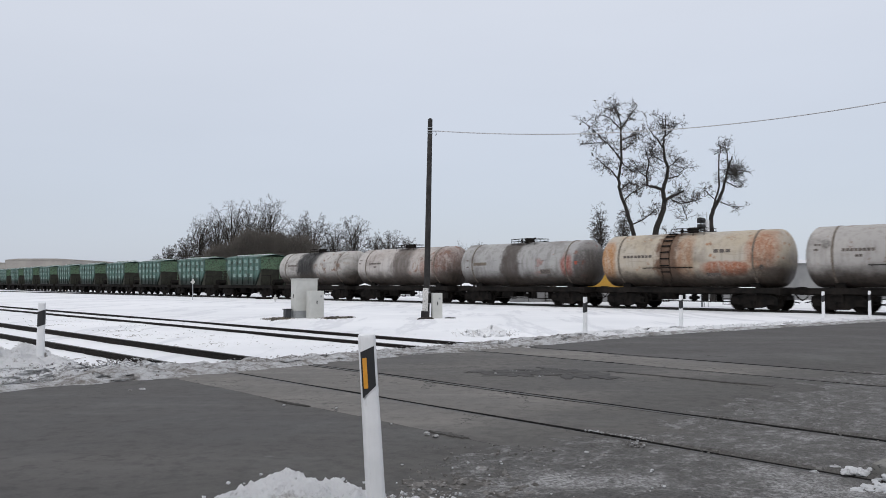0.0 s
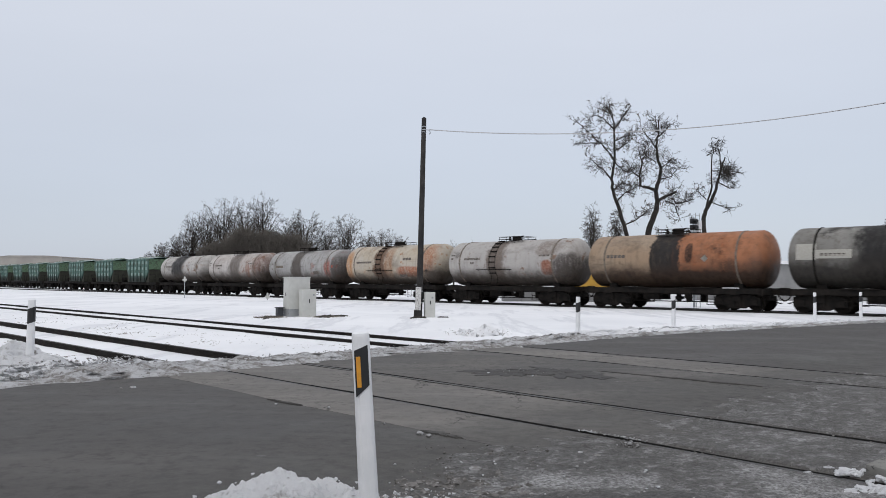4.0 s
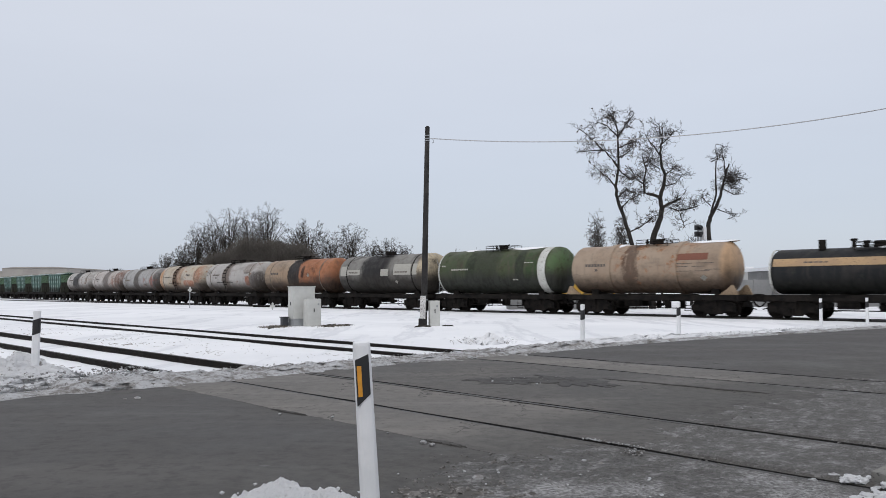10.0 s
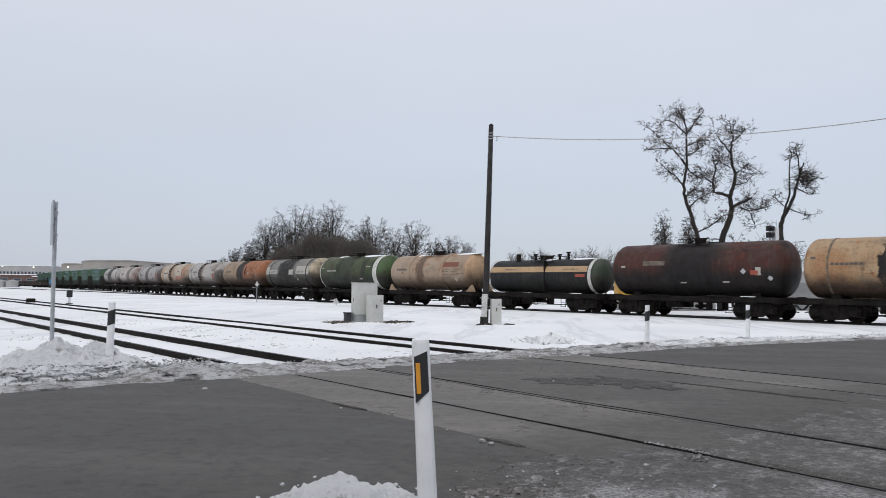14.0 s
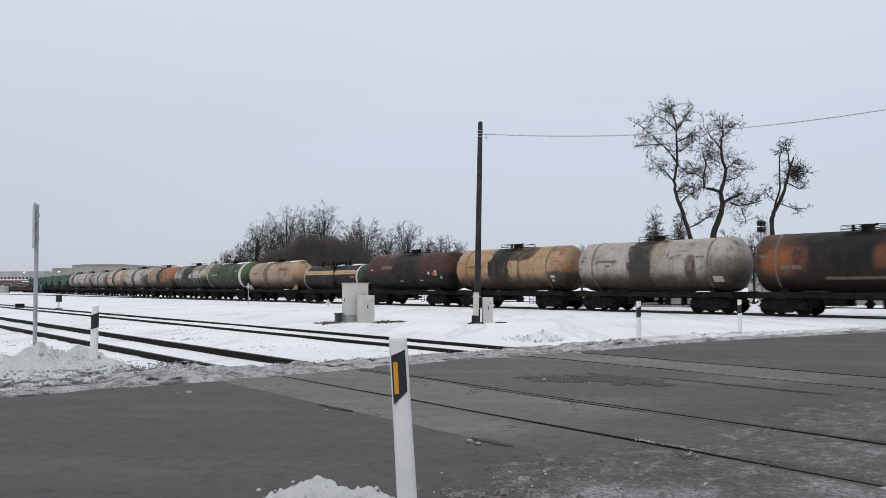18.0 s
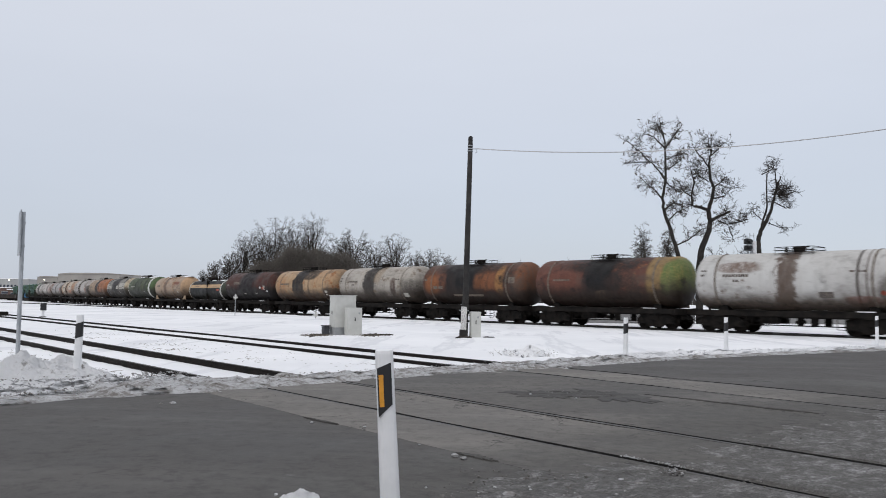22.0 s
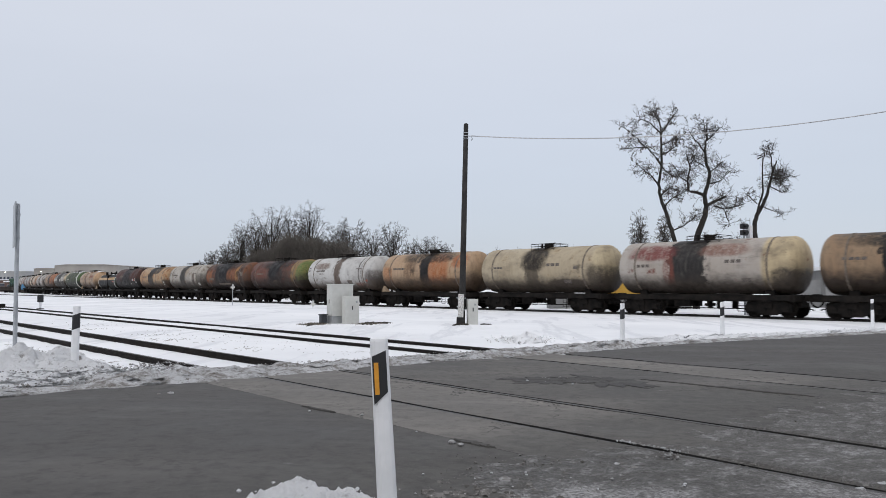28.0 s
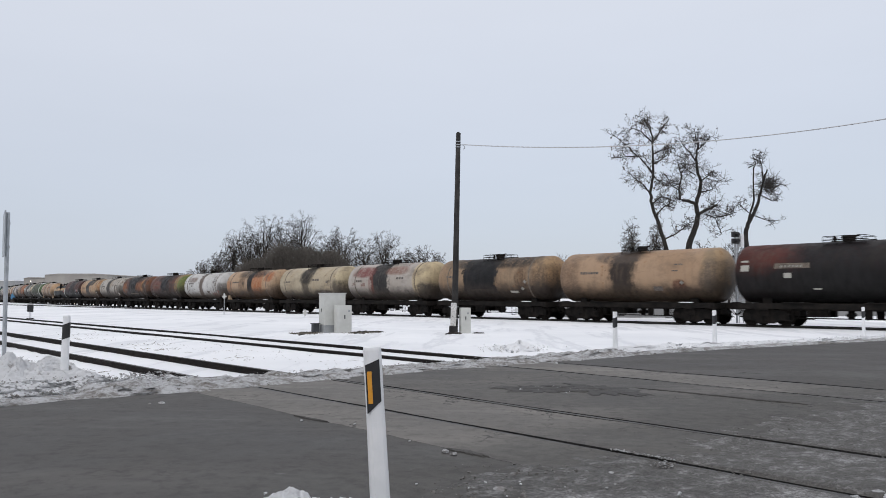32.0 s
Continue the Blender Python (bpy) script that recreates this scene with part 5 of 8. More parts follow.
def bogie_meshes():
    bm = bmesh.new()
    for sd in (-1, 1):
        y0, y1 = (sd * 1.10, sd * 0.92) if sd < 0 else (sd * 0.92, sd * 1.10)
        prism(bm, [(-1.25, 0.30), (-1.25, 0.68), (-0.9, 0.82), (-0.35, 0.88), (0.35, 0.88), (0.9, 0.82), (1.25, 0.68), (1.25, 0.30),
                   (0.68, 0.30), (0.42, 0.14), (-0.42, 0.14), (-0.68, 0.30)], y0, y1)
        for ax in AXLES:
            box(bm, ax - 0.17, ax + 0.17, sd * 1.03 - 0.12, sd * 1.03 + 0.12, 0.34, 0.64, 0.03)
        for sx in (-0.16, 0.0, 0.16):
            rod(bm, (sx, sd * 1.1, 0.26), (sx, sd * 1.1, 0.56), 0.07, 8)
    box(bm, -0.22, 0.22, -1.2, 1.2, 0.52, 0.86, 0.03)
    box(bm, -0.62, 0.62, -0.62, 0.62, 0.30, 0.74, 0.03)
    box(bm, -1.5, 1.5, -0.55, 0.55, 0.55, 0.80, 0.03)
    frame_me = mesh_of(bm, "bogie", M_FRAME)
    bm = bmesh.new()
    prof = [(0.0, 0.47), (0.135, 0.478), (0.135, 0.40), (0.105, 0.38), (0.09, 0.16), (0.16, 0.12), (0.16, 0.08), (-0.05, 0.08), (-0.05, 0.12),
            (0.02, 0.16), (0.02, 0.38), (-0.03, 0.40), (-0.03, 0.50), (0.0, 0.505)]
    for sd in (-1, 1):
        lathe_x(bm, [(sd * (0.72 + x), r) for x, r in (prof if sd > 0 else prof[::-1])], 28, 0, True)
    rod(bm, (-0.95, 0, 0), (0.95, 0, 0), 0.08, 12)
    bmesh.ops.rotate(bm, verts=bm.verts[:], cent=(0, 0, 0), matrix=Matrix.Rotation(radians(90), 3, "Z"))
    return frame_me, mesh_of(bm, "wheelset", M_WHEEL)


BOGIE_ME, WHEELSET_ME = bogie_meshes()


def bogies(car, spread):
    for sd in (-1, 1):
        bg = shared("bogie", BOGIE_ME, car, pose(sd * spread, 0, 0))
        for ax in AXLES:
            shared("wheelset", WHEELSET_ME, bg, pose(ax, 0, WHEEL_R))


def frame_meshes():
    out = {}
    bm = bmesh.new()
    box(bm, -5.35, 5.35, -0.30, 0.30, 0.82, 1.16, 0.02)
    for sd in (-1, 1):
        box(bm, sd * 5.3 - 0.12, sd * 5.3 + 0.12, -1.45, 1.45, 0.86, 1.20, 0.02)
        box(bm, sd * 3.9 - 0.28, sd * 3.9 + 0.28, -1.42, 1.42, 0.86, 1.18, 0.02)
        box(bm, -5.35, 5.35, sd * 1.40 - 0.05, sd * 1.40 + 0.05, 0.92, 1.215)
        # brake and valve gear between the bogies
        box(bm, -1.9, -0.9, sd * 0.55 - 0.2, sd * 0.55 + 0.2, 0.50, 0.86, 0.05)
        box(bm, 0.9, 1.25, sd * 0.9 - 0.08, sd * 0.9 + 0.08, 0.42, 0.95, 0.03)
    rod(bm, (0.0, 0, 0.45), (0.0, 0, 1.2), 0.16, 12)
    rod(bm, (0.0, -0.5, 0.62), (0.0, 0.5, 0.62), 0.10, 10)
    rod(bm, (-2.7, -0.8, 0.44), (2.7, -0.8, 0.44), 0.03, 6)
    rod(bm, (1.1, -1.1, 0.40), (1.1, -1.1, 1.1), 0.035, 6)
    rod(bm, (-2.2, -1.0, 0.42), (-2.2, -1.0, 1.1), 0.03, 6)
    out["frame"] = mesh_of(bm, "underframe", M_FRAME)
    bm = bmesh.new()
    box(bm, 0, 0.36, -0.13, 0.13, 0.90, 1.16, 0.02)
    prism(bm, [(0.34, 0.86), (0.66, 0.84), (0.66, 1.26), (0.5, 1.26), (0.34, 1.16)], -0.17, 0.17)
    rod(bm, (0.1, -0.32, 0.98), (0.34, -0.30, 0.48), 0.03, 8)
    rod(bm, (0.34, -0.30, 0.48), (0.60, -0.22, 0.42), 0.03, 8)
    out["coupler"] = mesh_of(bm, "coupler", M_FRAME)
    # saddles that carry the barrel
    bm = bmesh.new()
    prism(bm, [(-0.28, 1.14), (0.28, 1.14), (0.22, 1.6), (-0.22, 1.6)], -0.85, 0.85)
    out["ledge"] = []
    rl = random.Random(3)
    x = -5.0
    while x < 5.0:
        w = rl.uniform(0.3, 0.9)
        if rl.random() < 0.42:
            sm = bmesh.new()
            box(sm, x, x + w, -1.45, -1.36, 1.211, 1.211 + rl.uniform(0.02, 0.05), 0.006)
            out["ledge"].append(mesh_of(sm, "snow_ledge", M_SNOW))
        x += w + rl.uniform(0.1, 0.5)
    hm = bmesh.new()
    hp = [(0.35 + 0.75 * i / 8, -0.35, 0.98 - 0.42 * math.sin(math.pi * i / 9)) for i in range(9)]
    for p, q in zip(hp, hp[1:]):
        rod(hm, p, q, 0.03, 6)
    out["hose"] = mesh_of(hm, "brake_hose", M_FRAME)
    out["saddle"] = mesh_of(bm, "saddle", M_FRAME)
    bm = bmesh.new()
    box(bm, -0.9, 0.9, -0.14, 0.14, 0, 0.03)
    box(bm, -0.88, 0.5, -0.10, 0.13, 0.03, 0.05, 0.01, 1)
    out["step"] = mesh_of(bm, "side_step", M_FRAME, M_SNOW)
    # steps up the barrel to the hatch, on two thin strings that follow the curve
    bm = bmesh.new()
    arc = [radians(a) for a in range(-38, 76, 12)]
    for dx in (-0.27, 0.27):
        pts = [(dx, -1.60 * math.cos(a), 1.60 * math.sin(a)) for a in arc]
        for p, q in zip(pts, pts[1:]):
            rod(bm, p, q, 0.016, 5)
        rod(bm, (dx, -1.45, -1.65), pts[0], 0.016, 5)
    for a in (-26, -12, 2, 16, 30, 44, 58, 72):
        c, n = 1.60 * math.cos(radians(a)), 1.60 * math.sin(radians(a))
        box(bm, -0.27, 0.27, -c - 0.08, -c + 0.06, n - 0.035, n + 0.035)
    out["ladder"] = mesh_of(bm, "ladder", M_FRAME)
    # narrow running board half-way down the side
    bm = bmesh.new()
    box(bm, -1.55, 1.55, -1.60, -1.46, -0.48, -0.44)
    for dx in (-1.4, -0.5, 0.5, 1.4):
        rod(bm, (dx, -1.40, -0.56), (dx, -1.54, -0.47), 0.02, 5)
    out["board"] = mesh_of(bm, "running_board", M_FRAME)
    # looped steel steps hanging from the frame
    bm = bmesh.new()
    for dx in (-0.2, 0.2):
        rod(bm, (dx, 0, 0), (dx, 0, -0.62), 0.018, 5)
    for z in (-0.3, -0.6):
        rod(bm, (-0.2, 0, z), (0.2, 0, z), 0.018, 5)
    out["stirrup"] = mesh_of(bm, "foot_step", M_FRAME)
    # end ladder on the dished end
    bm = bmesh.new()
    for dy in (-0.2, 0.2):
        rod(bm, (0.10, dy, 1.15), (0.22, dy, 3.1), 0.02, 5)
        rod(bm, (0.22, dy, 3.1), (-0.35, dy, 4.25), 0.02, 5)
        rod(bm, (-0.35, dy, 4.25), (-0.8, dy, 4.38), 0.02, 5)
    for k in range(9):
        z = 1.4 + 0.3 * k
        x = 0.10 + 0.12 * (z - 1.15) / 1.95 if z < 3.1 else 0.22 - 0.57 * (z - 3.1) / 1.15
        rod(bm, (x, -0.2, z), (x, 0.2, z), 0.014, 5)
    out["end_ladder"] = mesh_of(bm, "end_ladder", M_GALV)
    # hatch and the walkway round it
    bm = bmesh.new()
    rod(bm, (0, 0, -0.15), (0, 0, 0.20), 0.33, 20)
    rod(bm, (0, 0, 0.20), (0, 0, 0.30), 0.37, 20, 0.30)
    rod(bm, (0.30, 0, 0.25), (0.52, 0, 0.30), 0.05, 8)
    rod(bm, (-0.75, 0.1, -0.1), (-0.75, 0.1, 0.32), 0.075, 10)
    out["hatch"] = mesh_of(bm, "hatch", M_FRAME)
    bm = bmesh.new()
    for sd in (-1, 1):
        box(bm, -1.05, 1.05, sd * 0.62 - 0.16, sd * 0.62 + 0.16, 0.05, 0.08)
        for dx in (-1.0, -0.35, 0.35, 1.0):
            rod(bm, (dx, sd * 0.76, -0.2), (dx, sd * 0.76, 0.24), 0.016, 6)
        rod(bm, (-1.0, sd * 0.76, 0.24), (1.0, sd * 0.76, 0.24), 0.016, 6)
    for dx in (-1.0, 1.0):
        rod(bm, (dx, -0.76, 0.24), (dx, 0.76, 0.24), 0.016, 6)
    out["walkway"] = mesh_of(bm, "walkway", M_FRAME)
    return out


FR = frame_meshes()


def barrel_profile(length, r, dish=0.62):
    """Dished ends and a straight barrel."""
    h = length / 2 - dish
    pts = []
    for k in range(11):
        a = math.pi / 2 * k / 10
        pts.append((-h - dish * math.cos(a), max(0.02, r * math.sin(a) ** 0.78)))
    return pts + [(-x, rr) for x, rr in reversed(pts)]


def snow_cap(x0, x1, r, zc, seed):
    """Snow lying along the crown of a barrel, wavy at its edges."""
    bm = bmesh.new()
    rows = []
    n = 24
    for i in range(n + 1):
        x = x0 + (x1 - x0) * i / n
        f = math.sin(math.pi * i / n) ** 0.4
        w = (24 + 9 * noise.noise(Vector((x * 0.9, seed, 0)))) * f
        row = []
        for k in range(9):
            a = radians(90 + w * (k / 4 - 1))
            t = 0.012 + 0.055 * f * (1 - (k / 4 - 1) ** 2)
            row.append(bm.verts.new((x, (r + t) * math.cos(a), zc + (r + t) * math.sin(a))))
        rows.append(row)
    for p, q in zip(rows, rows[1:]):
        for k in range(8):
            bm.faces.new((p[k], p[k + 1], q[k + 1], q[k]))
    return mesh_of(bm, "snow_cap", M_SNOW, smooth=True)


def lettering(car, r, zc, marks, material, label="painted lettering"):
    """marks: (x, angle, width, height in degrees, count) rows of small plain bars."""
    for x, a, w, h, n in marks:
        step = w / n
        for i in range(n):
            bm = bmesh.new()
            decal(bm, x + step * i, x + step * (i + 0.78), a, a + h * 0.8, r, zc, -1, 2)
            part("letter_bar", bm, material, car)


def diamond(car, x, a, size, r, zc, material, label="white hazard diamond"):
    bm = bmesh.new()
    ar = radians(a)
    c = Vector((x, -(r + 0.014) * math.cos(ar), zc + (r + 0.014) * math.sin(ar)))
    up = Vector((0, math.sin(ar), math.cos(ar)))
    vs = [bm.verts.new(c + Vector((1, 0, 0)) * size * i + up * size * j) for i, j in ((0, -1), (1, 0), (0, 1), (-1, 0))]
    bm.faces.new(vs)
    bmesh.ops.solidify(bm, geom=bm.faces[:], thickness=0.006)
    part("hazard_plate", bm, material, car, label)


def tank_wagon(label, paint, r=1.57, zc=2.80, length=11.15, straps=True, strap_mat=None, marks=(), mark_mat=None, ladder=False, snow=(), hatch_x=0.0,
               segments=(), rings=(), panels=(), diamonds=(), walk=True, brace=None, end_ladder=False, bx=0.0):
    car = thing("tank_wagon", pose(0, 0, 0), label, "tank wagon", "tank wagons of the freight train")
    bm = bmesh.new()
    if segments:
        prof = barrel_profile(length, r)
        left = [p for p in prof if p[0] < 0]
        right = [p for p in prof if p[0] > 0]
        mid = []
        for x, dr in segments:
            mid += [(x - 0.035, r), (x - 0.03, r + dr), (x + 0.25, r + dr), (x + 0.29, r)]
        lathe_x(bm, left + mid + right, 44, 0)
    else:
        lathe_x(bm, barrel_profile(length, r), 44, 0)
    part("barrel", bm, paint, car, smooth=True, m=pose(bx, 0, zc))
    if segments:
        car.children[0].data.set_sharp_from_angle(angle=radians(35))
    shared("underframe", FR["frame"], car)
    for strip in FR["ledge"]:
        shared("snow_ledge", strip, car, label="snow lying along the frame edge")
    bogies(car, 3.9)
    for sd in (-1, 1):
        shared("coupler", FR["coupler"], car, pose(sd * 5.35, 0, 0, 0, 0, 0 if sd > 0 else 180))
        shared("brake_hose", FR["hose"], car, pose(sd * 5.35, 0, 0, 0, 0, 0 if sd > 0 else 180))
        shared("saddle", FR["saddle"], car, pose(sd * 3.9, 0, zc - 2.83))
        if straps:
            bm = bmesh.new()
            lathe_x(bm, [(-0.05, r + 0.002), (-0.05, r + 0.022), (0.05, r + 0.022), (0.05, r + 0.002)], 44, 0, True)
            part("strap", bm, strap_mat or M_STRAP, car, m=pose(sd * 4.05, 0, zc))
        for y in (-1.42, 1.42):
            shared("side_step", FR["step"], car, pose(sd * 2.0, y, 1.215))
    for x, w, mt in rings:
        bm = bmesh.new()
        lathe_x(bm, [(-w / 2, r - 0.01), (-w / 2, r + 0.012), (w / 2, r + 0.012), (w / 2, r - 0.01)], 44, 0, True)
        part("painted_ring", bm, mt, car, "painted ring round the barrel", m=pose(x, 0, zc))
    if brace:
        # triangular cradle plates under both ends of the barrel
        for sd in (-1, 1):
            if sd not in brace[1]:
                continue
            for y in (-0.95, 0.95):
                bm = bmesh.new()
                xe = sd * length / 2 + bx
                prism(bm, [(xe - sd * 0.75, 1.215), (xe + sd * 0.33, 1.215), (xe + sd * 0.2, 1.5), (xe + sd * 0.06, brace[2]), (xe - sd * 0.06, brace[2]), (xe - sd * 0.32, 1.5)], y - 0.06, y + 0.06)
                part("cradle_plate", bm, brace[0], car)
    if ladder:
        for t in (0, 180):
            shared("ladder", FR["ladder"], car, pose(hatch_x - 1.0 if t == 0 else hatch_x + 1.0, 0, zc, 0, 0, t))
            shared("running_board", FR["board"], car, pose(-0.9 if t == 0 else 0.9, 0, zc, 0, 0, t))
    for sx in (-2.55, 2.55):
        for y in (-1.40, 1.40):
            shared("foot_step", FR["stirrup"], car, pose(sx, y, 0.92))
    if end_ladder:
        shared("end_ladder", FR["end_ladder"], car, pose(length / 2 + bx, 0.0, 0))
    shared("hatch", FR["hatch"], car, pose(hatch_x, 0, zc + r))
    if walk:
        shared("walkway", FR["walkway"], car, pose(hatch_x, 0, zc + r))
    for i, (x0, x1) in enumerate(snow):
        shared("snow_cap", snow_cap(x0, x1, r, zc, x0 * 3 + i), car, label="snow lying on the crown")
    if marks:
        lettering(car, r, zc, marks, mark_mat or M_SIGNBAR)
    for x0, x1, a0, a1, mt in panels:
        bm = bmesh.new()
        decal(bm, x0, x1, a0, a1, r, zc, -1, 5)
        part("label_panel", bm, mt, car)
    for x, a, sz, mt in diamonds:
        diamond(car, x, a, sz, r, zc, mt)
    return car


M_STRAP = worn("strap_steel", (0.10, 0.08, 0.065), (0.18, 0.15, 0.12), 0.7, 0, 3, (0.04, 0.03, 0.025), 0.4)
M_CRADLE_T = worn("tan_cradle_paint", (0.36, 0.27, 0.18), (0.28, 0.2, 0.13), 0.7, 0, 3, (0.08, 0.06, 0.04), 0.45)
M_DULLWHITE = worn("dull_white_paint", (0.50, 0.50, 0.46), (0.60, 0.60, 0.57), 0.7, 0, 1.2, (0.20, 0.18, 0.15), 0.45)
BLACK_OIL = (0.014, 0.013, 0.013)
BROWN_OIL = (0.045, 0.032, 0.025)
RUST = (0.30, 0.10, 0.035)
DUST_SHADE = (0.07, 0.055, 0.045)
NUM = [(-3.6, 8, 1.5, 7, 8)]                       # running number
NUM2 = [(-3.6, 8, 1.5, 7, 8), (-3.0, -2, 0.35, 6, 2), (-4.9, 20, 0.35, 4, 2), (-4.9, 10, 0.25, 5, 1), (3.0, 14, 0.9, 5, 3)]
DARKP = [(2.0, 2.75, -34, -24, M_SIGNBAR)]


def tanks():
    """The wagons in order behind the hoppers."""
    t = []
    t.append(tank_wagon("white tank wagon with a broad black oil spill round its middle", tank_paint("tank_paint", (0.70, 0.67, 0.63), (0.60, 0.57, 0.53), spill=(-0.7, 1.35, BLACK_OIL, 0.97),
             rust=((0.22, 0.10, 0.05), 0.5, 2.5), low=(DUST_SHADE, -1.0), seed=1, soot=0.35), r=1.50, zc=2.74, marks=NUM))
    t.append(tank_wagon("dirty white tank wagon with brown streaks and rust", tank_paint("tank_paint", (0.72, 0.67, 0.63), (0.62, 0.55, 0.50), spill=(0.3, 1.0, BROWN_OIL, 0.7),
             rust=((0.26, 0.11, 0.06), 0.45, 3.5), low=(DUST_SHADE, -1.05), seed=2, soot=0.2, blots=((4.7, -0.1, 1.0, 1.5, (0.20, 0.11, 0.085), 0.85, 0.7), (2.9, -0.4, 0.4, 0.8, (0.30, 0.12, 0.07), 0.8, 0.9))), r=1.50, zc=2.74, marks=NUM2, panels=DARKP[:0]))
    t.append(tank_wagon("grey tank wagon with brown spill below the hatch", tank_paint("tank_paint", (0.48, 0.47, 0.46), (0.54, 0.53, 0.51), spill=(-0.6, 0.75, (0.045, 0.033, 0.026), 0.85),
             rust=((0.33, 0.09, 0.05), 0.35, 4.2), end=((0.26, 0.25, 0.245), 4.75), low=(DUST_SHADE, -1.1), seed=3, soot=0.2, blots=((4.1, -0.2, 0.45, 0.7, (0.34, 0.08, 0.05), 0.9, 0.9), (5.2, -0.4, 0.6, 1.3, (0.10, 0.09, 0.085), 0.8, 0.6))), r=1.50, zc=2.74, marks=[(-4.6, -8, 0.3, 5, 1), (-4.6, 10, 0.2, 5, 1)],
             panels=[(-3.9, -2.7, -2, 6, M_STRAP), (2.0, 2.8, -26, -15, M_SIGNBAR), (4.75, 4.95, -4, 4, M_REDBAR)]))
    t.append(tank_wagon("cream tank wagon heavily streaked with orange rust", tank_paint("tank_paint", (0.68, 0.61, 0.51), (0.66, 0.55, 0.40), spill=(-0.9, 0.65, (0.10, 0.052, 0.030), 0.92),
             rust=((0.42, 0.17, 0.06), 0.22, None), low=(DUST_SHADE, -1.25), seed=4, soot=0.2, grime=0.25, blots=((-4.9, -0.2, 0.6, 1.3, (0.50, 0.21, 0.05), 0.85, 0.8), (2.5, -0.55, 1.3, 0.4, (0.42, 0.13, 0.055), 0.9, 0.8), (4.5, 0.4, 0.8, 1.0, (0.40, 0.15, 0.07), 0.8, 0.9), (4.7, -1.0, 1.0, 0.5, (0.05, 0.035, 0.03), 0.85, 0.8), (0.2, 0.0, 0.5, 1.4, (0.36, 0.17, 0.08), 0.7, 0.8))), ladder=True, marks=[(-3.7, 5, 1.9, 7, 8), (1.9, 12, 1.0, 9, 3)], panels=[(1.4, 2.2, -38, -29, M_SIGNBAR)],
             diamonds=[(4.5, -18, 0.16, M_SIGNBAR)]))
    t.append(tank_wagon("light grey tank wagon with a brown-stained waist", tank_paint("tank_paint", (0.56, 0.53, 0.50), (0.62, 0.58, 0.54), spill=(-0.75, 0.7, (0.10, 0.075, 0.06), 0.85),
             rust=((0.25, 0.14, 0.09), 0.3, None), low=(DUST_SHADE, -1.15), seed=5, soot=0.15, grime=0.22, blots=((4.9, -0.5, 0.9, 1.0, (0.06, 0.045, 0.04), 0.85, 0.7), (3.6, -0.35, 0.45, 0.5, (0.30, 0.10, 0.05), 0.9, 0.5), (3.6, 0.9, 0.9, 0.5, (0.20, 0.15, 0.12), 0.7, 0.8))), marks=NUM2, ladder=True))
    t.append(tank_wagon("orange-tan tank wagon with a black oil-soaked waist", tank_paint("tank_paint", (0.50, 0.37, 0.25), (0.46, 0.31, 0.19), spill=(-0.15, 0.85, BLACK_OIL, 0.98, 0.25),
             rust=((0.36, 0.12, 0.05), 0.3, 2.6), low=((0.05, 0.03, 0.02), -0.95), seed=6, soot=0.25, patches=((0.3, 5.6, (0.36, 0.15, 0.075)),), blots=((1.9, -1.1, 2.6, 0.5, (0.02, 0.017, 0.015), 0.95, 0.5), (1.35, 0.35, 0.22, 0.55, (0.03, 0.02, 0.016), 0.95, 0.35), (3.6, -0.5, 0.6, 0.5, (0.05, 0.03, 0.022), 0.7, 0.8))), marks=[(-3.9, 6, 1.3, 8, 5)], diamonds=[(2.3, 2, 0.2, M_PALEBAR)]))
    t.append(tank_wagon("dark grey-green tank wagon with pale panels and a cream end", tank_paint("tank_paint", (0.36, 0.35, 0.32), (0.27, 0.26, 0.235), spill=(-0.5, 1.6, BLACK_OIL, 0.97, 0.6),
             end=((0.50, 0.42, 0.30), 4.55), low=((0.04, 0.035, 0.03), -0.65), seed=7, soot=0.4, grime=0.5), ladder=False, strap_mat=M_FRAME,
             panels=[(-4.9, -3.95, -4, 26, M_PALEBAR), (-4.0, -2.3, -2, 14, M_PALEBAR), (0.35, 1.25, -6, 14, M_PALEBAR), (1.9, 3.9, -4, 28, M_PALEBAR), (4.0, 4.6, -4, 28, M_PALEBAR)],
             end_ladder=True, marks=[(-3.75, 3, 1.2, 6, 6), (2.1, 2, 1.5, 5, 5)], diamonds=[(2.2, -24, 0.18, M_PALEBAR)]))
    t.append(tank_wagon("green tank wagon with white end rings and snow on top", tank_paint("tank_paint", (0.075, 0.105, 0.045), (0.095, 0.125, 0.050), spill=(-0.5, 1.2, (0.03, 0.035, 0.022), 0.85),
             rust=((0.06, 0.07, 0.035), 0.5, None), end=((0.085, 0.14, 0.06), 4.9), low=((0.04, 0.042, 0.035), -0.75), seed=8, grime=0.5, blots=((-1.9, 0.0, 0.45, 1.5, (0.03, 0.04, 0.024), 0.8, 0.5), (2.6, 0.0, 0.4, 1.5, (0.028, 0.036, 0.024), 0.85, 0.5)), patches=((3.15, 4.05, (0.045, 0.075, 0.03)),)), ladder=False, straps=False,
             marks=[(-3.7, 4, 1.7, 5, 8), (-4.7, 14, 0.4, 5, 2), (3.0, 18, 0.8, 3, 3), (2.0, -24, 0.5, 4, 2)], mark_mat=M_PALEBAR,
             rings=((-5.0, 0.10, M_DULLWHITE), (4.45, 0.62, M_DULLWHITE)), snow=((0.9, 4.0), (-3.4, -2.2))))
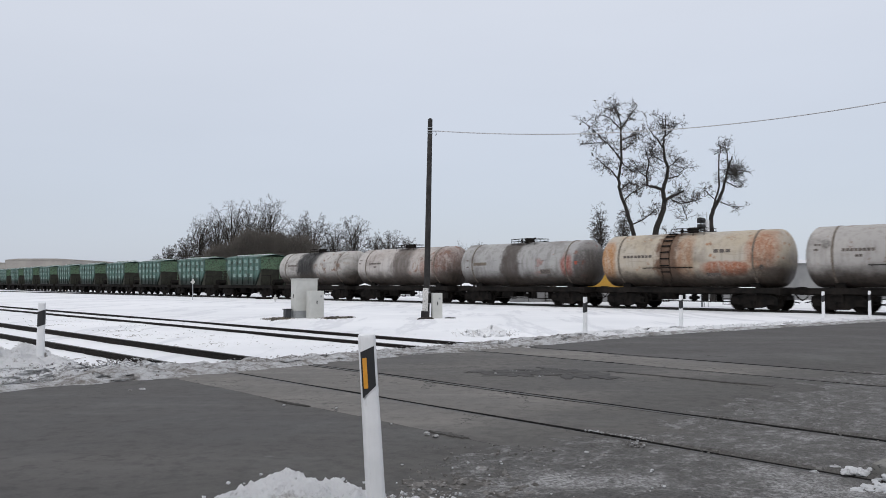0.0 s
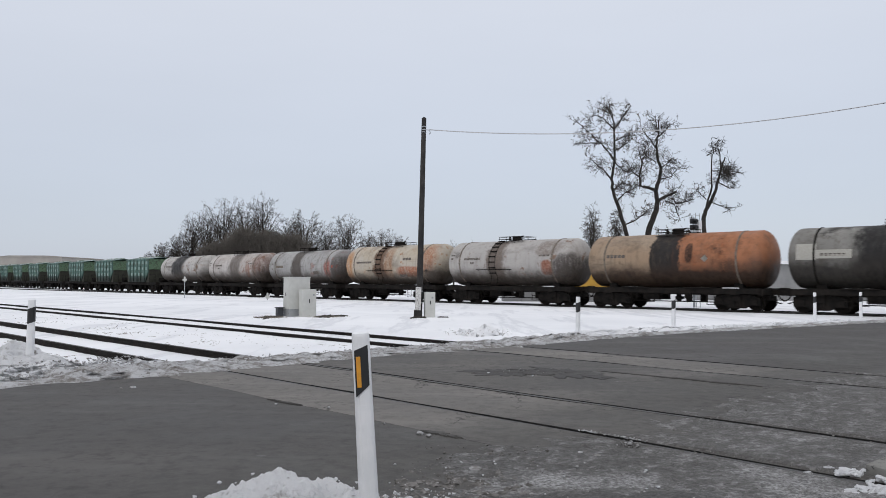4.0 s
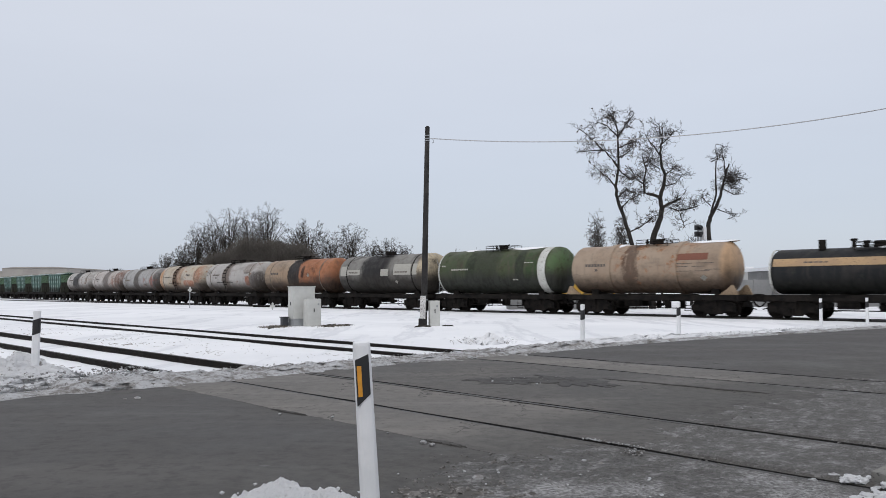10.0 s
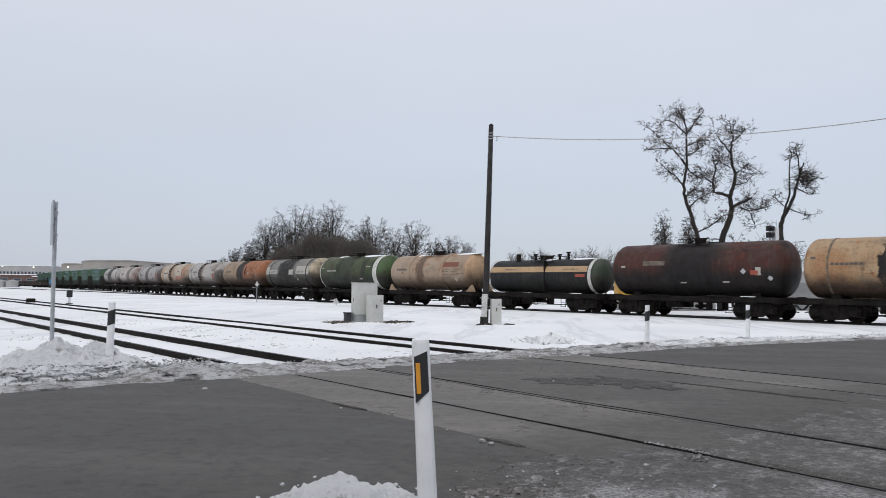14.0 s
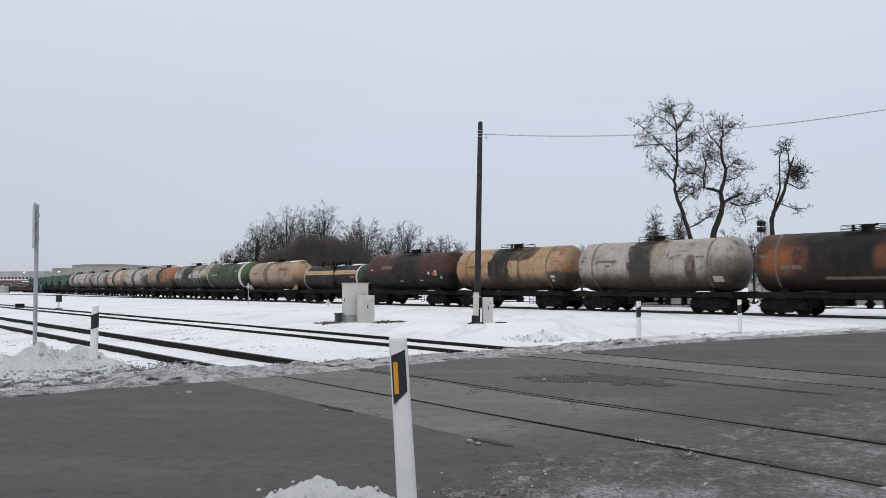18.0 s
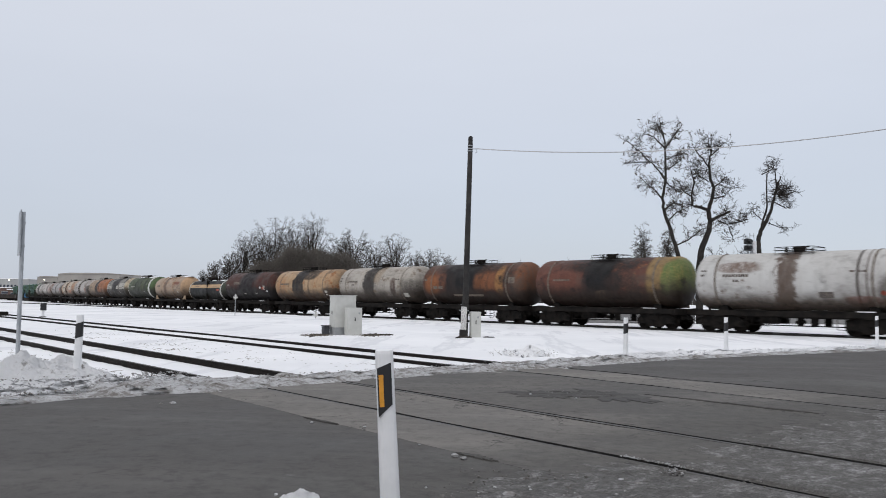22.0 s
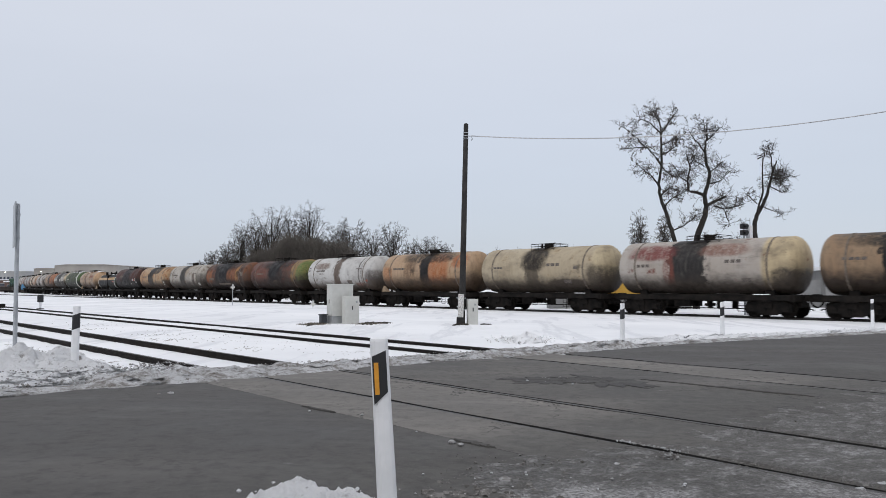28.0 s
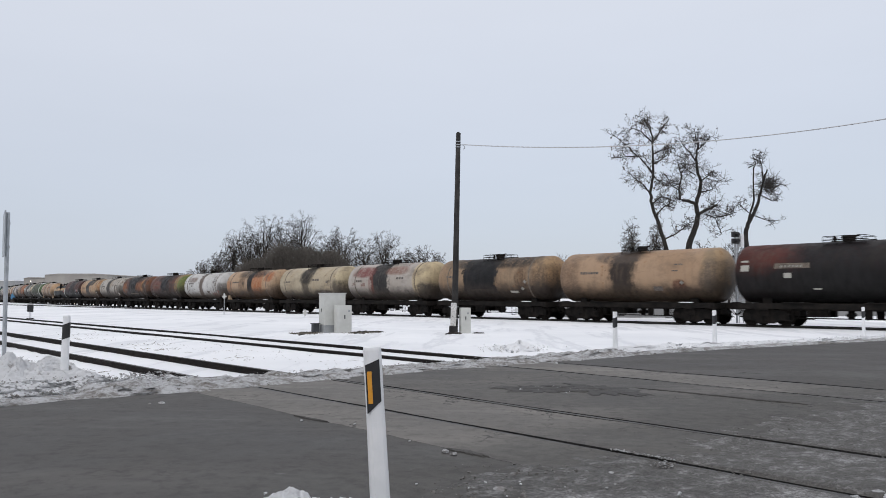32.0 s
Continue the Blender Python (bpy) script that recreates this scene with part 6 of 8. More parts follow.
    t.append(tank_wagon("beige jacketed tank wagon in three sections with a red-brown panel", tank_paint("tank_paint", (0.54, 0.40, 0.28), (0.48, 0.34, 0.23), spill=(-0.75, 0.42, (0.08, 0.05, 0.035), 0.85),
             rust=((0.40, 0.17, 0.07), 0.5, 0.6), end=((0.50, 0.33, 0.20), 4.8), low=((0.10, 0.07, 0.05), -1.1), seed=9, soot=0.1, grime=0.2), straps=False, length=10.55, r=1.47, zc=2.76, bx=-0.35,
             ladder=False, segments=((-2.35, 0.09), (2.0, 0.09)), panels=[(1.85, 3.75, 16, 32, M_BROWNBAR)],
             marks=[(-4.2, 6, 1.5, 8, 7), (-3.5, -5, 0.2, 7, 1), (1.9, 8, 2.5, 1.6, 2), (1.9, 1, 1.9, 1.6, 2), (3.6, -6, 1.0, 1.6, 2), (1.9, -9, 2.2, 1.6, 2)],
             diamonds=[(3.5, -24, 0.2, M_PALEBAR)], snow=((2.2, 5.0), (-2.4, -1.9)), brace=(M_CRADLE_T, (-1, 1), 1.75)))
    t.append(acid_wagon())
    t.append(tank_wagon("dark red-brown tank wagon with a black oily middle", tank_paint("tank_paint", (0.105, 0.034, 0.024), (0.075, 0.028, 0.021), spill=(0.1, 1.7, (0.010, 0.010, 0.011), 0.9),
             rust=((0.13, 0.035, 0.022), 0.4, 4.0), low=((0.018, 0.016, 0.016), -0.6), seed=11, soot=0.5), r=1.58, length=11.35, straps=False, ladder=False, strap_mat=M_FRAME,
             panels=[(-3.0, -1.5, 8, 18, M_STRAP), (4.2, 4.5, -14, 2, M_PALEBAR), (3.9, 4.35, -13, -4, M_REDBAR)], marks=[(-4.6, 4, 0.4, 5, 1), (-0.5, -32, 0.5, 4, 1), (2.2, -30, 0.5, 4, 1)], mark_mat=M_PALEBAR,
             diamonds=[(3.5, -6, 0.17, M_WHITE), (5.0, -20, 0.16, M_WHITE)]))
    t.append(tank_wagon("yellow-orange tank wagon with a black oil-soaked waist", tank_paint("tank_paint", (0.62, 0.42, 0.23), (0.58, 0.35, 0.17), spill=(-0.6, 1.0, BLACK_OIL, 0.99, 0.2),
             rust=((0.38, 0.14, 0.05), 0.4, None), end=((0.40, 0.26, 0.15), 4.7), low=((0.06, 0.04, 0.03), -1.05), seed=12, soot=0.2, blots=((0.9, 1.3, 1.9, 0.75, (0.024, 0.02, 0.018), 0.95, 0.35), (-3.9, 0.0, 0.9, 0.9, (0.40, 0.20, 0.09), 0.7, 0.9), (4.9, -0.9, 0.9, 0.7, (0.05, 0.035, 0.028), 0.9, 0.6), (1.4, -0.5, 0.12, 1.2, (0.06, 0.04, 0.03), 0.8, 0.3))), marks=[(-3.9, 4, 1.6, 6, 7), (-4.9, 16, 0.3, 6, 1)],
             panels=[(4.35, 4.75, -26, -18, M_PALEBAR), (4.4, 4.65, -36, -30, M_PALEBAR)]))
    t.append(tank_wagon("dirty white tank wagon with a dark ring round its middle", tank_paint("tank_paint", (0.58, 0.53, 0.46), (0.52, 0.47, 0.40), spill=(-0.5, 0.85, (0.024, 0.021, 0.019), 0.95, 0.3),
             rust=((0.20, 0.13, 0.08), 0.35, None), low=(DUST_SHADE, -1.0), seed=13, soot=0.25, blots=((4.8, -0.6, 1.0, 1.0, (0.05, 0.042, 0.036), 0.7, 1.0), (2.95, -0.2, 0.35, 0.75, (0.07, 0.035, 0.028), 0.95, 0.55), (0.7, 0.9, 0.5, 0.8, (0.30, 0.22, 0.14), 0.7, 0.8))), marks=NUM2, panels=[(2.0, 2.7, -36, -26, M_SIGNBAR), (4.3, 4.9, -40, -26, M_PALEBAR)]))
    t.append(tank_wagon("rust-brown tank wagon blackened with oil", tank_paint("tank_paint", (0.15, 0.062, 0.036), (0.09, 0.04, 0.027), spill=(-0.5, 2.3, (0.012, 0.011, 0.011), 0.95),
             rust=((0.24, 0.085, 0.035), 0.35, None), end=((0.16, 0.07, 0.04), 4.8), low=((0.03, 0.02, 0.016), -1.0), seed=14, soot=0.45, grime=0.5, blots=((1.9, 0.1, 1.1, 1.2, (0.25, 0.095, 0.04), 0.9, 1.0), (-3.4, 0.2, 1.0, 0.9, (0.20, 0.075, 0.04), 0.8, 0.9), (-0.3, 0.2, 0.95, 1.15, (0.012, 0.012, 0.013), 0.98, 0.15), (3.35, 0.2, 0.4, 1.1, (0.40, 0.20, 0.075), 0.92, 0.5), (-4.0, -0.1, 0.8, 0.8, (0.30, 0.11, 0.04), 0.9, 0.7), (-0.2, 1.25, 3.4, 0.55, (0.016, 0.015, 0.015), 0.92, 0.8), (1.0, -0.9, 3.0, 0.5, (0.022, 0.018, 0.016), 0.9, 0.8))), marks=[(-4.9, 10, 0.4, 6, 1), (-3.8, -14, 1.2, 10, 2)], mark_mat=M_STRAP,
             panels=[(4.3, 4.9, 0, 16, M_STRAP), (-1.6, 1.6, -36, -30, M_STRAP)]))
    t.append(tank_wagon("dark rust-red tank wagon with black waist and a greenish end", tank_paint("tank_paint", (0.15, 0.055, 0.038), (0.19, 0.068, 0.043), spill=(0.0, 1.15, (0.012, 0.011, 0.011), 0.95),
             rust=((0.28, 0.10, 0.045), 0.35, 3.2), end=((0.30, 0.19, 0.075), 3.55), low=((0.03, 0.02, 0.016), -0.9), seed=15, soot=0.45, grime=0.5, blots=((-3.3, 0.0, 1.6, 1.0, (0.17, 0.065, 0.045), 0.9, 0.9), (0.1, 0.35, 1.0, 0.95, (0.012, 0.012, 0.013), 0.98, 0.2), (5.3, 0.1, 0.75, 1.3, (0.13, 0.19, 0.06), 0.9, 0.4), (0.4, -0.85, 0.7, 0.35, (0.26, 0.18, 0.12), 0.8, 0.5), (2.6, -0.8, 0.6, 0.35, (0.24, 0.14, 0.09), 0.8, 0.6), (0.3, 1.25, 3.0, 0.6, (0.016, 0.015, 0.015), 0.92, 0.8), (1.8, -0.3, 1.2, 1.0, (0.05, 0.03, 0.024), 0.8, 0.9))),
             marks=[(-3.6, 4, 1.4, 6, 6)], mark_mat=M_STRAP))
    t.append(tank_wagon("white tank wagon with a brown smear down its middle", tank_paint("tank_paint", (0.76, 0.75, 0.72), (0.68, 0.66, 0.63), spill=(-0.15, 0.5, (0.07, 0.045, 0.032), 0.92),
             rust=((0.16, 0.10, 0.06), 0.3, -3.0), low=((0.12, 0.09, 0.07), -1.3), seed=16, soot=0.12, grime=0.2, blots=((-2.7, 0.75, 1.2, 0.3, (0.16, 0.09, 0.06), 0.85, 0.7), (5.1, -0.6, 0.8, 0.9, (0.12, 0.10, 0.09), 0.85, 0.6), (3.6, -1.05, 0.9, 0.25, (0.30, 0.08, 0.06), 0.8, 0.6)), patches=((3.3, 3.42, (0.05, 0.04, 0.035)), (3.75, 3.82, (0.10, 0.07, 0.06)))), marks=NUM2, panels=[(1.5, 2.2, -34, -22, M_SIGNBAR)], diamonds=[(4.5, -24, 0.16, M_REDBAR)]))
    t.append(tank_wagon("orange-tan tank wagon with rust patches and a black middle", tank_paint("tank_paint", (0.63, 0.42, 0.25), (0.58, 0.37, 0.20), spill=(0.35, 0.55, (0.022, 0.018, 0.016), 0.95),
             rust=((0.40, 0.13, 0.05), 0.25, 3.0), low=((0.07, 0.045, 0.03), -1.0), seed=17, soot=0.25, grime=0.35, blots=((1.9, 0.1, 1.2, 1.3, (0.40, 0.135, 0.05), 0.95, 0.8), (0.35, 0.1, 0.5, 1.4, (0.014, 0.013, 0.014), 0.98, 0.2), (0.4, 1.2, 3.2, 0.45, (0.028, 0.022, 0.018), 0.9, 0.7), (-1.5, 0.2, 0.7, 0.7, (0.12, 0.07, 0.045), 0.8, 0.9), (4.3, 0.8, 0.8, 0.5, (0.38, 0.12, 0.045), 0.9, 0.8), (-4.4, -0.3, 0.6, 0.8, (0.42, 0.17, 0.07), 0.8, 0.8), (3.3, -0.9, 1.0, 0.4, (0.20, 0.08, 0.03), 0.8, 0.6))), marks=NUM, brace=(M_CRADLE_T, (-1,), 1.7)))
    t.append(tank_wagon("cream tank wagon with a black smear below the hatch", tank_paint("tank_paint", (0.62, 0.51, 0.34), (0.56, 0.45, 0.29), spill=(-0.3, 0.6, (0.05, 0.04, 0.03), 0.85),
             rust=((0.30, 0.20, 0.10), 0.25, None), end=((0.46, 0.38, 0.25), 4.7), low=(DUST_SHADE, -1.15), seed=18, soot=0.2, grime=0.25, blots=((-0.2, 0.75, 1.1, 0.8, (0.022, 0.018, 0.015), 0.95, 0.6), (2.6, -1.0, 1.6, 0.35, (0.05, 0.035, 0.028), 0.9, 0.6), (5.1, -0.6, 0.7, 0.8, (0.10, 0.08, 0.055), 0.8, 0.7))), marks=[(1.0, 8, 1.2, 9, 3), (-3.9, 4, 0.9, 6, 3), (3.3, 0, 0.4, 8, 1)], mark_mat=M_SIGNBAR,
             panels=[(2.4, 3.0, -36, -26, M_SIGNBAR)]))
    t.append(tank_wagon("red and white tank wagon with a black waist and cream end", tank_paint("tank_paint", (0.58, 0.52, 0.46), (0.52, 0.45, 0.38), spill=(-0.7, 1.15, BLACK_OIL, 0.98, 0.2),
             rust=((0.22, 0.06, 0.045), 0.25, None), end=((0.50, 0.40, 0.25), 3.75), low=(DUST_SHADE, -1.2), seed=19, soot=0.2, grime=0.25, blots=((-2.9, 0.85, 1.5, 0.45, (0.20, 0.05, 0.045), 0.9, 0.7), (-1.8, -0.3, 0.35, 0.9, (0.22, 0.07, 0.05), 0.85, 0.8), (1.6, 0.9, 1.4, 0.35, (0.24, 0.11, 0.08), 0.8, 0.8), (5.0, -0.9, 0.8, 0.7, (0.05, 0.04, 0.035), 0.9, 0.6))),
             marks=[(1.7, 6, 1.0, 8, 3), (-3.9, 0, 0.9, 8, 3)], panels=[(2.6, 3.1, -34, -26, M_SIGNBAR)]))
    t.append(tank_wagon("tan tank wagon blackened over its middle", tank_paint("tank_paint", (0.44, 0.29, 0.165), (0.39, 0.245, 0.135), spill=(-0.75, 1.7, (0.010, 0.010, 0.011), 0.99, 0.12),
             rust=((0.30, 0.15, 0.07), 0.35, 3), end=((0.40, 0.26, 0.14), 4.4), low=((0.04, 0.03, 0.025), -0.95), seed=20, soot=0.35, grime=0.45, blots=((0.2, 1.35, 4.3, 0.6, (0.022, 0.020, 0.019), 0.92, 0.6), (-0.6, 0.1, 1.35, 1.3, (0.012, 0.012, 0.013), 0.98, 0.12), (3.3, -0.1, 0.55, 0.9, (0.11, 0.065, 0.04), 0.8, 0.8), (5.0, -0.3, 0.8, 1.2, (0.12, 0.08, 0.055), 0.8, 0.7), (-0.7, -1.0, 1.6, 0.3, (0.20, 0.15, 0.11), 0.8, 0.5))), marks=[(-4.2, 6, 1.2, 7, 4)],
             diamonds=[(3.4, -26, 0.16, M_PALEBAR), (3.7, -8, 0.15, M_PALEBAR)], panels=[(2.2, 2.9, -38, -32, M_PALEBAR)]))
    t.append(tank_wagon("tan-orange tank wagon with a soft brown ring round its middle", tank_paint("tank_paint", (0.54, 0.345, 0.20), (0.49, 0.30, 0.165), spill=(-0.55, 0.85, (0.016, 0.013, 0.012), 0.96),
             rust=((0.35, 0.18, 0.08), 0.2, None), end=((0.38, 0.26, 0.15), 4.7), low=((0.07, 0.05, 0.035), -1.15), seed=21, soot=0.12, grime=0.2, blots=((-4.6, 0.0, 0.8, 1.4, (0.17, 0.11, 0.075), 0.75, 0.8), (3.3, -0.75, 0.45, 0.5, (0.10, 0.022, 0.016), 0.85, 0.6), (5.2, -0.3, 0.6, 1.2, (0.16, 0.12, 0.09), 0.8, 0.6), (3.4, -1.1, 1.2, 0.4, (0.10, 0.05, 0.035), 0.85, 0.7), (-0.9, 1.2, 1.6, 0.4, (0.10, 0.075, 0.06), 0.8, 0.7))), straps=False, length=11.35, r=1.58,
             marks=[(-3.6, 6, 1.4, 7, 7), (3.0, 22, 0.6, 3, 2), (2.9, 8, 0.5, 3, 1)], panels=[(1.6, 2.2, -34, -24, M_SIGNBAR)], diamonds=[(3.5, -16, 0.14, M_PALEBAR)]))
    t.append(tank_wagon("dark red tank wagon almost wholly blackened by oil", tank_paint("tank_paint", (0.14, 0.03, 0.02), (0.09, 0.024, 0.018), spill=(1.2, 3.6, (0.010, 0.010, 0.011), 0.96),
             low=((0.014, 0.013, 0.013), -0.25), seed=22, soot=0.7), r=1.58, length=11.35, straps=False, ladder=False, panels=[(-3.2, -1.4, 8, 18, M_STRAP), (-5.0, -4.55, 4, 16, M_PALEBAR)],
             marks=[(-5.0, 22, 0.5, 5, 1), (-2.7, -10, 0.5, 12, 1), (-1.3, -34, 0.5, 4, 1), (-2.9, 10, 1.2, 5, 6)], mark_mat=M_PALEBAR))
    return t


def acid_wagon():
    """A slimmer black tank with a yellow side stripe, valves on top and snow."""
    r, zc = 1.18, 2.42
    black = tank_paint("tank_paint", (0.016, 0.018, 0.022), (0.024, 0.027, 0.03), rust=((0.045, 0.05, 0.04), 0.3, None), end=((0.05, 0.07, 0.05), 4.75), low=((0.02, 0.02, 0.018), -0.8), seed=10, soot=0.1, grime=0.2)
    stripe = worn("yellow_stripe_paint", (0.46, 0.31, 0.17), (0.40, 0.27, 0.16), 0.6, 0, 1.5, (0.12, 0.09, 0.06), 0.4)
    car = tank_wagon("slim black tank wagon with a yellow stripe, snow on its fittings", black, r, zc, 10.6, straps=False, ladder=False, walk=True,
                     rings=((4.55, 0.26, M_DULLWHITE), (-5.0, 0.10, M_DULLWHITE)), snow=((2.2, 4.3), (-0.2, 0.9)),
                     marks=[(-3.3, 21, 1.2, 5, 5), (2.3, 21, 1.3, 4, 6)])
    bm = bmesh.new()
    decal(bm, -4.85, 4.35, 13, 34, r, zc, -1, 4)
    part("side_stripe", bm, stripe, car, "dull yellow stripe along the side")
    bm = bmesh.new()
    decal(bm, 3.4, 4.2, -4, 6, r, zc, -1, 3)
    part("label_panel", bm, M_REDBAR, car)
    for x, h in ((-1.2, 0.42), (1.1, 0.35), (1.9, 0.5), (-0.6, 0.3)):
        bm = bmesh.new()
        rod(bm, (x, -0.1, 0), (x, -0.1, h), 0.09, 10)
        rod(bm, (x - 0.16, -0.1, h), (x + 0.16, -0.1, h), 0.06, 8)
        part("valve", bm, M_FRAME, car, m=pose(0, 0, zc + r - 0.03))
    bm = bmesh.new()
    rod(bm, (-2.6, -0.4, 0), (-2.6, -0.4, 0.55), 0.18, 12)
    part("vent_pipe", bm, M_FRAME, car, m=pose(0, 0, zc + r - 0.12))
    bm = bmesh.new()
    box(bm, -0.03, 0.03, -r - 0.03, -r + 0.3, 0.2, 2.4)
    part("side_rib", bm, M_FRAME, car, m=pose(0.6, 0, 1.1))
    return car


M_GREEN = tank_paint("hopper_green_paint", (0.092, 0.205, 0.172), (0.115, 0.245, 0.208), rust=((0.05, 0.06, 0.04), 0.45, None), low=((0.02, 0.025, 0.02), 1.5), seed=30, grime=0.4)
M_GREEN_PALE = worn("pale_green_end_paint", (0.095, 0.175, 0.105), (0.13, 0.21, 0.125), 0.6, 0, 1.2, (0.04, 0.04, 0.03), 0.6)
M_FADED = worn("faded_panel", (0.19, 0.30, 0.275), (0.29, 0.37, 0.345), 0.7, 0, 3.0, (0.05, 0.08, 0.06), 0.5)
# shade under the hoppers' sloping ends, given as a near-black colour
M_CHUTE_SHADE = worn("chute_shade", (0.030, 0.030, 0.023), (0.045, 0.045, 0.034), 0.85, 0, 2)


def hopper_wagon():
    """A covered green hopper: ribbed side walls, sloping ends over open platforms."""
    car = thing("hopper_wagon", pose(0, 0, 0), "green covered hopper wagon with ribbed sides and sloping ends", "hopper wagon", "green hopper wagons of the freight train")
    L, W = 5.35, 1.55
    bm = bmesh.new()
    prism(bm, [(-2.45, 1.25), (2.45, 1.25), (3.45, 2.95), (3.45, 4.0), (-3.45, 4.0), (-3.45, 2.95)], -W, W)
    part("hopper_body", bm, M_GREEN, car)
    for sd in (-1, 1):
        bm = bmesh.new()
        box(bm, sd * 3.46 - 0.02, sd * 3.46 + 0.02, -W + 0.04, W - 0.04, 2.85, 4.03)
        part("end_plate", bm, M_GREEN_PALE, car, "paler green end wall")
        bm = bmesh.new()
        box(bm, sd * 3.46 - 0.05, sd * 3.46 + 0.05, -W + 0.02, W - 0.02, 2.78, 2.85)
        part("end_sill", bm, M_GREEN_PALE, car)
    bm = bmesh.new()
    n = 10
    pts = [(y, 4.0 + 0.26 * (1 - (y / (W + 0.06)) ** 2)) for y in np.linspace(-W - 0.06, W + 0.06, n)]
    a = [[bm.verts.new((x, y, z)) for y, z in pts] for x in (-3.62, 3.62)]
    lo = [[bm.verts.new((x, y, z - 0.05)) for y, z in pts] for x in (-3.62, 3.62)]
    for i in range(n - 1):
        bm.faces.new((a[0][i], a[1][i], a[1][i + 1], a[0][i + 1]))
        bm.faces.new((lo[0][i], lo[0][i + 1], lo[1][i + 1], lo[1][i]))
    for e in (0, 1):
        f = a[e] + lo[e][::-1]
        bm.faces.new(f if e else f[::-1])
    bm.faces.new((a[0][0], lo[0][0], lo[1][0], a[1][0]))
    bm.faces.new((a[0][-1], a[1][-1], lo[1][-1], lo[0][-1]))
    part("roof", bm, M_GREEN, car, "curved green roof")
    for x in (-2.6, -0.9, 0.9, 2.6):
        bm = bmesh.new()
        rod(bm, (x, 0, 4.2), (x, 0, 4.38), 0.34, 14)
        part("loading_hatch", bm, M_GREEN_PALE, car)
        bm = bmesh.new()
        box(bm, x - 0.55, x + 0.55, -0.5, 0.2, 4.24, 4.30, 0.015)
        part("roof_snow", bm, M_SNOW, car, "snow left on the roof")
    for x in np.linspace(-3.35, 3.35, 7):
        for sd in (-1, 1):
            bm = bmesh.new()
            box(bm, x - 0.05, x + 0.05, W if sd > 0 else -W - 0.09, W + 0.09 if sd > 0 else -W, 1.3 if abs(x) < 2.5 else 2.75, 4.02)
            part("side_rib", bm, M_GREEN, car)
    for z in (1.95, 2.65, 3.35):
        for k in range(6):
            if z < 2.5 and not 1 <= k <= 4:
                continue
            bm = bmesh.new()
            box(bm, -2.79 + k * 1.117 - 0.22, -2.79 + k * 1.117 + 0.24, -W - 0.03, -W + 0.01, z + 0.08, z + 0.42)
            part("worn_panel", bm, M_FADED, car)
    for sd in (-1, 1):
        bm = bmesh.new()
        prism(bm, [(sd * 2.5, 1.2), (sd * 3.3, 1.2), (sd * 3.44, 2.79)], -W + 0.12, W - 0.12)
        part("end_chute", bm, M_CHUTE_SHADE, car, "chute under the sloping end, coloured dark for the shade there")
        for y in (-W + 0.1, W - 0.1):
            bm = bmesh.new()
            rod(bm, (sd * 5.2, y, 1.2), (sd * 5.2, y, 2.15), 0.03, 6)
            rod(bm, (sd * 5.2, y, 2.15), (sd * 3.5, y, 2.15), 0.03, 6)
            part("platform_rail", bm, M_FRAME, car)
        bm = bmesh.new()
        rod(bm, (sd * 4.2, -0.5, 1.5), (sd * 4.2, 0.5, 1.5), 0.28, 14)
        part("brake_reservoir", bm, M_FRAME, car)
        bm = bmesh.new()
        for y in (-0.25, 0.25):
            rod(bm, (sd * 3.55, y + 0.8, 1.2), (sd * 3.55, y + 0.8, 4.1), 0.025, 6)
        for z in np.arange(1.5, 4.0, 0.35):
            rod(bm, (sd * 3.55, 0.55, z), (sd * 3.55, 1.05, z), 0.018, 6)
        part("end_ladder", bm, M_GREEN_PALE, car)
        shared("coupler", FR["coupler"], car, pose(sd * 5.22, 0, 0, 0, 0, 0 if sd > 0 else 180))
    shared("underframe", FR["frame"], car, pose(0, 0, 0))
    bogies(car, 3.8)
    for x in (-1.3, 1.3):
        bm = bmesh.new()
        prism(bm, [(x - 0.7, 1.22), (x + 0.7, 1.22), (x + 0.3, 0.6), (x - 0.3, 0.6)], -0.7, 0.7)
        part("discharge_gate", bm, M_FRAME, car)
    return car


TANKS = tanks()
first_hopper = hopper_wagon()
HOPPERS = [first_hopper] + [copy_thing(first_hopper, pose(0, 0, 0)) for _ in range(13)]


def motions():
    """The train rolls away along the main line."""
    def rows(offset):
        out = []
        for i in range(33):
            p, h = rail_line(train_s(i) + offset)
            out.append((float(i), pose(p.x, p.y, MAIN_TOP, 0, 0, h)))
        return out
    for k, car in enumerate(TANKS):
        walk(car, rows(-TANK_L * (k + 0.5)))
    for k, car in enumerate(HOPPERS):
        walk(car, rows(HOPPER_L * (k + 0.5)))
    # the wheels roll without slipping
    turns = [(i / 10, -math.degrees((train_s(i / 10) - train_s(0)) / WHEEL_R)) for i in range(321)]
    for car in TANKS:
        for ws in [o for o in car.children_recursive if o.name.startswith("wheelset")]:
            x = ws.location.x
            walk(ws, [(t, pose(x, 0, WHEEL_R, 0, a, 0)) for t, a in turns])


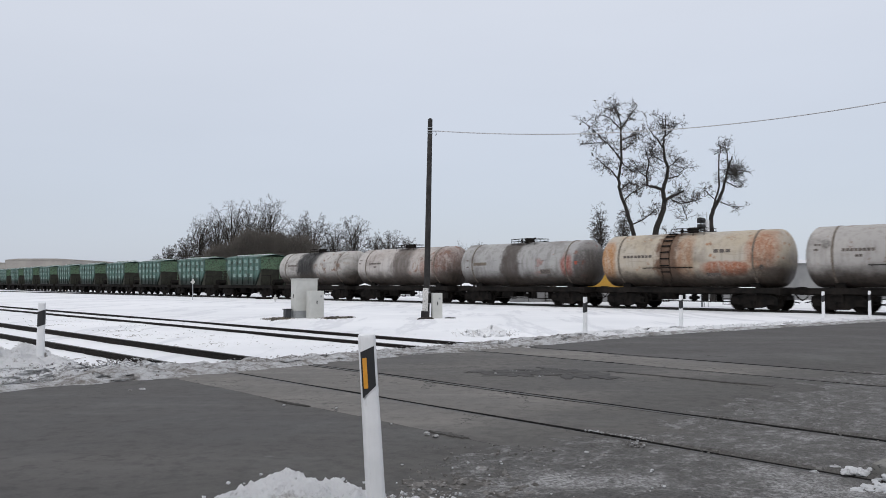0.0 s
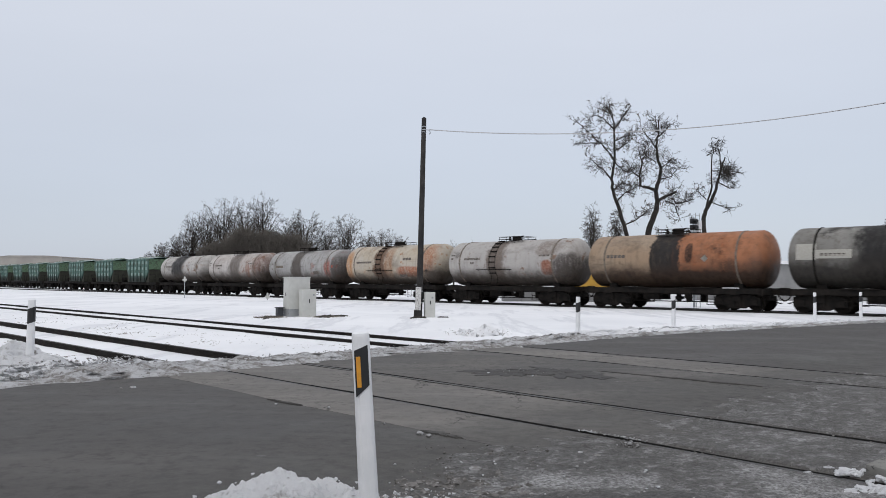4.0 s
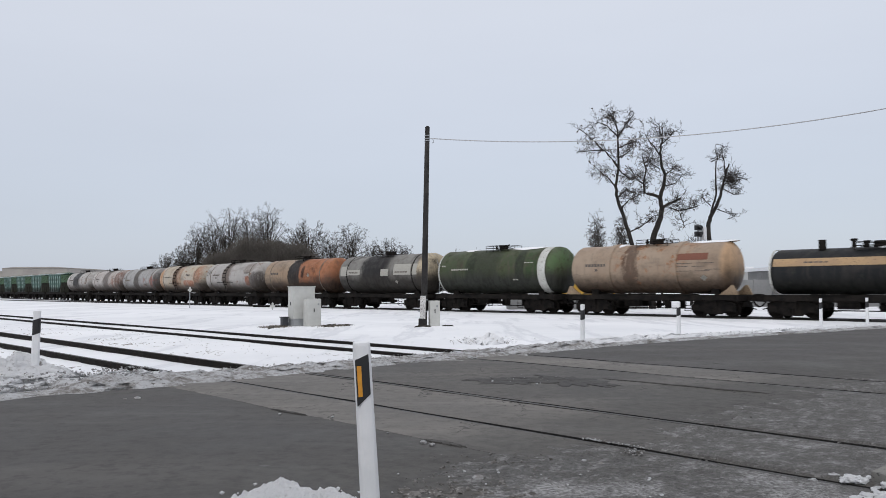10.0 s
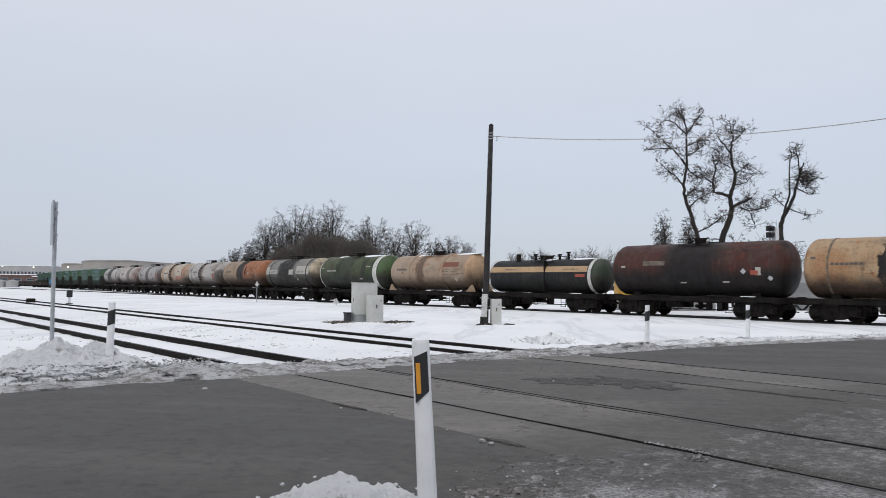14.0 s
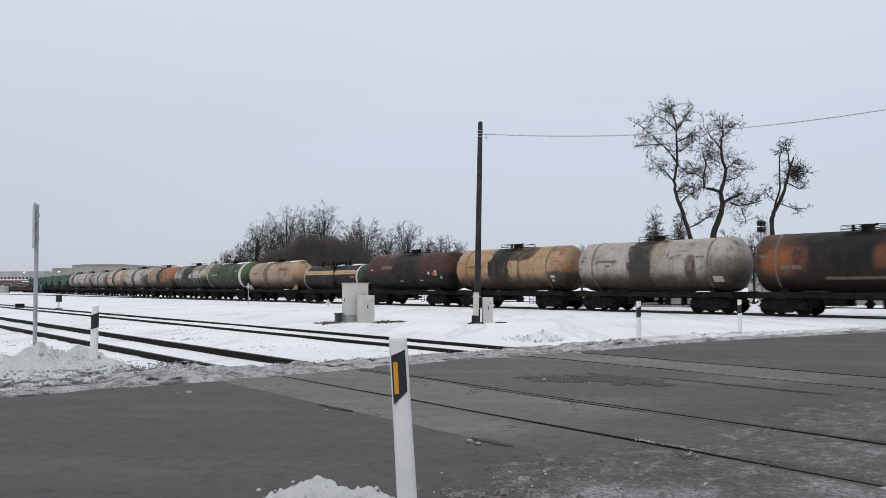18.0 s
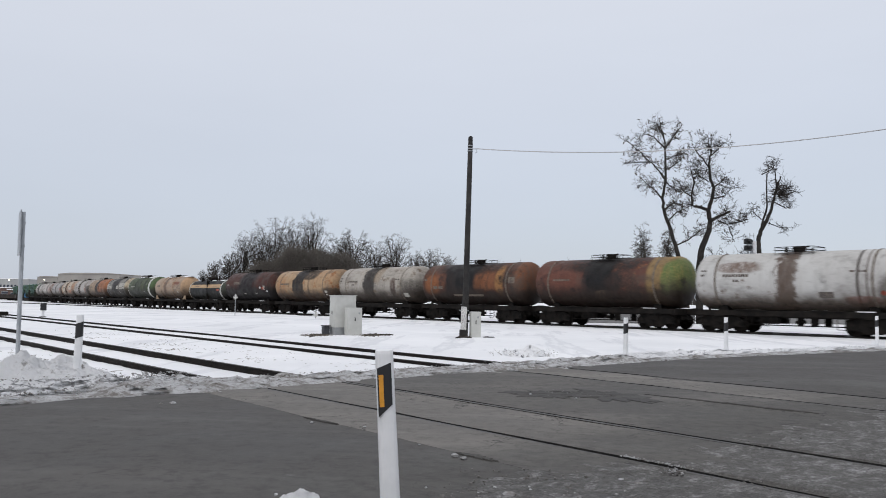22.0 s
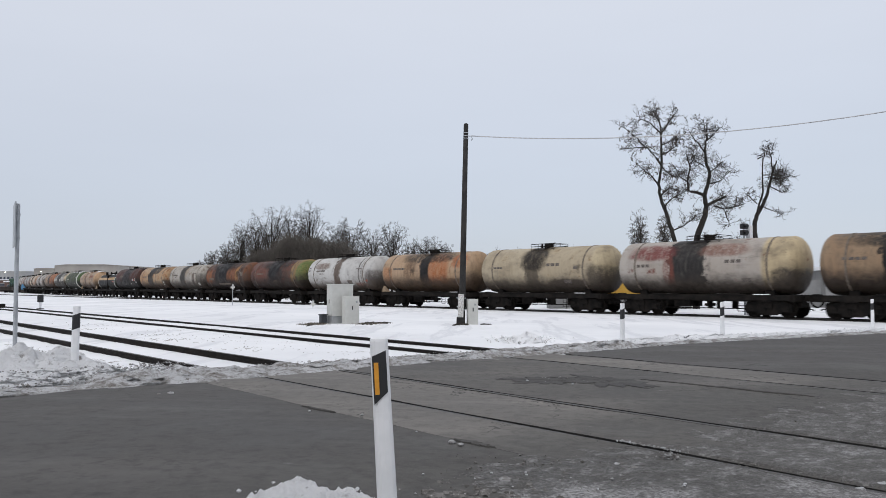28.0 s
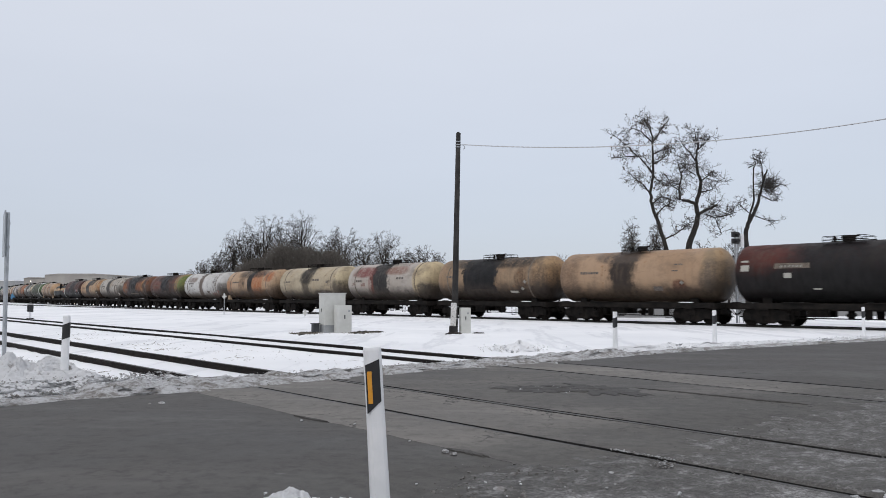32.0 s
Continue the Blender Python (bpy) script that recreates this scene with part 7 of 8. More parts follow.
# ---- trees ----
class TwigMesh:
    """Collects thin tapering tubes into one mesh."""

    def __init__(self, least=0.012, bend=0.22):
        self.v, self.f, self.least, self.bend, self.fine = [], [], least, bend, False

    def tube(self, pts, r0, r1, seg=3):
        base = len(self.v)
        n = len(pts)
        for i, p in enumerate(pts):
            d = (pts[min(i + 1, n - 1)] - pts[max(i - 1, 0)]).normalized()
            x = d.orthogonal().normalized()
            y = d.cross(x)
            r = r0 + (r1 - r0) * i / (n - 1)
            for k in range(seg):
                a = 2 * math.pi * k / seg
                self.v.append(p + (x * math.cos(a) + y * math.sin(a)) * r)
        for i in range(n - 1):
            for k in range(seg):
                a, b = base + i * seg + k, base + i * seg + (k + 1) % seg
                self.f.append((a, b, b + seg, a + seg))

    def leaf(self, p, size, rnd):
        b = len(self.v)
        d = Vector((rnd.uniform(-1, 1), rnd.uniform(-1, 1), rnd.uniform(-1.2, 0.2))).normalized() * size
        e = d.orthogonal().normalized() * size * 0.45
        self.v += [p, p + d * 0.5 + e, p + d, p + d * 0.5 - e]
        self.f.append((b, b + 1, b + 2, b + 3))

    def make(self, name, material, parent, label=""):
        me = bpy.data.meshes.new(name)
        me.from_pydata([tuple(x) for x in self.v], [], self.f)
        me.materials.append(material)
        return shared(name, me, parent, None, label)


def twig(tm, p, d, length, r, depth, rnd, ends, up=0.25, spread=0.8, kids=4):
    """A crooked branch and, from it, its own branches."""
    pts, q, dirn = [p], p, d.normalized()
    n = 2 if depth <= 0 and tm.fine else 4
    for _ in range(n):
        dirn = (dirn + Vector((rnd.gauss(0, tm.bend), rnd.gauss(0, tm.bend), rnd.gauss(0, tm.bend * 0.8) + up * 0.22))).normalized()
        q = q + dirn * length / n
        pts.append(q)
    tm.tube(pts, r, max(r * 0.5, tm.least * 0.7), 5 if r > 0.06 else 3)
    ends.append(q)
    if depth <= 0:
        return
    for k in range(kids):
        f = 0.25 + 0.75 * (k + rnd.random() * 0.7) / kids
        i = min(n - 1, int(f * n))
        base = pts[i].lerp(pts[i + 1], f * n - i)
        axis = (pts[i + 1] - pts[i]).normalized()
        side = Vector((rnd.gauss(0, 1), rnd.gauss(0, 1), rnd.gauss(0, 0.7)))
        side = (side - axis * side.dot(axis)).normalized()
        nd_ = (axis * (1 - spread * 0.5) + side * spread * rnd.uniform(0.6, 1.1)).normalized()
        twig(tm, base, nd_, length * rnd.uniform(0.42, 0.66), max(r * 0.6, tm.least), depth - 1, rnd, ends, up, spread, kids)


def limbed_tree(label, origin, limbs, twigs, seed, leaves=0, broom=None, twig_len=1.5, droop=0.1, depth=3):
    """limbs: (radius at foot, radius at tip, points (x, z) from the foot), given a little depth at random."""
    rnd = random.Random(seed)
    th = thing("tree", Matrix.Translation(origin), label, "tree", "bare trees behind the train")
    trunk, fine, ends = TwigMesh(), TwigMesh(0.0095, 0.3), []
    for li, (r0, r1, pts) in enumerate(limbs):
        line, y = [], 0.0
        slope = rnd.uniform(-0.35, 0.35) if li else 0.0
        x0, z0 = pts[0]
        for i, (x, z) in enumerate(pts):
            y = slope * math.hypot(x - x0, z - z0) + (rnd.gauss(0, 0.05) if i else 0)
            line.append(Vector((x, y, z)))
        soft = []
        for a, b in zip(line, line[1:]):
            for k in range(3):
                j = Vector((rnd.gauss(0, 0.035), rnd.gauss(0, 0.035), 0)) if k else Vector((0, 0, 0))
                soft.append(a.lerp(b, k / 3) + j)
        soft.append(line[-1])
        trunk.tube(soft, r0 * 0.82, r1 * 0.75, 8)
        n = len(soft)
        count = int(twigs * (0.4 if li == 0 else 1.0))
        for k in range(count):
            f = rnd.uniform(0.45 if li == 0 else 0.2, 1.0)
            i = min(n - 2, int(f * (n - 1)))
            p = soft[i].lerp(soft[i + 1], f * (n - 1) - i)
            d = Vector((rnd.gauss(0, 1), rnd.gauss(0, 0.9), rnd.gauss(0.15, 0.6)))
            twig(fine, p, d, rnd.uniform(0.5, 1.25) * twig_len, 0.022, depth - 1, rnd, ends, droop, 0.85, 4)
    if broom:
        c, rad, cnt = broom
        for _ in range(cnt):
            o = Vector((rnd.gauss(0, 0.25), rnd.gauss(0, 0.3), rnd.gauss(0, 0.3)))
            d = Vector((rnd.gauss(0, 1), rnd.gauss(0, 1), rnd.gauss(0.2, 1)))
            twig(fine, Vector((c[0], 0, c[1])) + o, d, rnd.uniform(0.5, 1.0) * rad, 0.02, 1, rnd, ends, 0.0, 0.8, 3)
    trunk.make("trunk", M_BARK, th, "dark crooked trunk and limbs")
    fine.make("crown", M_TWIG, th, "fine bare twigs")["kind"] = "stuff"
    if leaves:
        lf = TwigMesh()
        for _ in range(leaves):
            lf.leaf(rnd.choice(ends) + Vector((rnd.gauss(0, 0.06), rnd.gauss(0, 0.06), 0)), rnd.uniform(0.12, 0.26), rnd)
        lf.make("withered_leaves", M_LEAF, th, "a few withered leaves")["kind"] = "stuff"
    return th


TZ = GROUND_Z - 0.05
limbed_tree("tall bare tree with sparse withered leaves and crooked limbs", (15.61, 62, TZ), [
    (0.25, 0.05, [(0.75, 0), (0.4, 2.6), (0.0, 5.07), (-0.35, 6.31), (-0.74, 7.69), (-1.18, 8.99), (-1.35, 10.01), (-1.05, 11.4), (-1.07, 13.26), (-1.1, 14.19), (-1.22, 15.35), (-1.44, 16.24)]),
    (0.11, 0.03, [(-1.09, 11.54), (-1.73, 12.33), (-2.27, 12.89), (-3.11, 12.89), (-4.49, 12.71)]),
    (0.08, 0.03, [(-2.27, 12.89), (-2.86, 13.73), (-3.55, 14.29), (-4.23, 15.04)]),
    (0.09, 0.03, [(-1.35, 10.01), (-1.85, 10.7), (-2.3, 11.03), (-3.12, 11.77)]),
    (0.08, 0.03, [(-1.1, 14.09), (-1.92, 15.03), (-2.8, 15.36)]),
    (0.08, 0.03, [(-1.1, 14.09), (-0.53, 14.89), (-0.06, 15.58), (0.27, 16.05)]),
    (0.07, 0.03, [(-1.07, 13.16), (-0.33, 13.49), (0.42, 13.62)]),
    (0.07, 0.03, [(-1.05, 11.4), (-0.46, 10.84), (0.09, 10.56), (0.47, 11.39)]),
    (0.07, 0.03, [(-1.22, 9.08), (-0.57, 9.63), (0.16, 9.45)]),
    (0.07, 0.03, [(-0.87, 8.15), (-0.17, 8.98), (0.52, 8.75)]),
    (0.07, 0.03, [(-0.3, 6.22), (0.62, 6.67), (1.32, 7.32), (1.88, 7.64)]),
    (0.06, 0.03, [(-1.08, 12.32), (-0.43, 12.7), (0.13, 13.16)]),
    (0.06, 0.03, [(-1.14, 14.89), (-1.68, 15.82), (-1.86, 16.15)])], 15, 3, 360, twig_len=0.9)
limbed_tree("bare crooked tree with a sawn limb", (17.21, 62, TZ), [
    (0.36, 0.06, [(-0.1, 0), (-0.1, 2.6), (0.0, 5.11), (0.25, 6.3), (0.73, 7.45), (0.84, 8.24), (0.67, 9.07), (0.91, 9.76), (1.12, 10.92), (0.81, 11.85), (0.74, 12.78), (0.98, 13.71), (0.96, 14.88)]),
    (0.17, 0.05, [(0.67, 9.07), (0.07, 9.3), (-0.62, 9.4), (-0.69, 10.23), (-0.49, 11.39), (-0.8, 12.32)]),
    (0.17, 0.11, [(0.84, 8.24), (1.44, 8.6), (2.28, 8.97)]),
    (0.08, 0.03, [(1.44, 8.23), (2.21, 8.0), (2.57, 7.22), (2.92, 6.66)]),
    (0.06, 0.03, [(2.26, 8.0), (3.05, 8.14), (3.74, 8.37)]),
    (0.08, 0.03, [(0.87, 12.31), (0.37, 13.15), (-0.08, 13.81), (-0.53, 14.41)]),
    (0.07, 0.03, [(0.93, 13.48), (1.55, 14.08), (1.88, 14.55)]),
    (0.06, 0.03, [(0.93, 13.48), (0.76, 14.41), (0.64, 15.11)]),
    (0.07, 0.03, [(1.01, 9.99), (1.93, 10.22), (2.41, 10.92)]),
    (0.07, 0.03, [(1.07, 10.92), (1.73, 11.38), (2.2, 11.85)]),
    (0.07, 0.03, [(-0.69, 10.23), (-1.29, 10.56), (-1.74, 11.39)]),
    (0.06, 0.03, [(-0.49, 11.39), (-0.02, 12.08), (-0.1, 12.78)]),
    (0.06, 0.03, [(0.71, 11.39), (0.12, 11.85), (-0.2, 12.32)])], 16, 9, 60, twig_len=0.95)
limbed_tree("forked bare tree with a dense broom of twigs", (21.76, 62, TZ), [
    (0.30, 0.07, [(0.05, 0), (0.05, 2.6), (0.0, 5.09), (-0.01, 6.75), (0.14, 7.44), (0.71, 8.36), (1.1, 9.28), (1.31, 10.21), (1.56, 11.14), (1.81, 11.83)]),
    (0.12, 0.03, [(-0.01, 6.98), (0.25, 8.36), (0.46, 9.29), (0.3, 10.44), (0.23, 11.6), (0.33, 12.07), (0.07, 12.77)]),
    (0.06, 0.025, [(0.33, 11.98), (0.99, 12.3), (1.04, 12.86)]),
    (0.07, 0.025, [(1.46, 10.9), (1.4, 12.07), (1.14, 13.0), (1.33, 13.32)]),
    (0.05, 0.02, [(0.71, 8.13), (1.71, 7.76), (2.63, 7.75)]),
    (0.06, 0.03, [(1.3, 9.75), (2.21, 9.28), (2.77, 9.6)]),
    (0.06, 0.03, [(1.41, 10.44), (2.14, 10.21), (2.8, 10.67)]),
    (0.05, 0.03, [(0.25, 8.36), (-0.19, 8.96), (-0.23, 9.29)])], 8, 14, 0, ((1.95, 10.6), 1.15, 120), twig_len=0.7)


def spreading_tree(label, x, y, h, seed, width=0.5, depth=4, kids=4, group="bare trees behind the train", spread=0.75, round_crown=False):
    """A bare tree that forks low into many spreading branches."""
    rnd = random.Random(seed)
    th = thing("tree", pose(x, y, TZ), label, "tree", group)
    trunk, fine, ends = TwigMesh(), TwigMesh(0.015 if y > 100 else 0.013, 0.14), []
    fork = h * rnd.uniform(0.18, 0.28)
    trunk.tube([Vector((0, 0, 0)), Vector((rnd.gauss(0, 0.1), 0, fork * 0.5)), Vector((rnd.gauss(0, 0.2), 0, fork))], h * 0.022, h * 0.015, 8)
    n = rnd.randint(6, 8) if round_crown else rnd.randint(5, 7)
    for k in range(n):
        a = 2 * math.pi * (k + rnd.random()) / n
        lift = rnd.uniform(0.5, 1.3) if round_crown else rnd.uniform(0.7, 1.1)
        d = Vector((math.cos(a) * width, math.sin(a) * width, lift))
        reach = h * (rnd.uniform(0.36, 0.44) if round_crown else rnd.uniform(0.42, 0.55))
        twig(fine, Vector((0, 0, fork * rnd.uniform(0.75, 1.0))), d, reach, h * 0.0085, depth, rnd, ends, 0.22 if round_crown else 0.35, spread, kids)
    trunk.make("trunk", M_BARK, th, "dark trunk")
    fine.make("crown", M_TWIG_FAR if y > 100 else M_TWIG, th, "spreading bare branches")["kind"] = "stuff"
    return th


def crowned_tree(label, x, y, h, width, seed, low=0.26, mains=38, group="bare trees of the thicket"):
    """A bare tree whose branches fill a rounded crown."""
    rnd = random.Random(seed)
    th = thing("tree", pose(x, y, TZ), label, "tree", group)
    trunk, fine = TwigMesh(), TwigMesh(0.0125, 0.3)
    fine.fine = True
    lean = rnd.gauss(0, 0.03)
    axis = [Vector((lean * h * f + rnd.gauss(0, 0.10) * (f > 0), rnd.gauss(0, 0.1), h * 0.8 * f)) for f in (0, 0.2, 0.4, 0.6, 0.8, 1.0)]
    trunk.tube(axis, h * 0.019, h * 0.003, 8)
    ends = []
    for k in range(mains):
        a = 2.39996 * k + rnd.gauss(0, 0.3)
        f = (k + 0.5) / mains
        zt = h * (low + (0.97 - low) * f ** 0.75)
        rad = width * math.sqrt(max(0.05, 1 - ((f - 0.38) / 0.70) ** 2)) * rnd.uniform(0.7, 1.05)
        tip = Vector((lean * zt + rad * math.cos(a), rad * math.sin(a), zt))
        g = max(0.18, min(0.92, (zt / (0.8 * h)) * rnd.uniform(0.35, 0.62)))
        i = min(4, int(g * 5))
        foot = axis[i].lerp(axis[i + 1], g * 5 - i)
        mid = Vector((foot.x * 0.62 + tip.x * 0.38, foot.y * 0.62 + tip.y * 0.38, foot.z * 0.32 + tip.z * 0.68))
        pts, n = [], 8
        for j in range(n + 1):
            u = j / n
            p = foot * (1 - u) ** 2 + mid * 2 * u * (1 - u) + tip * u * u
            pts.append(p + Vector((rnd.gauss(0, 0.14), rnd.gauss(0, 0.14), rnd.gauss(0, 0.10))) * (0 < j))
        length = (tip - foot).length
        trunk.tube(pts, 0.009 * length + 0.02, 0.015, 4)
        for j in range(12):
            u = 0.2 + 0.8 * (j + rnd.random()) / 12
            i = min(n - 1, int(u * n))
            p = pts[i].lerp(pts[i + 1], u * n - i)
            ax = (pts[i + 1] - pts[i]).normalized()
            out = p - Vector((lean * p.z, 0, 0.52 * h))
            d = (ax * 0.35 + out.normalized() * 0.55 + Vector((rnd.gauss(0, 0.75), rnd.gauss(0, 0.75), rnd.gauss(0.0, 0.65)))).normalized()
            twig(fine, p, d, rnd.uniform(0.065, 0.115) * h * (1.1 - 0.4 * u), 0.017, 2, rnd, ends, 0.0, 0.95, 3)
    trunk.make("trunk", M_BARK, th, "dark trunk")
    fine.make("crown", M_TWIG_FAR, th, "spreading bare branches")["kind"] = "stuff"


for k, (x, y, h, w) in enumerate(((-47.0, 128, 6.4, 1.9), (-44.3, 125, 7.8, 1.9), (-42.4, 125, 9.4, 1.8), (-40.2, 125, 12.6, 2.0), (-37.4, 126, 12.6, 2.4), (-34.7, 125, 15.3, 4.2), (-31.6, 127, 14.6, 3.0),
                                  (-28.2, 125, 15.7, 2.8), (-24.0, 126, 12.3, 2.8), (-21.7, 125, 13.3, 3.6), (-18.0, 126, 11.4, 2.4), (-14.6, 125, 12.7, 2.9), (-11.1, 128, 9.7, 1.6),
                                  (-8.3, 125, 10.2, 2.4), (-6.2, 127, 9.2, 1.9))):
    crowned_tree("bare spreading tree in a thicket beyond the railway", x, y, h, w * 1.08, 300 + k)
crowned_tree("narrow upright bare tree behind the railway", 15.58, 75, 9.3, 0.62, 401, 0.16, 24, "bare trees behind the train")
crowned_tree("narrow upright bare tree behind the railway", 17.75, 75, 9.0, 0.66, 402, 0.16, 24, "bare trees behind the train")
crowned_tree("small bare tree behind the railway", 21.9, 75, 7.4, 1.2, 403, 0.35, 12, "bare trees behind the train")
crowned_tree("small bare tree behind the railway", 24.5, 75, 7.0, 1.3, 404, 0.35, 12, "bare trees behind the train")
rt = random.Random(21)
for x, y, h, w in ((41.0, 70, 6.6, 0.4), (3.6, 160, 10.4, 0.4), (6.5, 162, 10.0, 0.4), (13.5, 160, 9.8, 0.3),
                   (17.5, 158, 10.2, 0.35), (21, 160, 9.6, 0.3), (26, 158, 9.2, 0.4), (27, 80, 7.5, 0.35)):
    spreading_tree("small bare tree beyond the railway", x, y, h, rt.randint(1, 9999), w, 3, 5, spread=0.42 if w < 0.25 else 0.7)


def thicket():
    """Dense brown brushwood under the trees: thousands of thin rods."""
    rnd = random.Random(77)
    tm = TwigMesh()
    for i in range(27000):
        x = rnd.uniform(-38.5, -15.5)
        f = (x + 38.5) / 23
        top = 9.6 * (math.sin(math.pi * min(1, max(0, f * 0.92 + 0.05))) ** 0.6) * (0.92 + 0.12 * noise.noise(Vector((x * 0.35, 0, 5))))
        y = 116 + rnd.uniform(0, 4.5)
        z = top * rnd.random() ** 0.75
        d = Vector((rnd.gauss(0, 0.6), rnd.gauss(0, 0.3), rnd.uniform(0.3, 1.0))).normalized() * rnd.uniform(0.8, 1.9)
        p = Vector((x, y, z - 0.4))
        tm.tube([p, p + d * 0.5 + Vector((rnd.gauss(0, 0.12), 0, 0)), p + d], 0.032, 0.014, 3)
    me = bpy.data.meshes.new("thicket")
    me.from_pydata([tuple(v) for v in tm.v], [], tm.f)
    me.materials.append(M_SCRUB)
    tagged(new("thicket", me), "dense brown brushwood under the bare trees", "brushwood", kind="stuff")


thicket()


def far_woods():
    """A thin dark line of woods on the horizon."""
    rnd = random.Random(5)
    tm = TwigMesh()
    for i in range(5200):
        a = rnd.uniform(-0.98, 0.75)
        dist = rnd.uniform(560, 640)
        h = 5.5 + 2.2 * noise.noise(Vector((a * 14, 1, 0))) + rnd.uniform(-1, 1)
        p = Vector((dist * math.sin(a), dist * math.cos(a), -0.3))
        q = p + Vector((rnd.gauss(0, 1.0), 0, h))
        tm.tube([p, p.lerp(q, 0.5) + Vector((rnd.gauss(0, 0.5), 0, 0)), q], 0.5, 0.12, 3)
    me = bpy.data.meshes.new("far_woods")
    me.from_pydata([tuple(v) for v in tm.v], [], tm.f)
    me.materials.append(M_TWIG)
    tagged(new("far_woods", me), "distant strip of bare woodland on the horizon", "woods", kind="stuff")


far_woods()

# ---- dry stalks in the snow ----
def stalks(name, cx, cy, z, w, n, h, label, seed):
    rnd = random.Random(seed)
    tm = TwigMesh()
    for _ in range(n):
        p = Vector((cx + rnd.gauss(0, w), cy + rnd.gauss(0, 0.35), z))
        q = p + Vector((rnd.gauss(0, 0.12), rnd.gauss(0, 0.08), rnd.uniform(0.4, 1) * h))
        tm.tube([p, p.lerp(q, 0.6) + Vector((rnd.gauss(0, 0.03), 0, 0)), q], 0.006, 0.003, 3)
    me = bpy.data.meshes.new(name)
    me.from_pydata([tuple(v) for v in tm.v], [], tm.f)
    me.materials.append(M_DRYGRASS)
    return tagged(new(name, me), label, "dry grass", kind="stuff")


M_DRYGRASS = plain("dry_grass", (0.24, 0.21, 0.17), 0.9)
v = P(15.2, 17.8)
stalks("dry_stalks", v.x, v.y, GROUND_Z, 0.5, 70, 0.17, "dry stalks poking out of a small snow heap", 3)
stalks("dry_stalks", -6.9, 32.2, GROUND_Z + 0.06, 0.3, 200, 0.10, "trampled dry grass before the cabinets", 4)
stalks("dry_stalks", -4.6, 32.6, GROUND_Z + 0.06, 0.35, 200, 0.10, "trampled dry grass beside the cabinets", 5)
rg = random.Random(8)
for k in range(9):
    v = Q(13 + k * 2.6, 10.9 + rg.uniform(-0.7, 0.9))
    stalks("dry_stalks", v.x, v.y, GROUND_Z - 0.02, 0.6, 36, 0.045, "low dry grass showing through the snow between the sidings", 20 + k)
for k in range(6):
    v = Q(16 + k * 1.7, 5.4 + rg.uniform(-0.3, 0.3))
    stalks("dry_stalks", v.x, v.y, GROUND_Z - 0.02, 0.45, 36, 0.04, "low dry grass showing through the snow beside the siding", 40 + k)


# ---- buildings and yard in the distance ----
M_HANGAR = worn("faded_cladding", (0.30, 0.28, 0.26), (0.36, 0.34, 0.31), 0.8, 0, 0.15)
M_PALEWALL = worn("pale_render", (0.33, 0.33, 0.33), (0.40, 0.40, 0.39), 0.8, 0, 0.2)
M_GLASS = plain("dark_glazing", (0.05, 0.06, 0.08), 0.2)
M_ROOFSNOW = snow_material("roof_snow")
M_GREYWALL = worn("grey_panel_wall", (0.22, 0.22, 0.22), (0.28, 0.28, 0.275), 0.8, 0, 0.5, (0.15, 0.15, 0.15), 0.3)
M_YELLOW = worn("yellow_container_paint", (0.55, 0.34, 0.06), (0.50, 0.29, 0.05), 0.6, 0, 0.8, (0.25, 0.12, 0.04), 0.3)
M_BLUE = worn("blue_tarpaulin", (0.07, 0.20, 0.36), (0.11, 0.28, 0.45), 0.6, 0, 0.4)
M_YARD = worn("dark_yard_clutter", (0.035, 0.032, 0.03), (0.07, 0.06, 0.055), 0.9, 0, 0.6, (0.15, 0.12, 0.1), 0.35)
M_GLOW = plain("floodlight_glass", (1.0, 0.88, 0.66), 0.4, 0, 4.0)
M_LITWHITE = plain("lit_sign_white", (0.9, 0.93, 1.0), 0.4, 0, 1.6)
M_LITBLUE = plain("lit_sign_blue", (0.10, 0.12, 0.6), 0.4, 0, 1.5)


def building(name, x0, x1, y, depth, h, wall, label, windows=0, win=(0.5, 0.75), pitch=0.0, turn=0.0):
    cx = (x0 + x1) / 2
    th = thing(name, pose(cx, y, -0.3, 0, 0, turn), label, "building", "buildings in the distance")
    w = (x1 - x0) / 2
    bm = bmesh.new()
    box(bm, -w, w, 0, depth, 0, h)
    part("wall", bm, wall, th)
    bm = bmesh.new()
    if pitch:
        prism(bm, [(-w - 0.3, h), (w + 0.3, h), (w * 0.6, h + pitch), (-w * 0.6, h + pitch)], -0.3, depth + 0.3)
    else:
        box(bm, -w - 0.25, w + 0.25, -0.25, depth + 0.25, h, h + 0.3)
    part("roof", bm, M_ROOFSNOW if not pitch else wall, th, "snow-dusted roof")
    for k in range(windows):
        x = -w + (k + 0.5) * 2 * w / windows
        bm = bmesh.new()
        box(bm, x - 0.30 * w * 2 / windows, x + 0.30 * w * 2 / windows, -0.12, 0.05, h * win[0], h * win[1])
        wd = part("window", bm, M_CABINET_DK, th)
        bm = bmesh.new()
        box(bm, x - 0.27 * w * 2 / windows, x + 0.27 * w * 2 / windows, -0.16, -0.12, h * win[0] + 0.15, h * win[1] - 0.15)
        part("pane", bm, M_GLASS, wd)
    return th


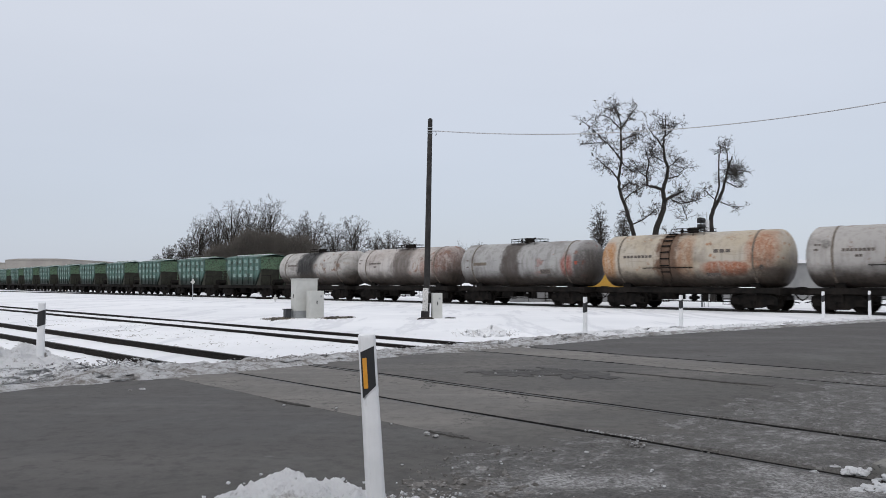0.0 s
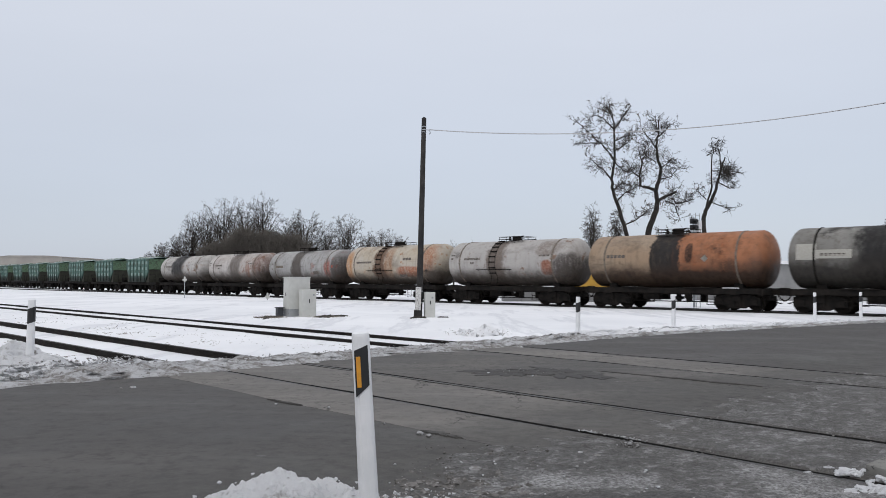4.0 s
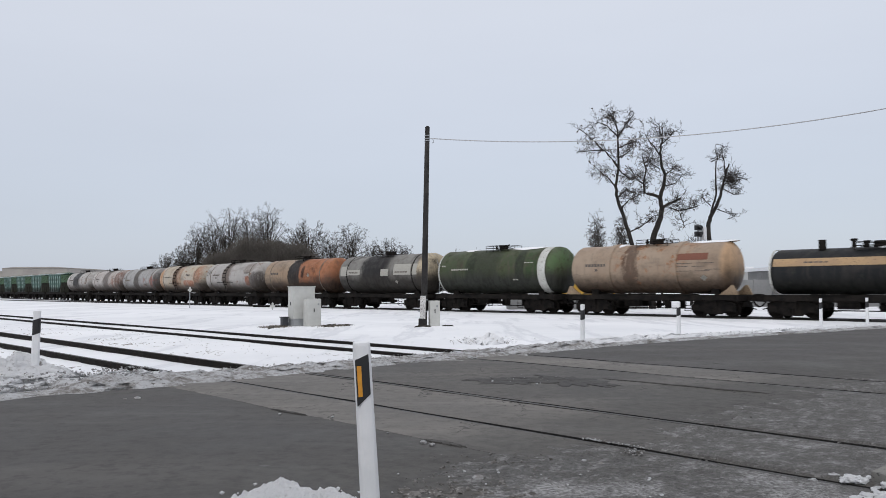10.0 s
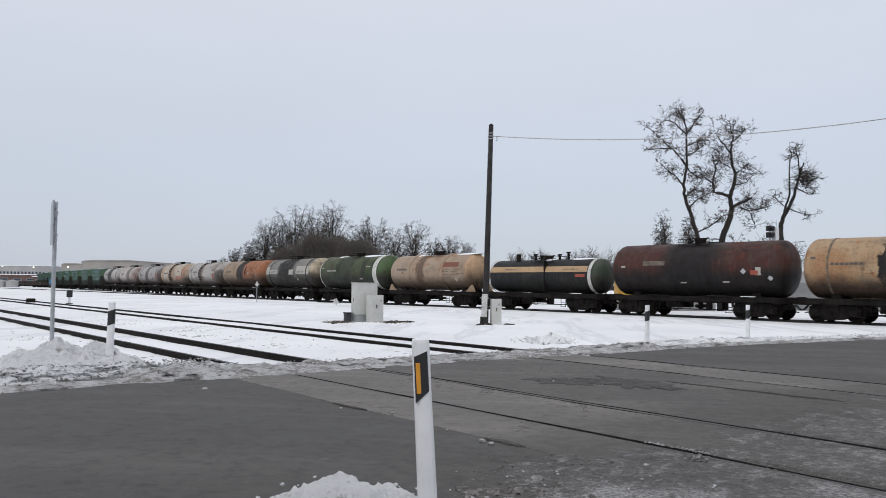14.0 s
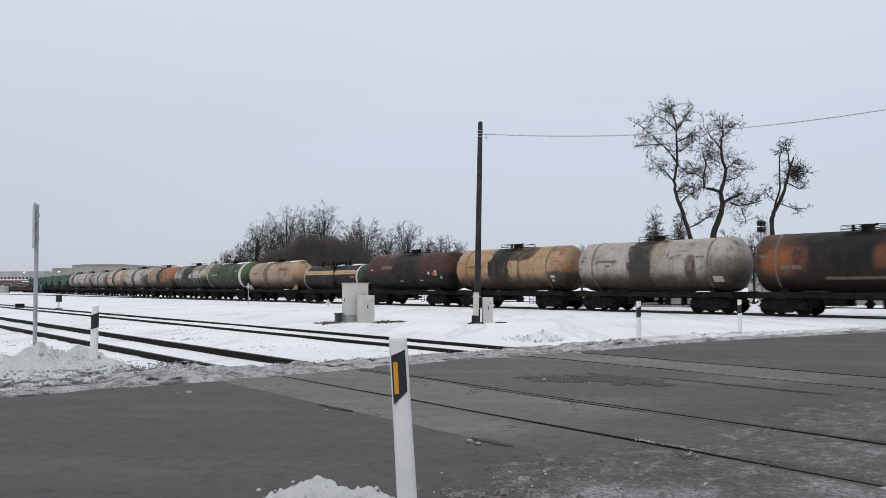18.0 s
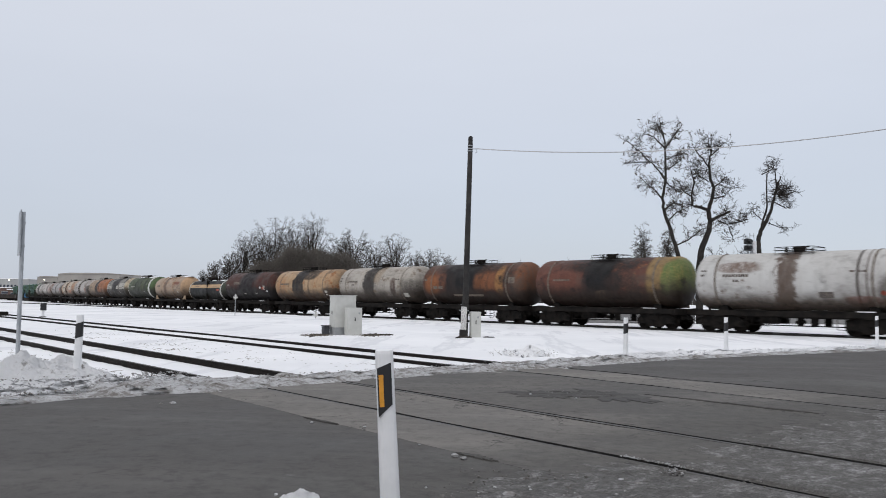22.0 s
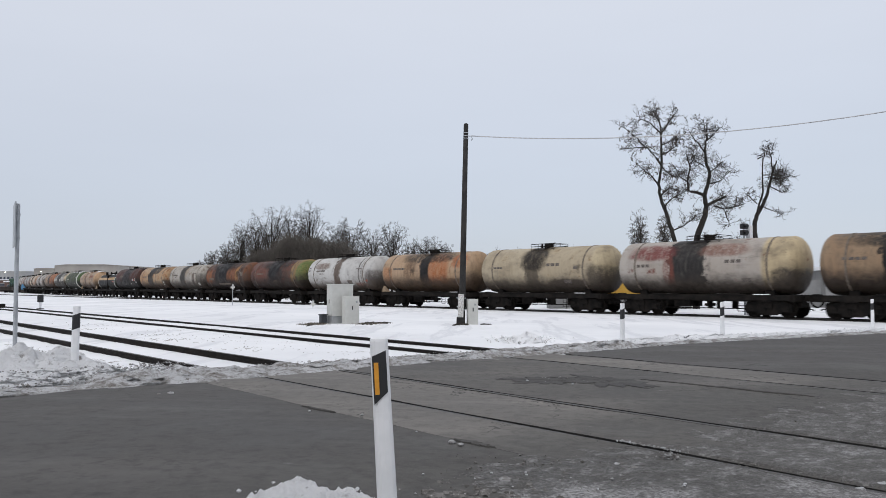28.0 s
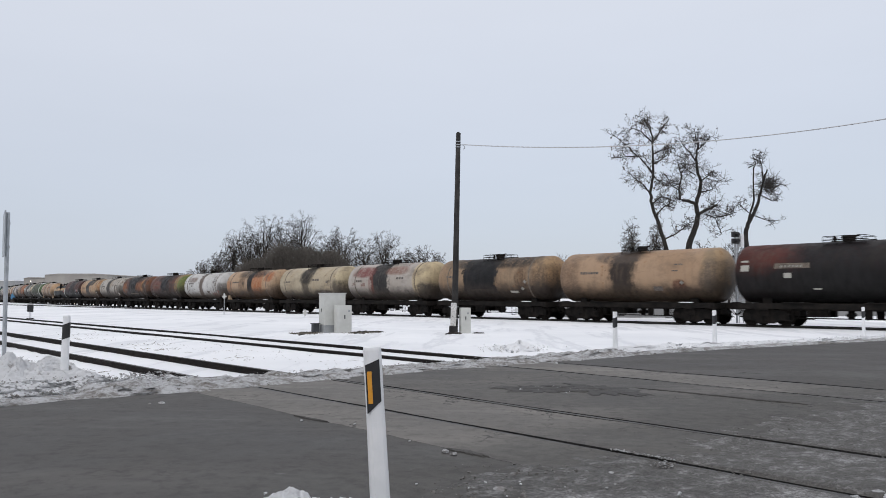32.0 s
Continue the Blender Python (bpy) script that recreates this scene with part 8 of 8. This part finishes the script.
building("warehouse", -171.5, -146, 300, 40, 10.4, M_HANGAR, "long faded warehouse with a flat roof far beyond the yard", pitch=0.5)
building("warehouse_wing", -180, -171.6, 300, 30, 9.0, M_HANGAR, "lower wing of the faded warehouse", pitch=0.4)
building("factory", -236, -208, 340, 30, 8.9, M_PALEWALL, "pale factory building with a row of dark windows", 16, (0.45, 0.72))
building("depot", -268, -237, 350, 30, 6.4, M_HANGAR, "low grey depot on the horizon", 8, (0.3, 0.6))
building("kiosk_row", 28.9, 45, 66, 6, 3.35, M_GREYWALL, "low grey flat-roofed building behind the railway")
building("house", 34.5, 40.5, 100, 8, 4.3, M_PALEWALL, "white house with a red-brown roof edge beyond the railway", 2, (0.25, 0.6))
M_BROWNROOF = worn("brown_roof_sheet", (0.10, 0.065, 0.055), (0.16, 0.10, 0.085), 0.85, 0, 0.5, (0.3, 0.28, 0.27), 0.35)
building("shed", -175, -152, 240, 8, 3.9, M_BROWNROOF, "long low brown shed in the railway yard", 5)
building("shed", -151, -138, 236, 8, 3.3, M_BROWNROOF, "low brown shed with a snow-dusted roof in the yard", 3)
building("shed", -118, -112, 210, 5, 2.8, M_HANGAR, "small shed in the railway yard", 1)


def concrete_fence(x0, x1, y, h, label):
    th = thing("concrete_fence", pose(0, y, GROUND_Z), label, "fence")
    n = int((x1 - x0) / 1.4)
    w = (x1 - x0) / n
    for k in range(n):
        bm = bmesh.new()
        box(bm, x0 + k * w + 0.03, x0 + (k + 1) * w - 0.03, 0, 0.12, 0, h, 0.02)
        part("fence_panel", bm, M_GREYWALL, th)
        bm = bmesh.new()
        box(bm, x0 + k * w - 0.07, x0 + k * w + 0.07, -0.06, 0.18, 0, h + 0.08, 0.01)
        part("fence_post", bm, M_GREYWALL, th)


concrete_fence(22.6, 28.8, 66.5, 2.35, "grey concrete panel fence behind the railway")


def lit_sign(x, y, z, w, h, m, label):
    bm = bmesh.new()
    box(bm, -w / 2, w / 2, -0.08, 0.08, 0, h, 0.02)
    th = thing("lit_sign", pose(x, y, z), label, "sign")
    part("sign_box", bm, m, th)
    bm = bmesh.new()
    rod(bm, (0, 0.12, -z - 0.3), (0, 0.12, h * 0.5), 0.05, 8)
    part("post", bm, M_GALV, th)


lit_sign(38.7, 65.2, 2.75, 0.75, 0.42, M_LITWHITE, "small lit white sign on a post before the grey building")
lit_sign(40.5, 65.2, 2.65, 0.55, 0.55, M_LITWHITE, "small lit white sign panel on a post")
lit_sign(41.4, 65.2, 2.65, 0.5, 0.5, M_LITBLUE, "small lit blue sign panel on a post")


def loading_platform(x0, x1, y, label):
    th = thing("loading_platform", pose(0, y, GROUND_Z), label, "platform")
    n = 8
    w = (x1 - x0) / n
    for k in range(n):
        bm = bmesh.new()
        box(bm, x0 + k * w + 0.02, x0 + (k + 1) * w - 0.02, 0, 2.4, 0, 1.15, 0.02)
        part("concrete_block", bm, M_GREYWALL, th)
    bm = bmesh.new()
    box(bm, x0, x1, 0.05, 2.35, 1.15, 1.24, 0.03)
    part("snow_layer", bm, M_ROOFSNOW, th, "snow lying on the platform")


loading_platform(5.4, 16.5, 61, "low grey concrete loading platform behind the train, covered with snow")


def yard_row():
    """Dark flat wagons, a blue tarpaulin stack and pale tanks parked in the far yard."""
    rnd = random.Random(12)
    x = -150.0
    while x < -100:
        w = rnd.uniform(4, 9)
        th = thing("parked_wagon", pose(x + w / 2, 205 + rnd.uniform(-3, 3), -0.2, 0, 0, 40), "dark flat wagon with scrap parked in the yard", "wagon", "wagons parked in the yard")
        bm = bmesh.new()
        box(bm, -w * 0.5, w * 0.5, -1.4, 1.4, 0.7, 1.5 + rnd.uniform(0, 0.5), 0.05)
        part("load", bm, M_YARD, th)
        bm = bmesh.new()
        box(bm, -w * 0.5, w * 0.5, -1.3, 1.3, 0.45, 0.7)
        for sx in (-0.35, 0.35):
            for ax in (-0.9, 0.9):
                rod(bm, (w * sx + ax * 0.6, -0.8, 0.45), (w * sx + ax * 0.6, 0.8, 0.45), 0.45, 12)
        part("chassis", bm, M_FRAME, th)
        x += w + rnd.uniform(0.4, 2.0)
    th = thing("tarpaulin_stack", pose(-117.0, 198, -0.2, 0, 0, 10), "stack under bright blue tarpaulin in the yard", "stack")
    bm = bmesh.new()
    prism(bm, [(-4.2, 0.9), (4.6, 0.9), (4.2, 1.9), (1.5, 3.0), (-2.2, 3.3), (-4.0, 2.4)], -1.6, 1.6)
    bmesh.ops.bevel(bm, geom=bm.edges[:], offset=0.18, segments=2, affect="EDGES")
    part("tarpaulin", bm, M_BLUE, th, "blue tarpaulin")
    bm = bmesh.new()
    box(bm, -4.2, 4.6, -1.5, 1.5, 0, 0.95, 0.03)
    part("pallets", bm, M_YARD, th, "dark base of pallets")
    for x in (-136.5, -133.2):
        th = thing("storage_tank", pose(x, 199, -0.2), "pale cylindrical storage tank in the yard", "tank", "pale tanks in the yard")
        bm = bmesh.new()
        rod(bm, (0, 0, 0), (0, 0, 1.7), 1.5, 24)
        rod(bm, (0, 0, 1.7), (0, 0, 2.0), 1.5, 24, 0.6)
        part("shell", bm, M_PALEWALL, th)
        bm = bmesh.new()
        rod(bm, (0, 0, 1.95), (0, 0, 2.15), 0.3, 12)
        part("vent", bm, M_GALV, th)


yard_row()


def floodlight(x, y, h, label):
    th = thing("floodlight_mast", pose(x, y, -0.3), label, "floodlight", "floodlights of the yard")
    bm = bmesh.new()
    rod(bm, (0, 0, 0), (0, 0, h), 0.12, 8, 0.07)
    part("mast", bm, M_GALV, th)
    bm = bmesh.new()
    box(bm, -0.35, 0.35, -0.35, 0.0, h - 0.1, h + 0.4, 0.05)
    head = part("lamp_housing", bm, M_GALV, th)
    bm = bmesh.new()
    rod(bm, (0, -0.34, h + 0.18), (0, -0.46, h + 0.18), 0.2, 16)
    part("lamp_glass", bm, M_GLOW, head, "glowing lamp glass")


floodlight(-182.0, 285, 7.2, "lit floodlight on a mast before the warehouse")
floodlight(-168.0, 285, 7.4, "lit floodlight on a mast at the warehouse")
floodlight(-205.0, 300, 7.6, "lit floodlight on a mast in the yard")


def street_lamp(x, y, h, label):
    th = thing("street_lamp", pose(x, y, GROUND_Z), label, "street lamp", "street lamps behind the railway")
    bm = bmesh.new()
    rod(bm, (0, 0, 0), (0, 0, h), 0.07, 8, 0.045)
    part("post", bm, M_GALV, th)
    bm = bmesh.new()
    rod(bm, (0, 0, h), (0.9, 0, h + 0.18), 0.035, 8)
    part("arm", bm, M_GALV, th)
    bm = bmesh.new()
    box(bm, 0.8, 1.4, -0.12, 0.12, h + 0.13, h + 0.24, 0.03)
    part("lamp_head", bm, M_GALV, th)


street_lamp(42.8, 73.0, 7.1, "thin grey street lamp behind the low building")
street_lamp(33.5, 92.0, 7.2, "thin grey street lamp beyond the railway")


def lattice_mast(x, y, h):
    th = thing("lighting_mast", pose(x, y, GROUND_Z), "tall grey lighting mast beyond the sidings", "mast")
    bm = bmesh.new()
    rod(bm, (0, 0, 0), (0, 0, h), 0.16, 10, 0.09)
    part("shaft", bm, M_GALV, th)
    bm = bmesh.new()
    rod(bm, (-0.9, 0, h), (0.9, 0, h), 0.06, 8)
    part("crossarm", bm, M_GALV, th)


lattice_mast(-70.8, 96, 12.0)


def yellow_container(x, y, z):
    """A ribbed container seen between the passing wagons, on a low grey platform."""
    bm = bmesh.new()
    box(bm, x - 3.6, x + 3.6, y - 1.7, y + 1.7, -0.35, z, 0.03)
    tagged(part("concrete_platform", bm, M_GREYWALL), "low grey concrete platform behind the railway line", "platform", kind="structure")
    th = thing("shipping_container", pose(x, y, z), "yellow ribbed container on a low grey platform", "container")
    bm = bmesh.new()
    box(bm, -2.8, 2.8, -1.15, 1.15, 0.0, 1.62, 0.02)
    part("body", bm, M_YELLOW, th)
    for k in range(15):
        bm = bmesh.new()
        box(bm, -2.6 + k * 0.371 - 0.08, -2.6 + k * 0.371 + 0.08, -1.19, -1.152, 0.12, 1.5, 0.01)
        part("rib", bm, M_YELLOW, th)
    for h in (0.05, 1.57):
        bm = bmesh.new()
        box(bm, -2.84, 2.84, -1.21, -1.152, h - 0.05, h + 0.05, 0.01)
        part("side_rail", bm, M_YARD, th, "dark edge rail")


yellow_container(11.8, 62.0, 0.6)


motions()
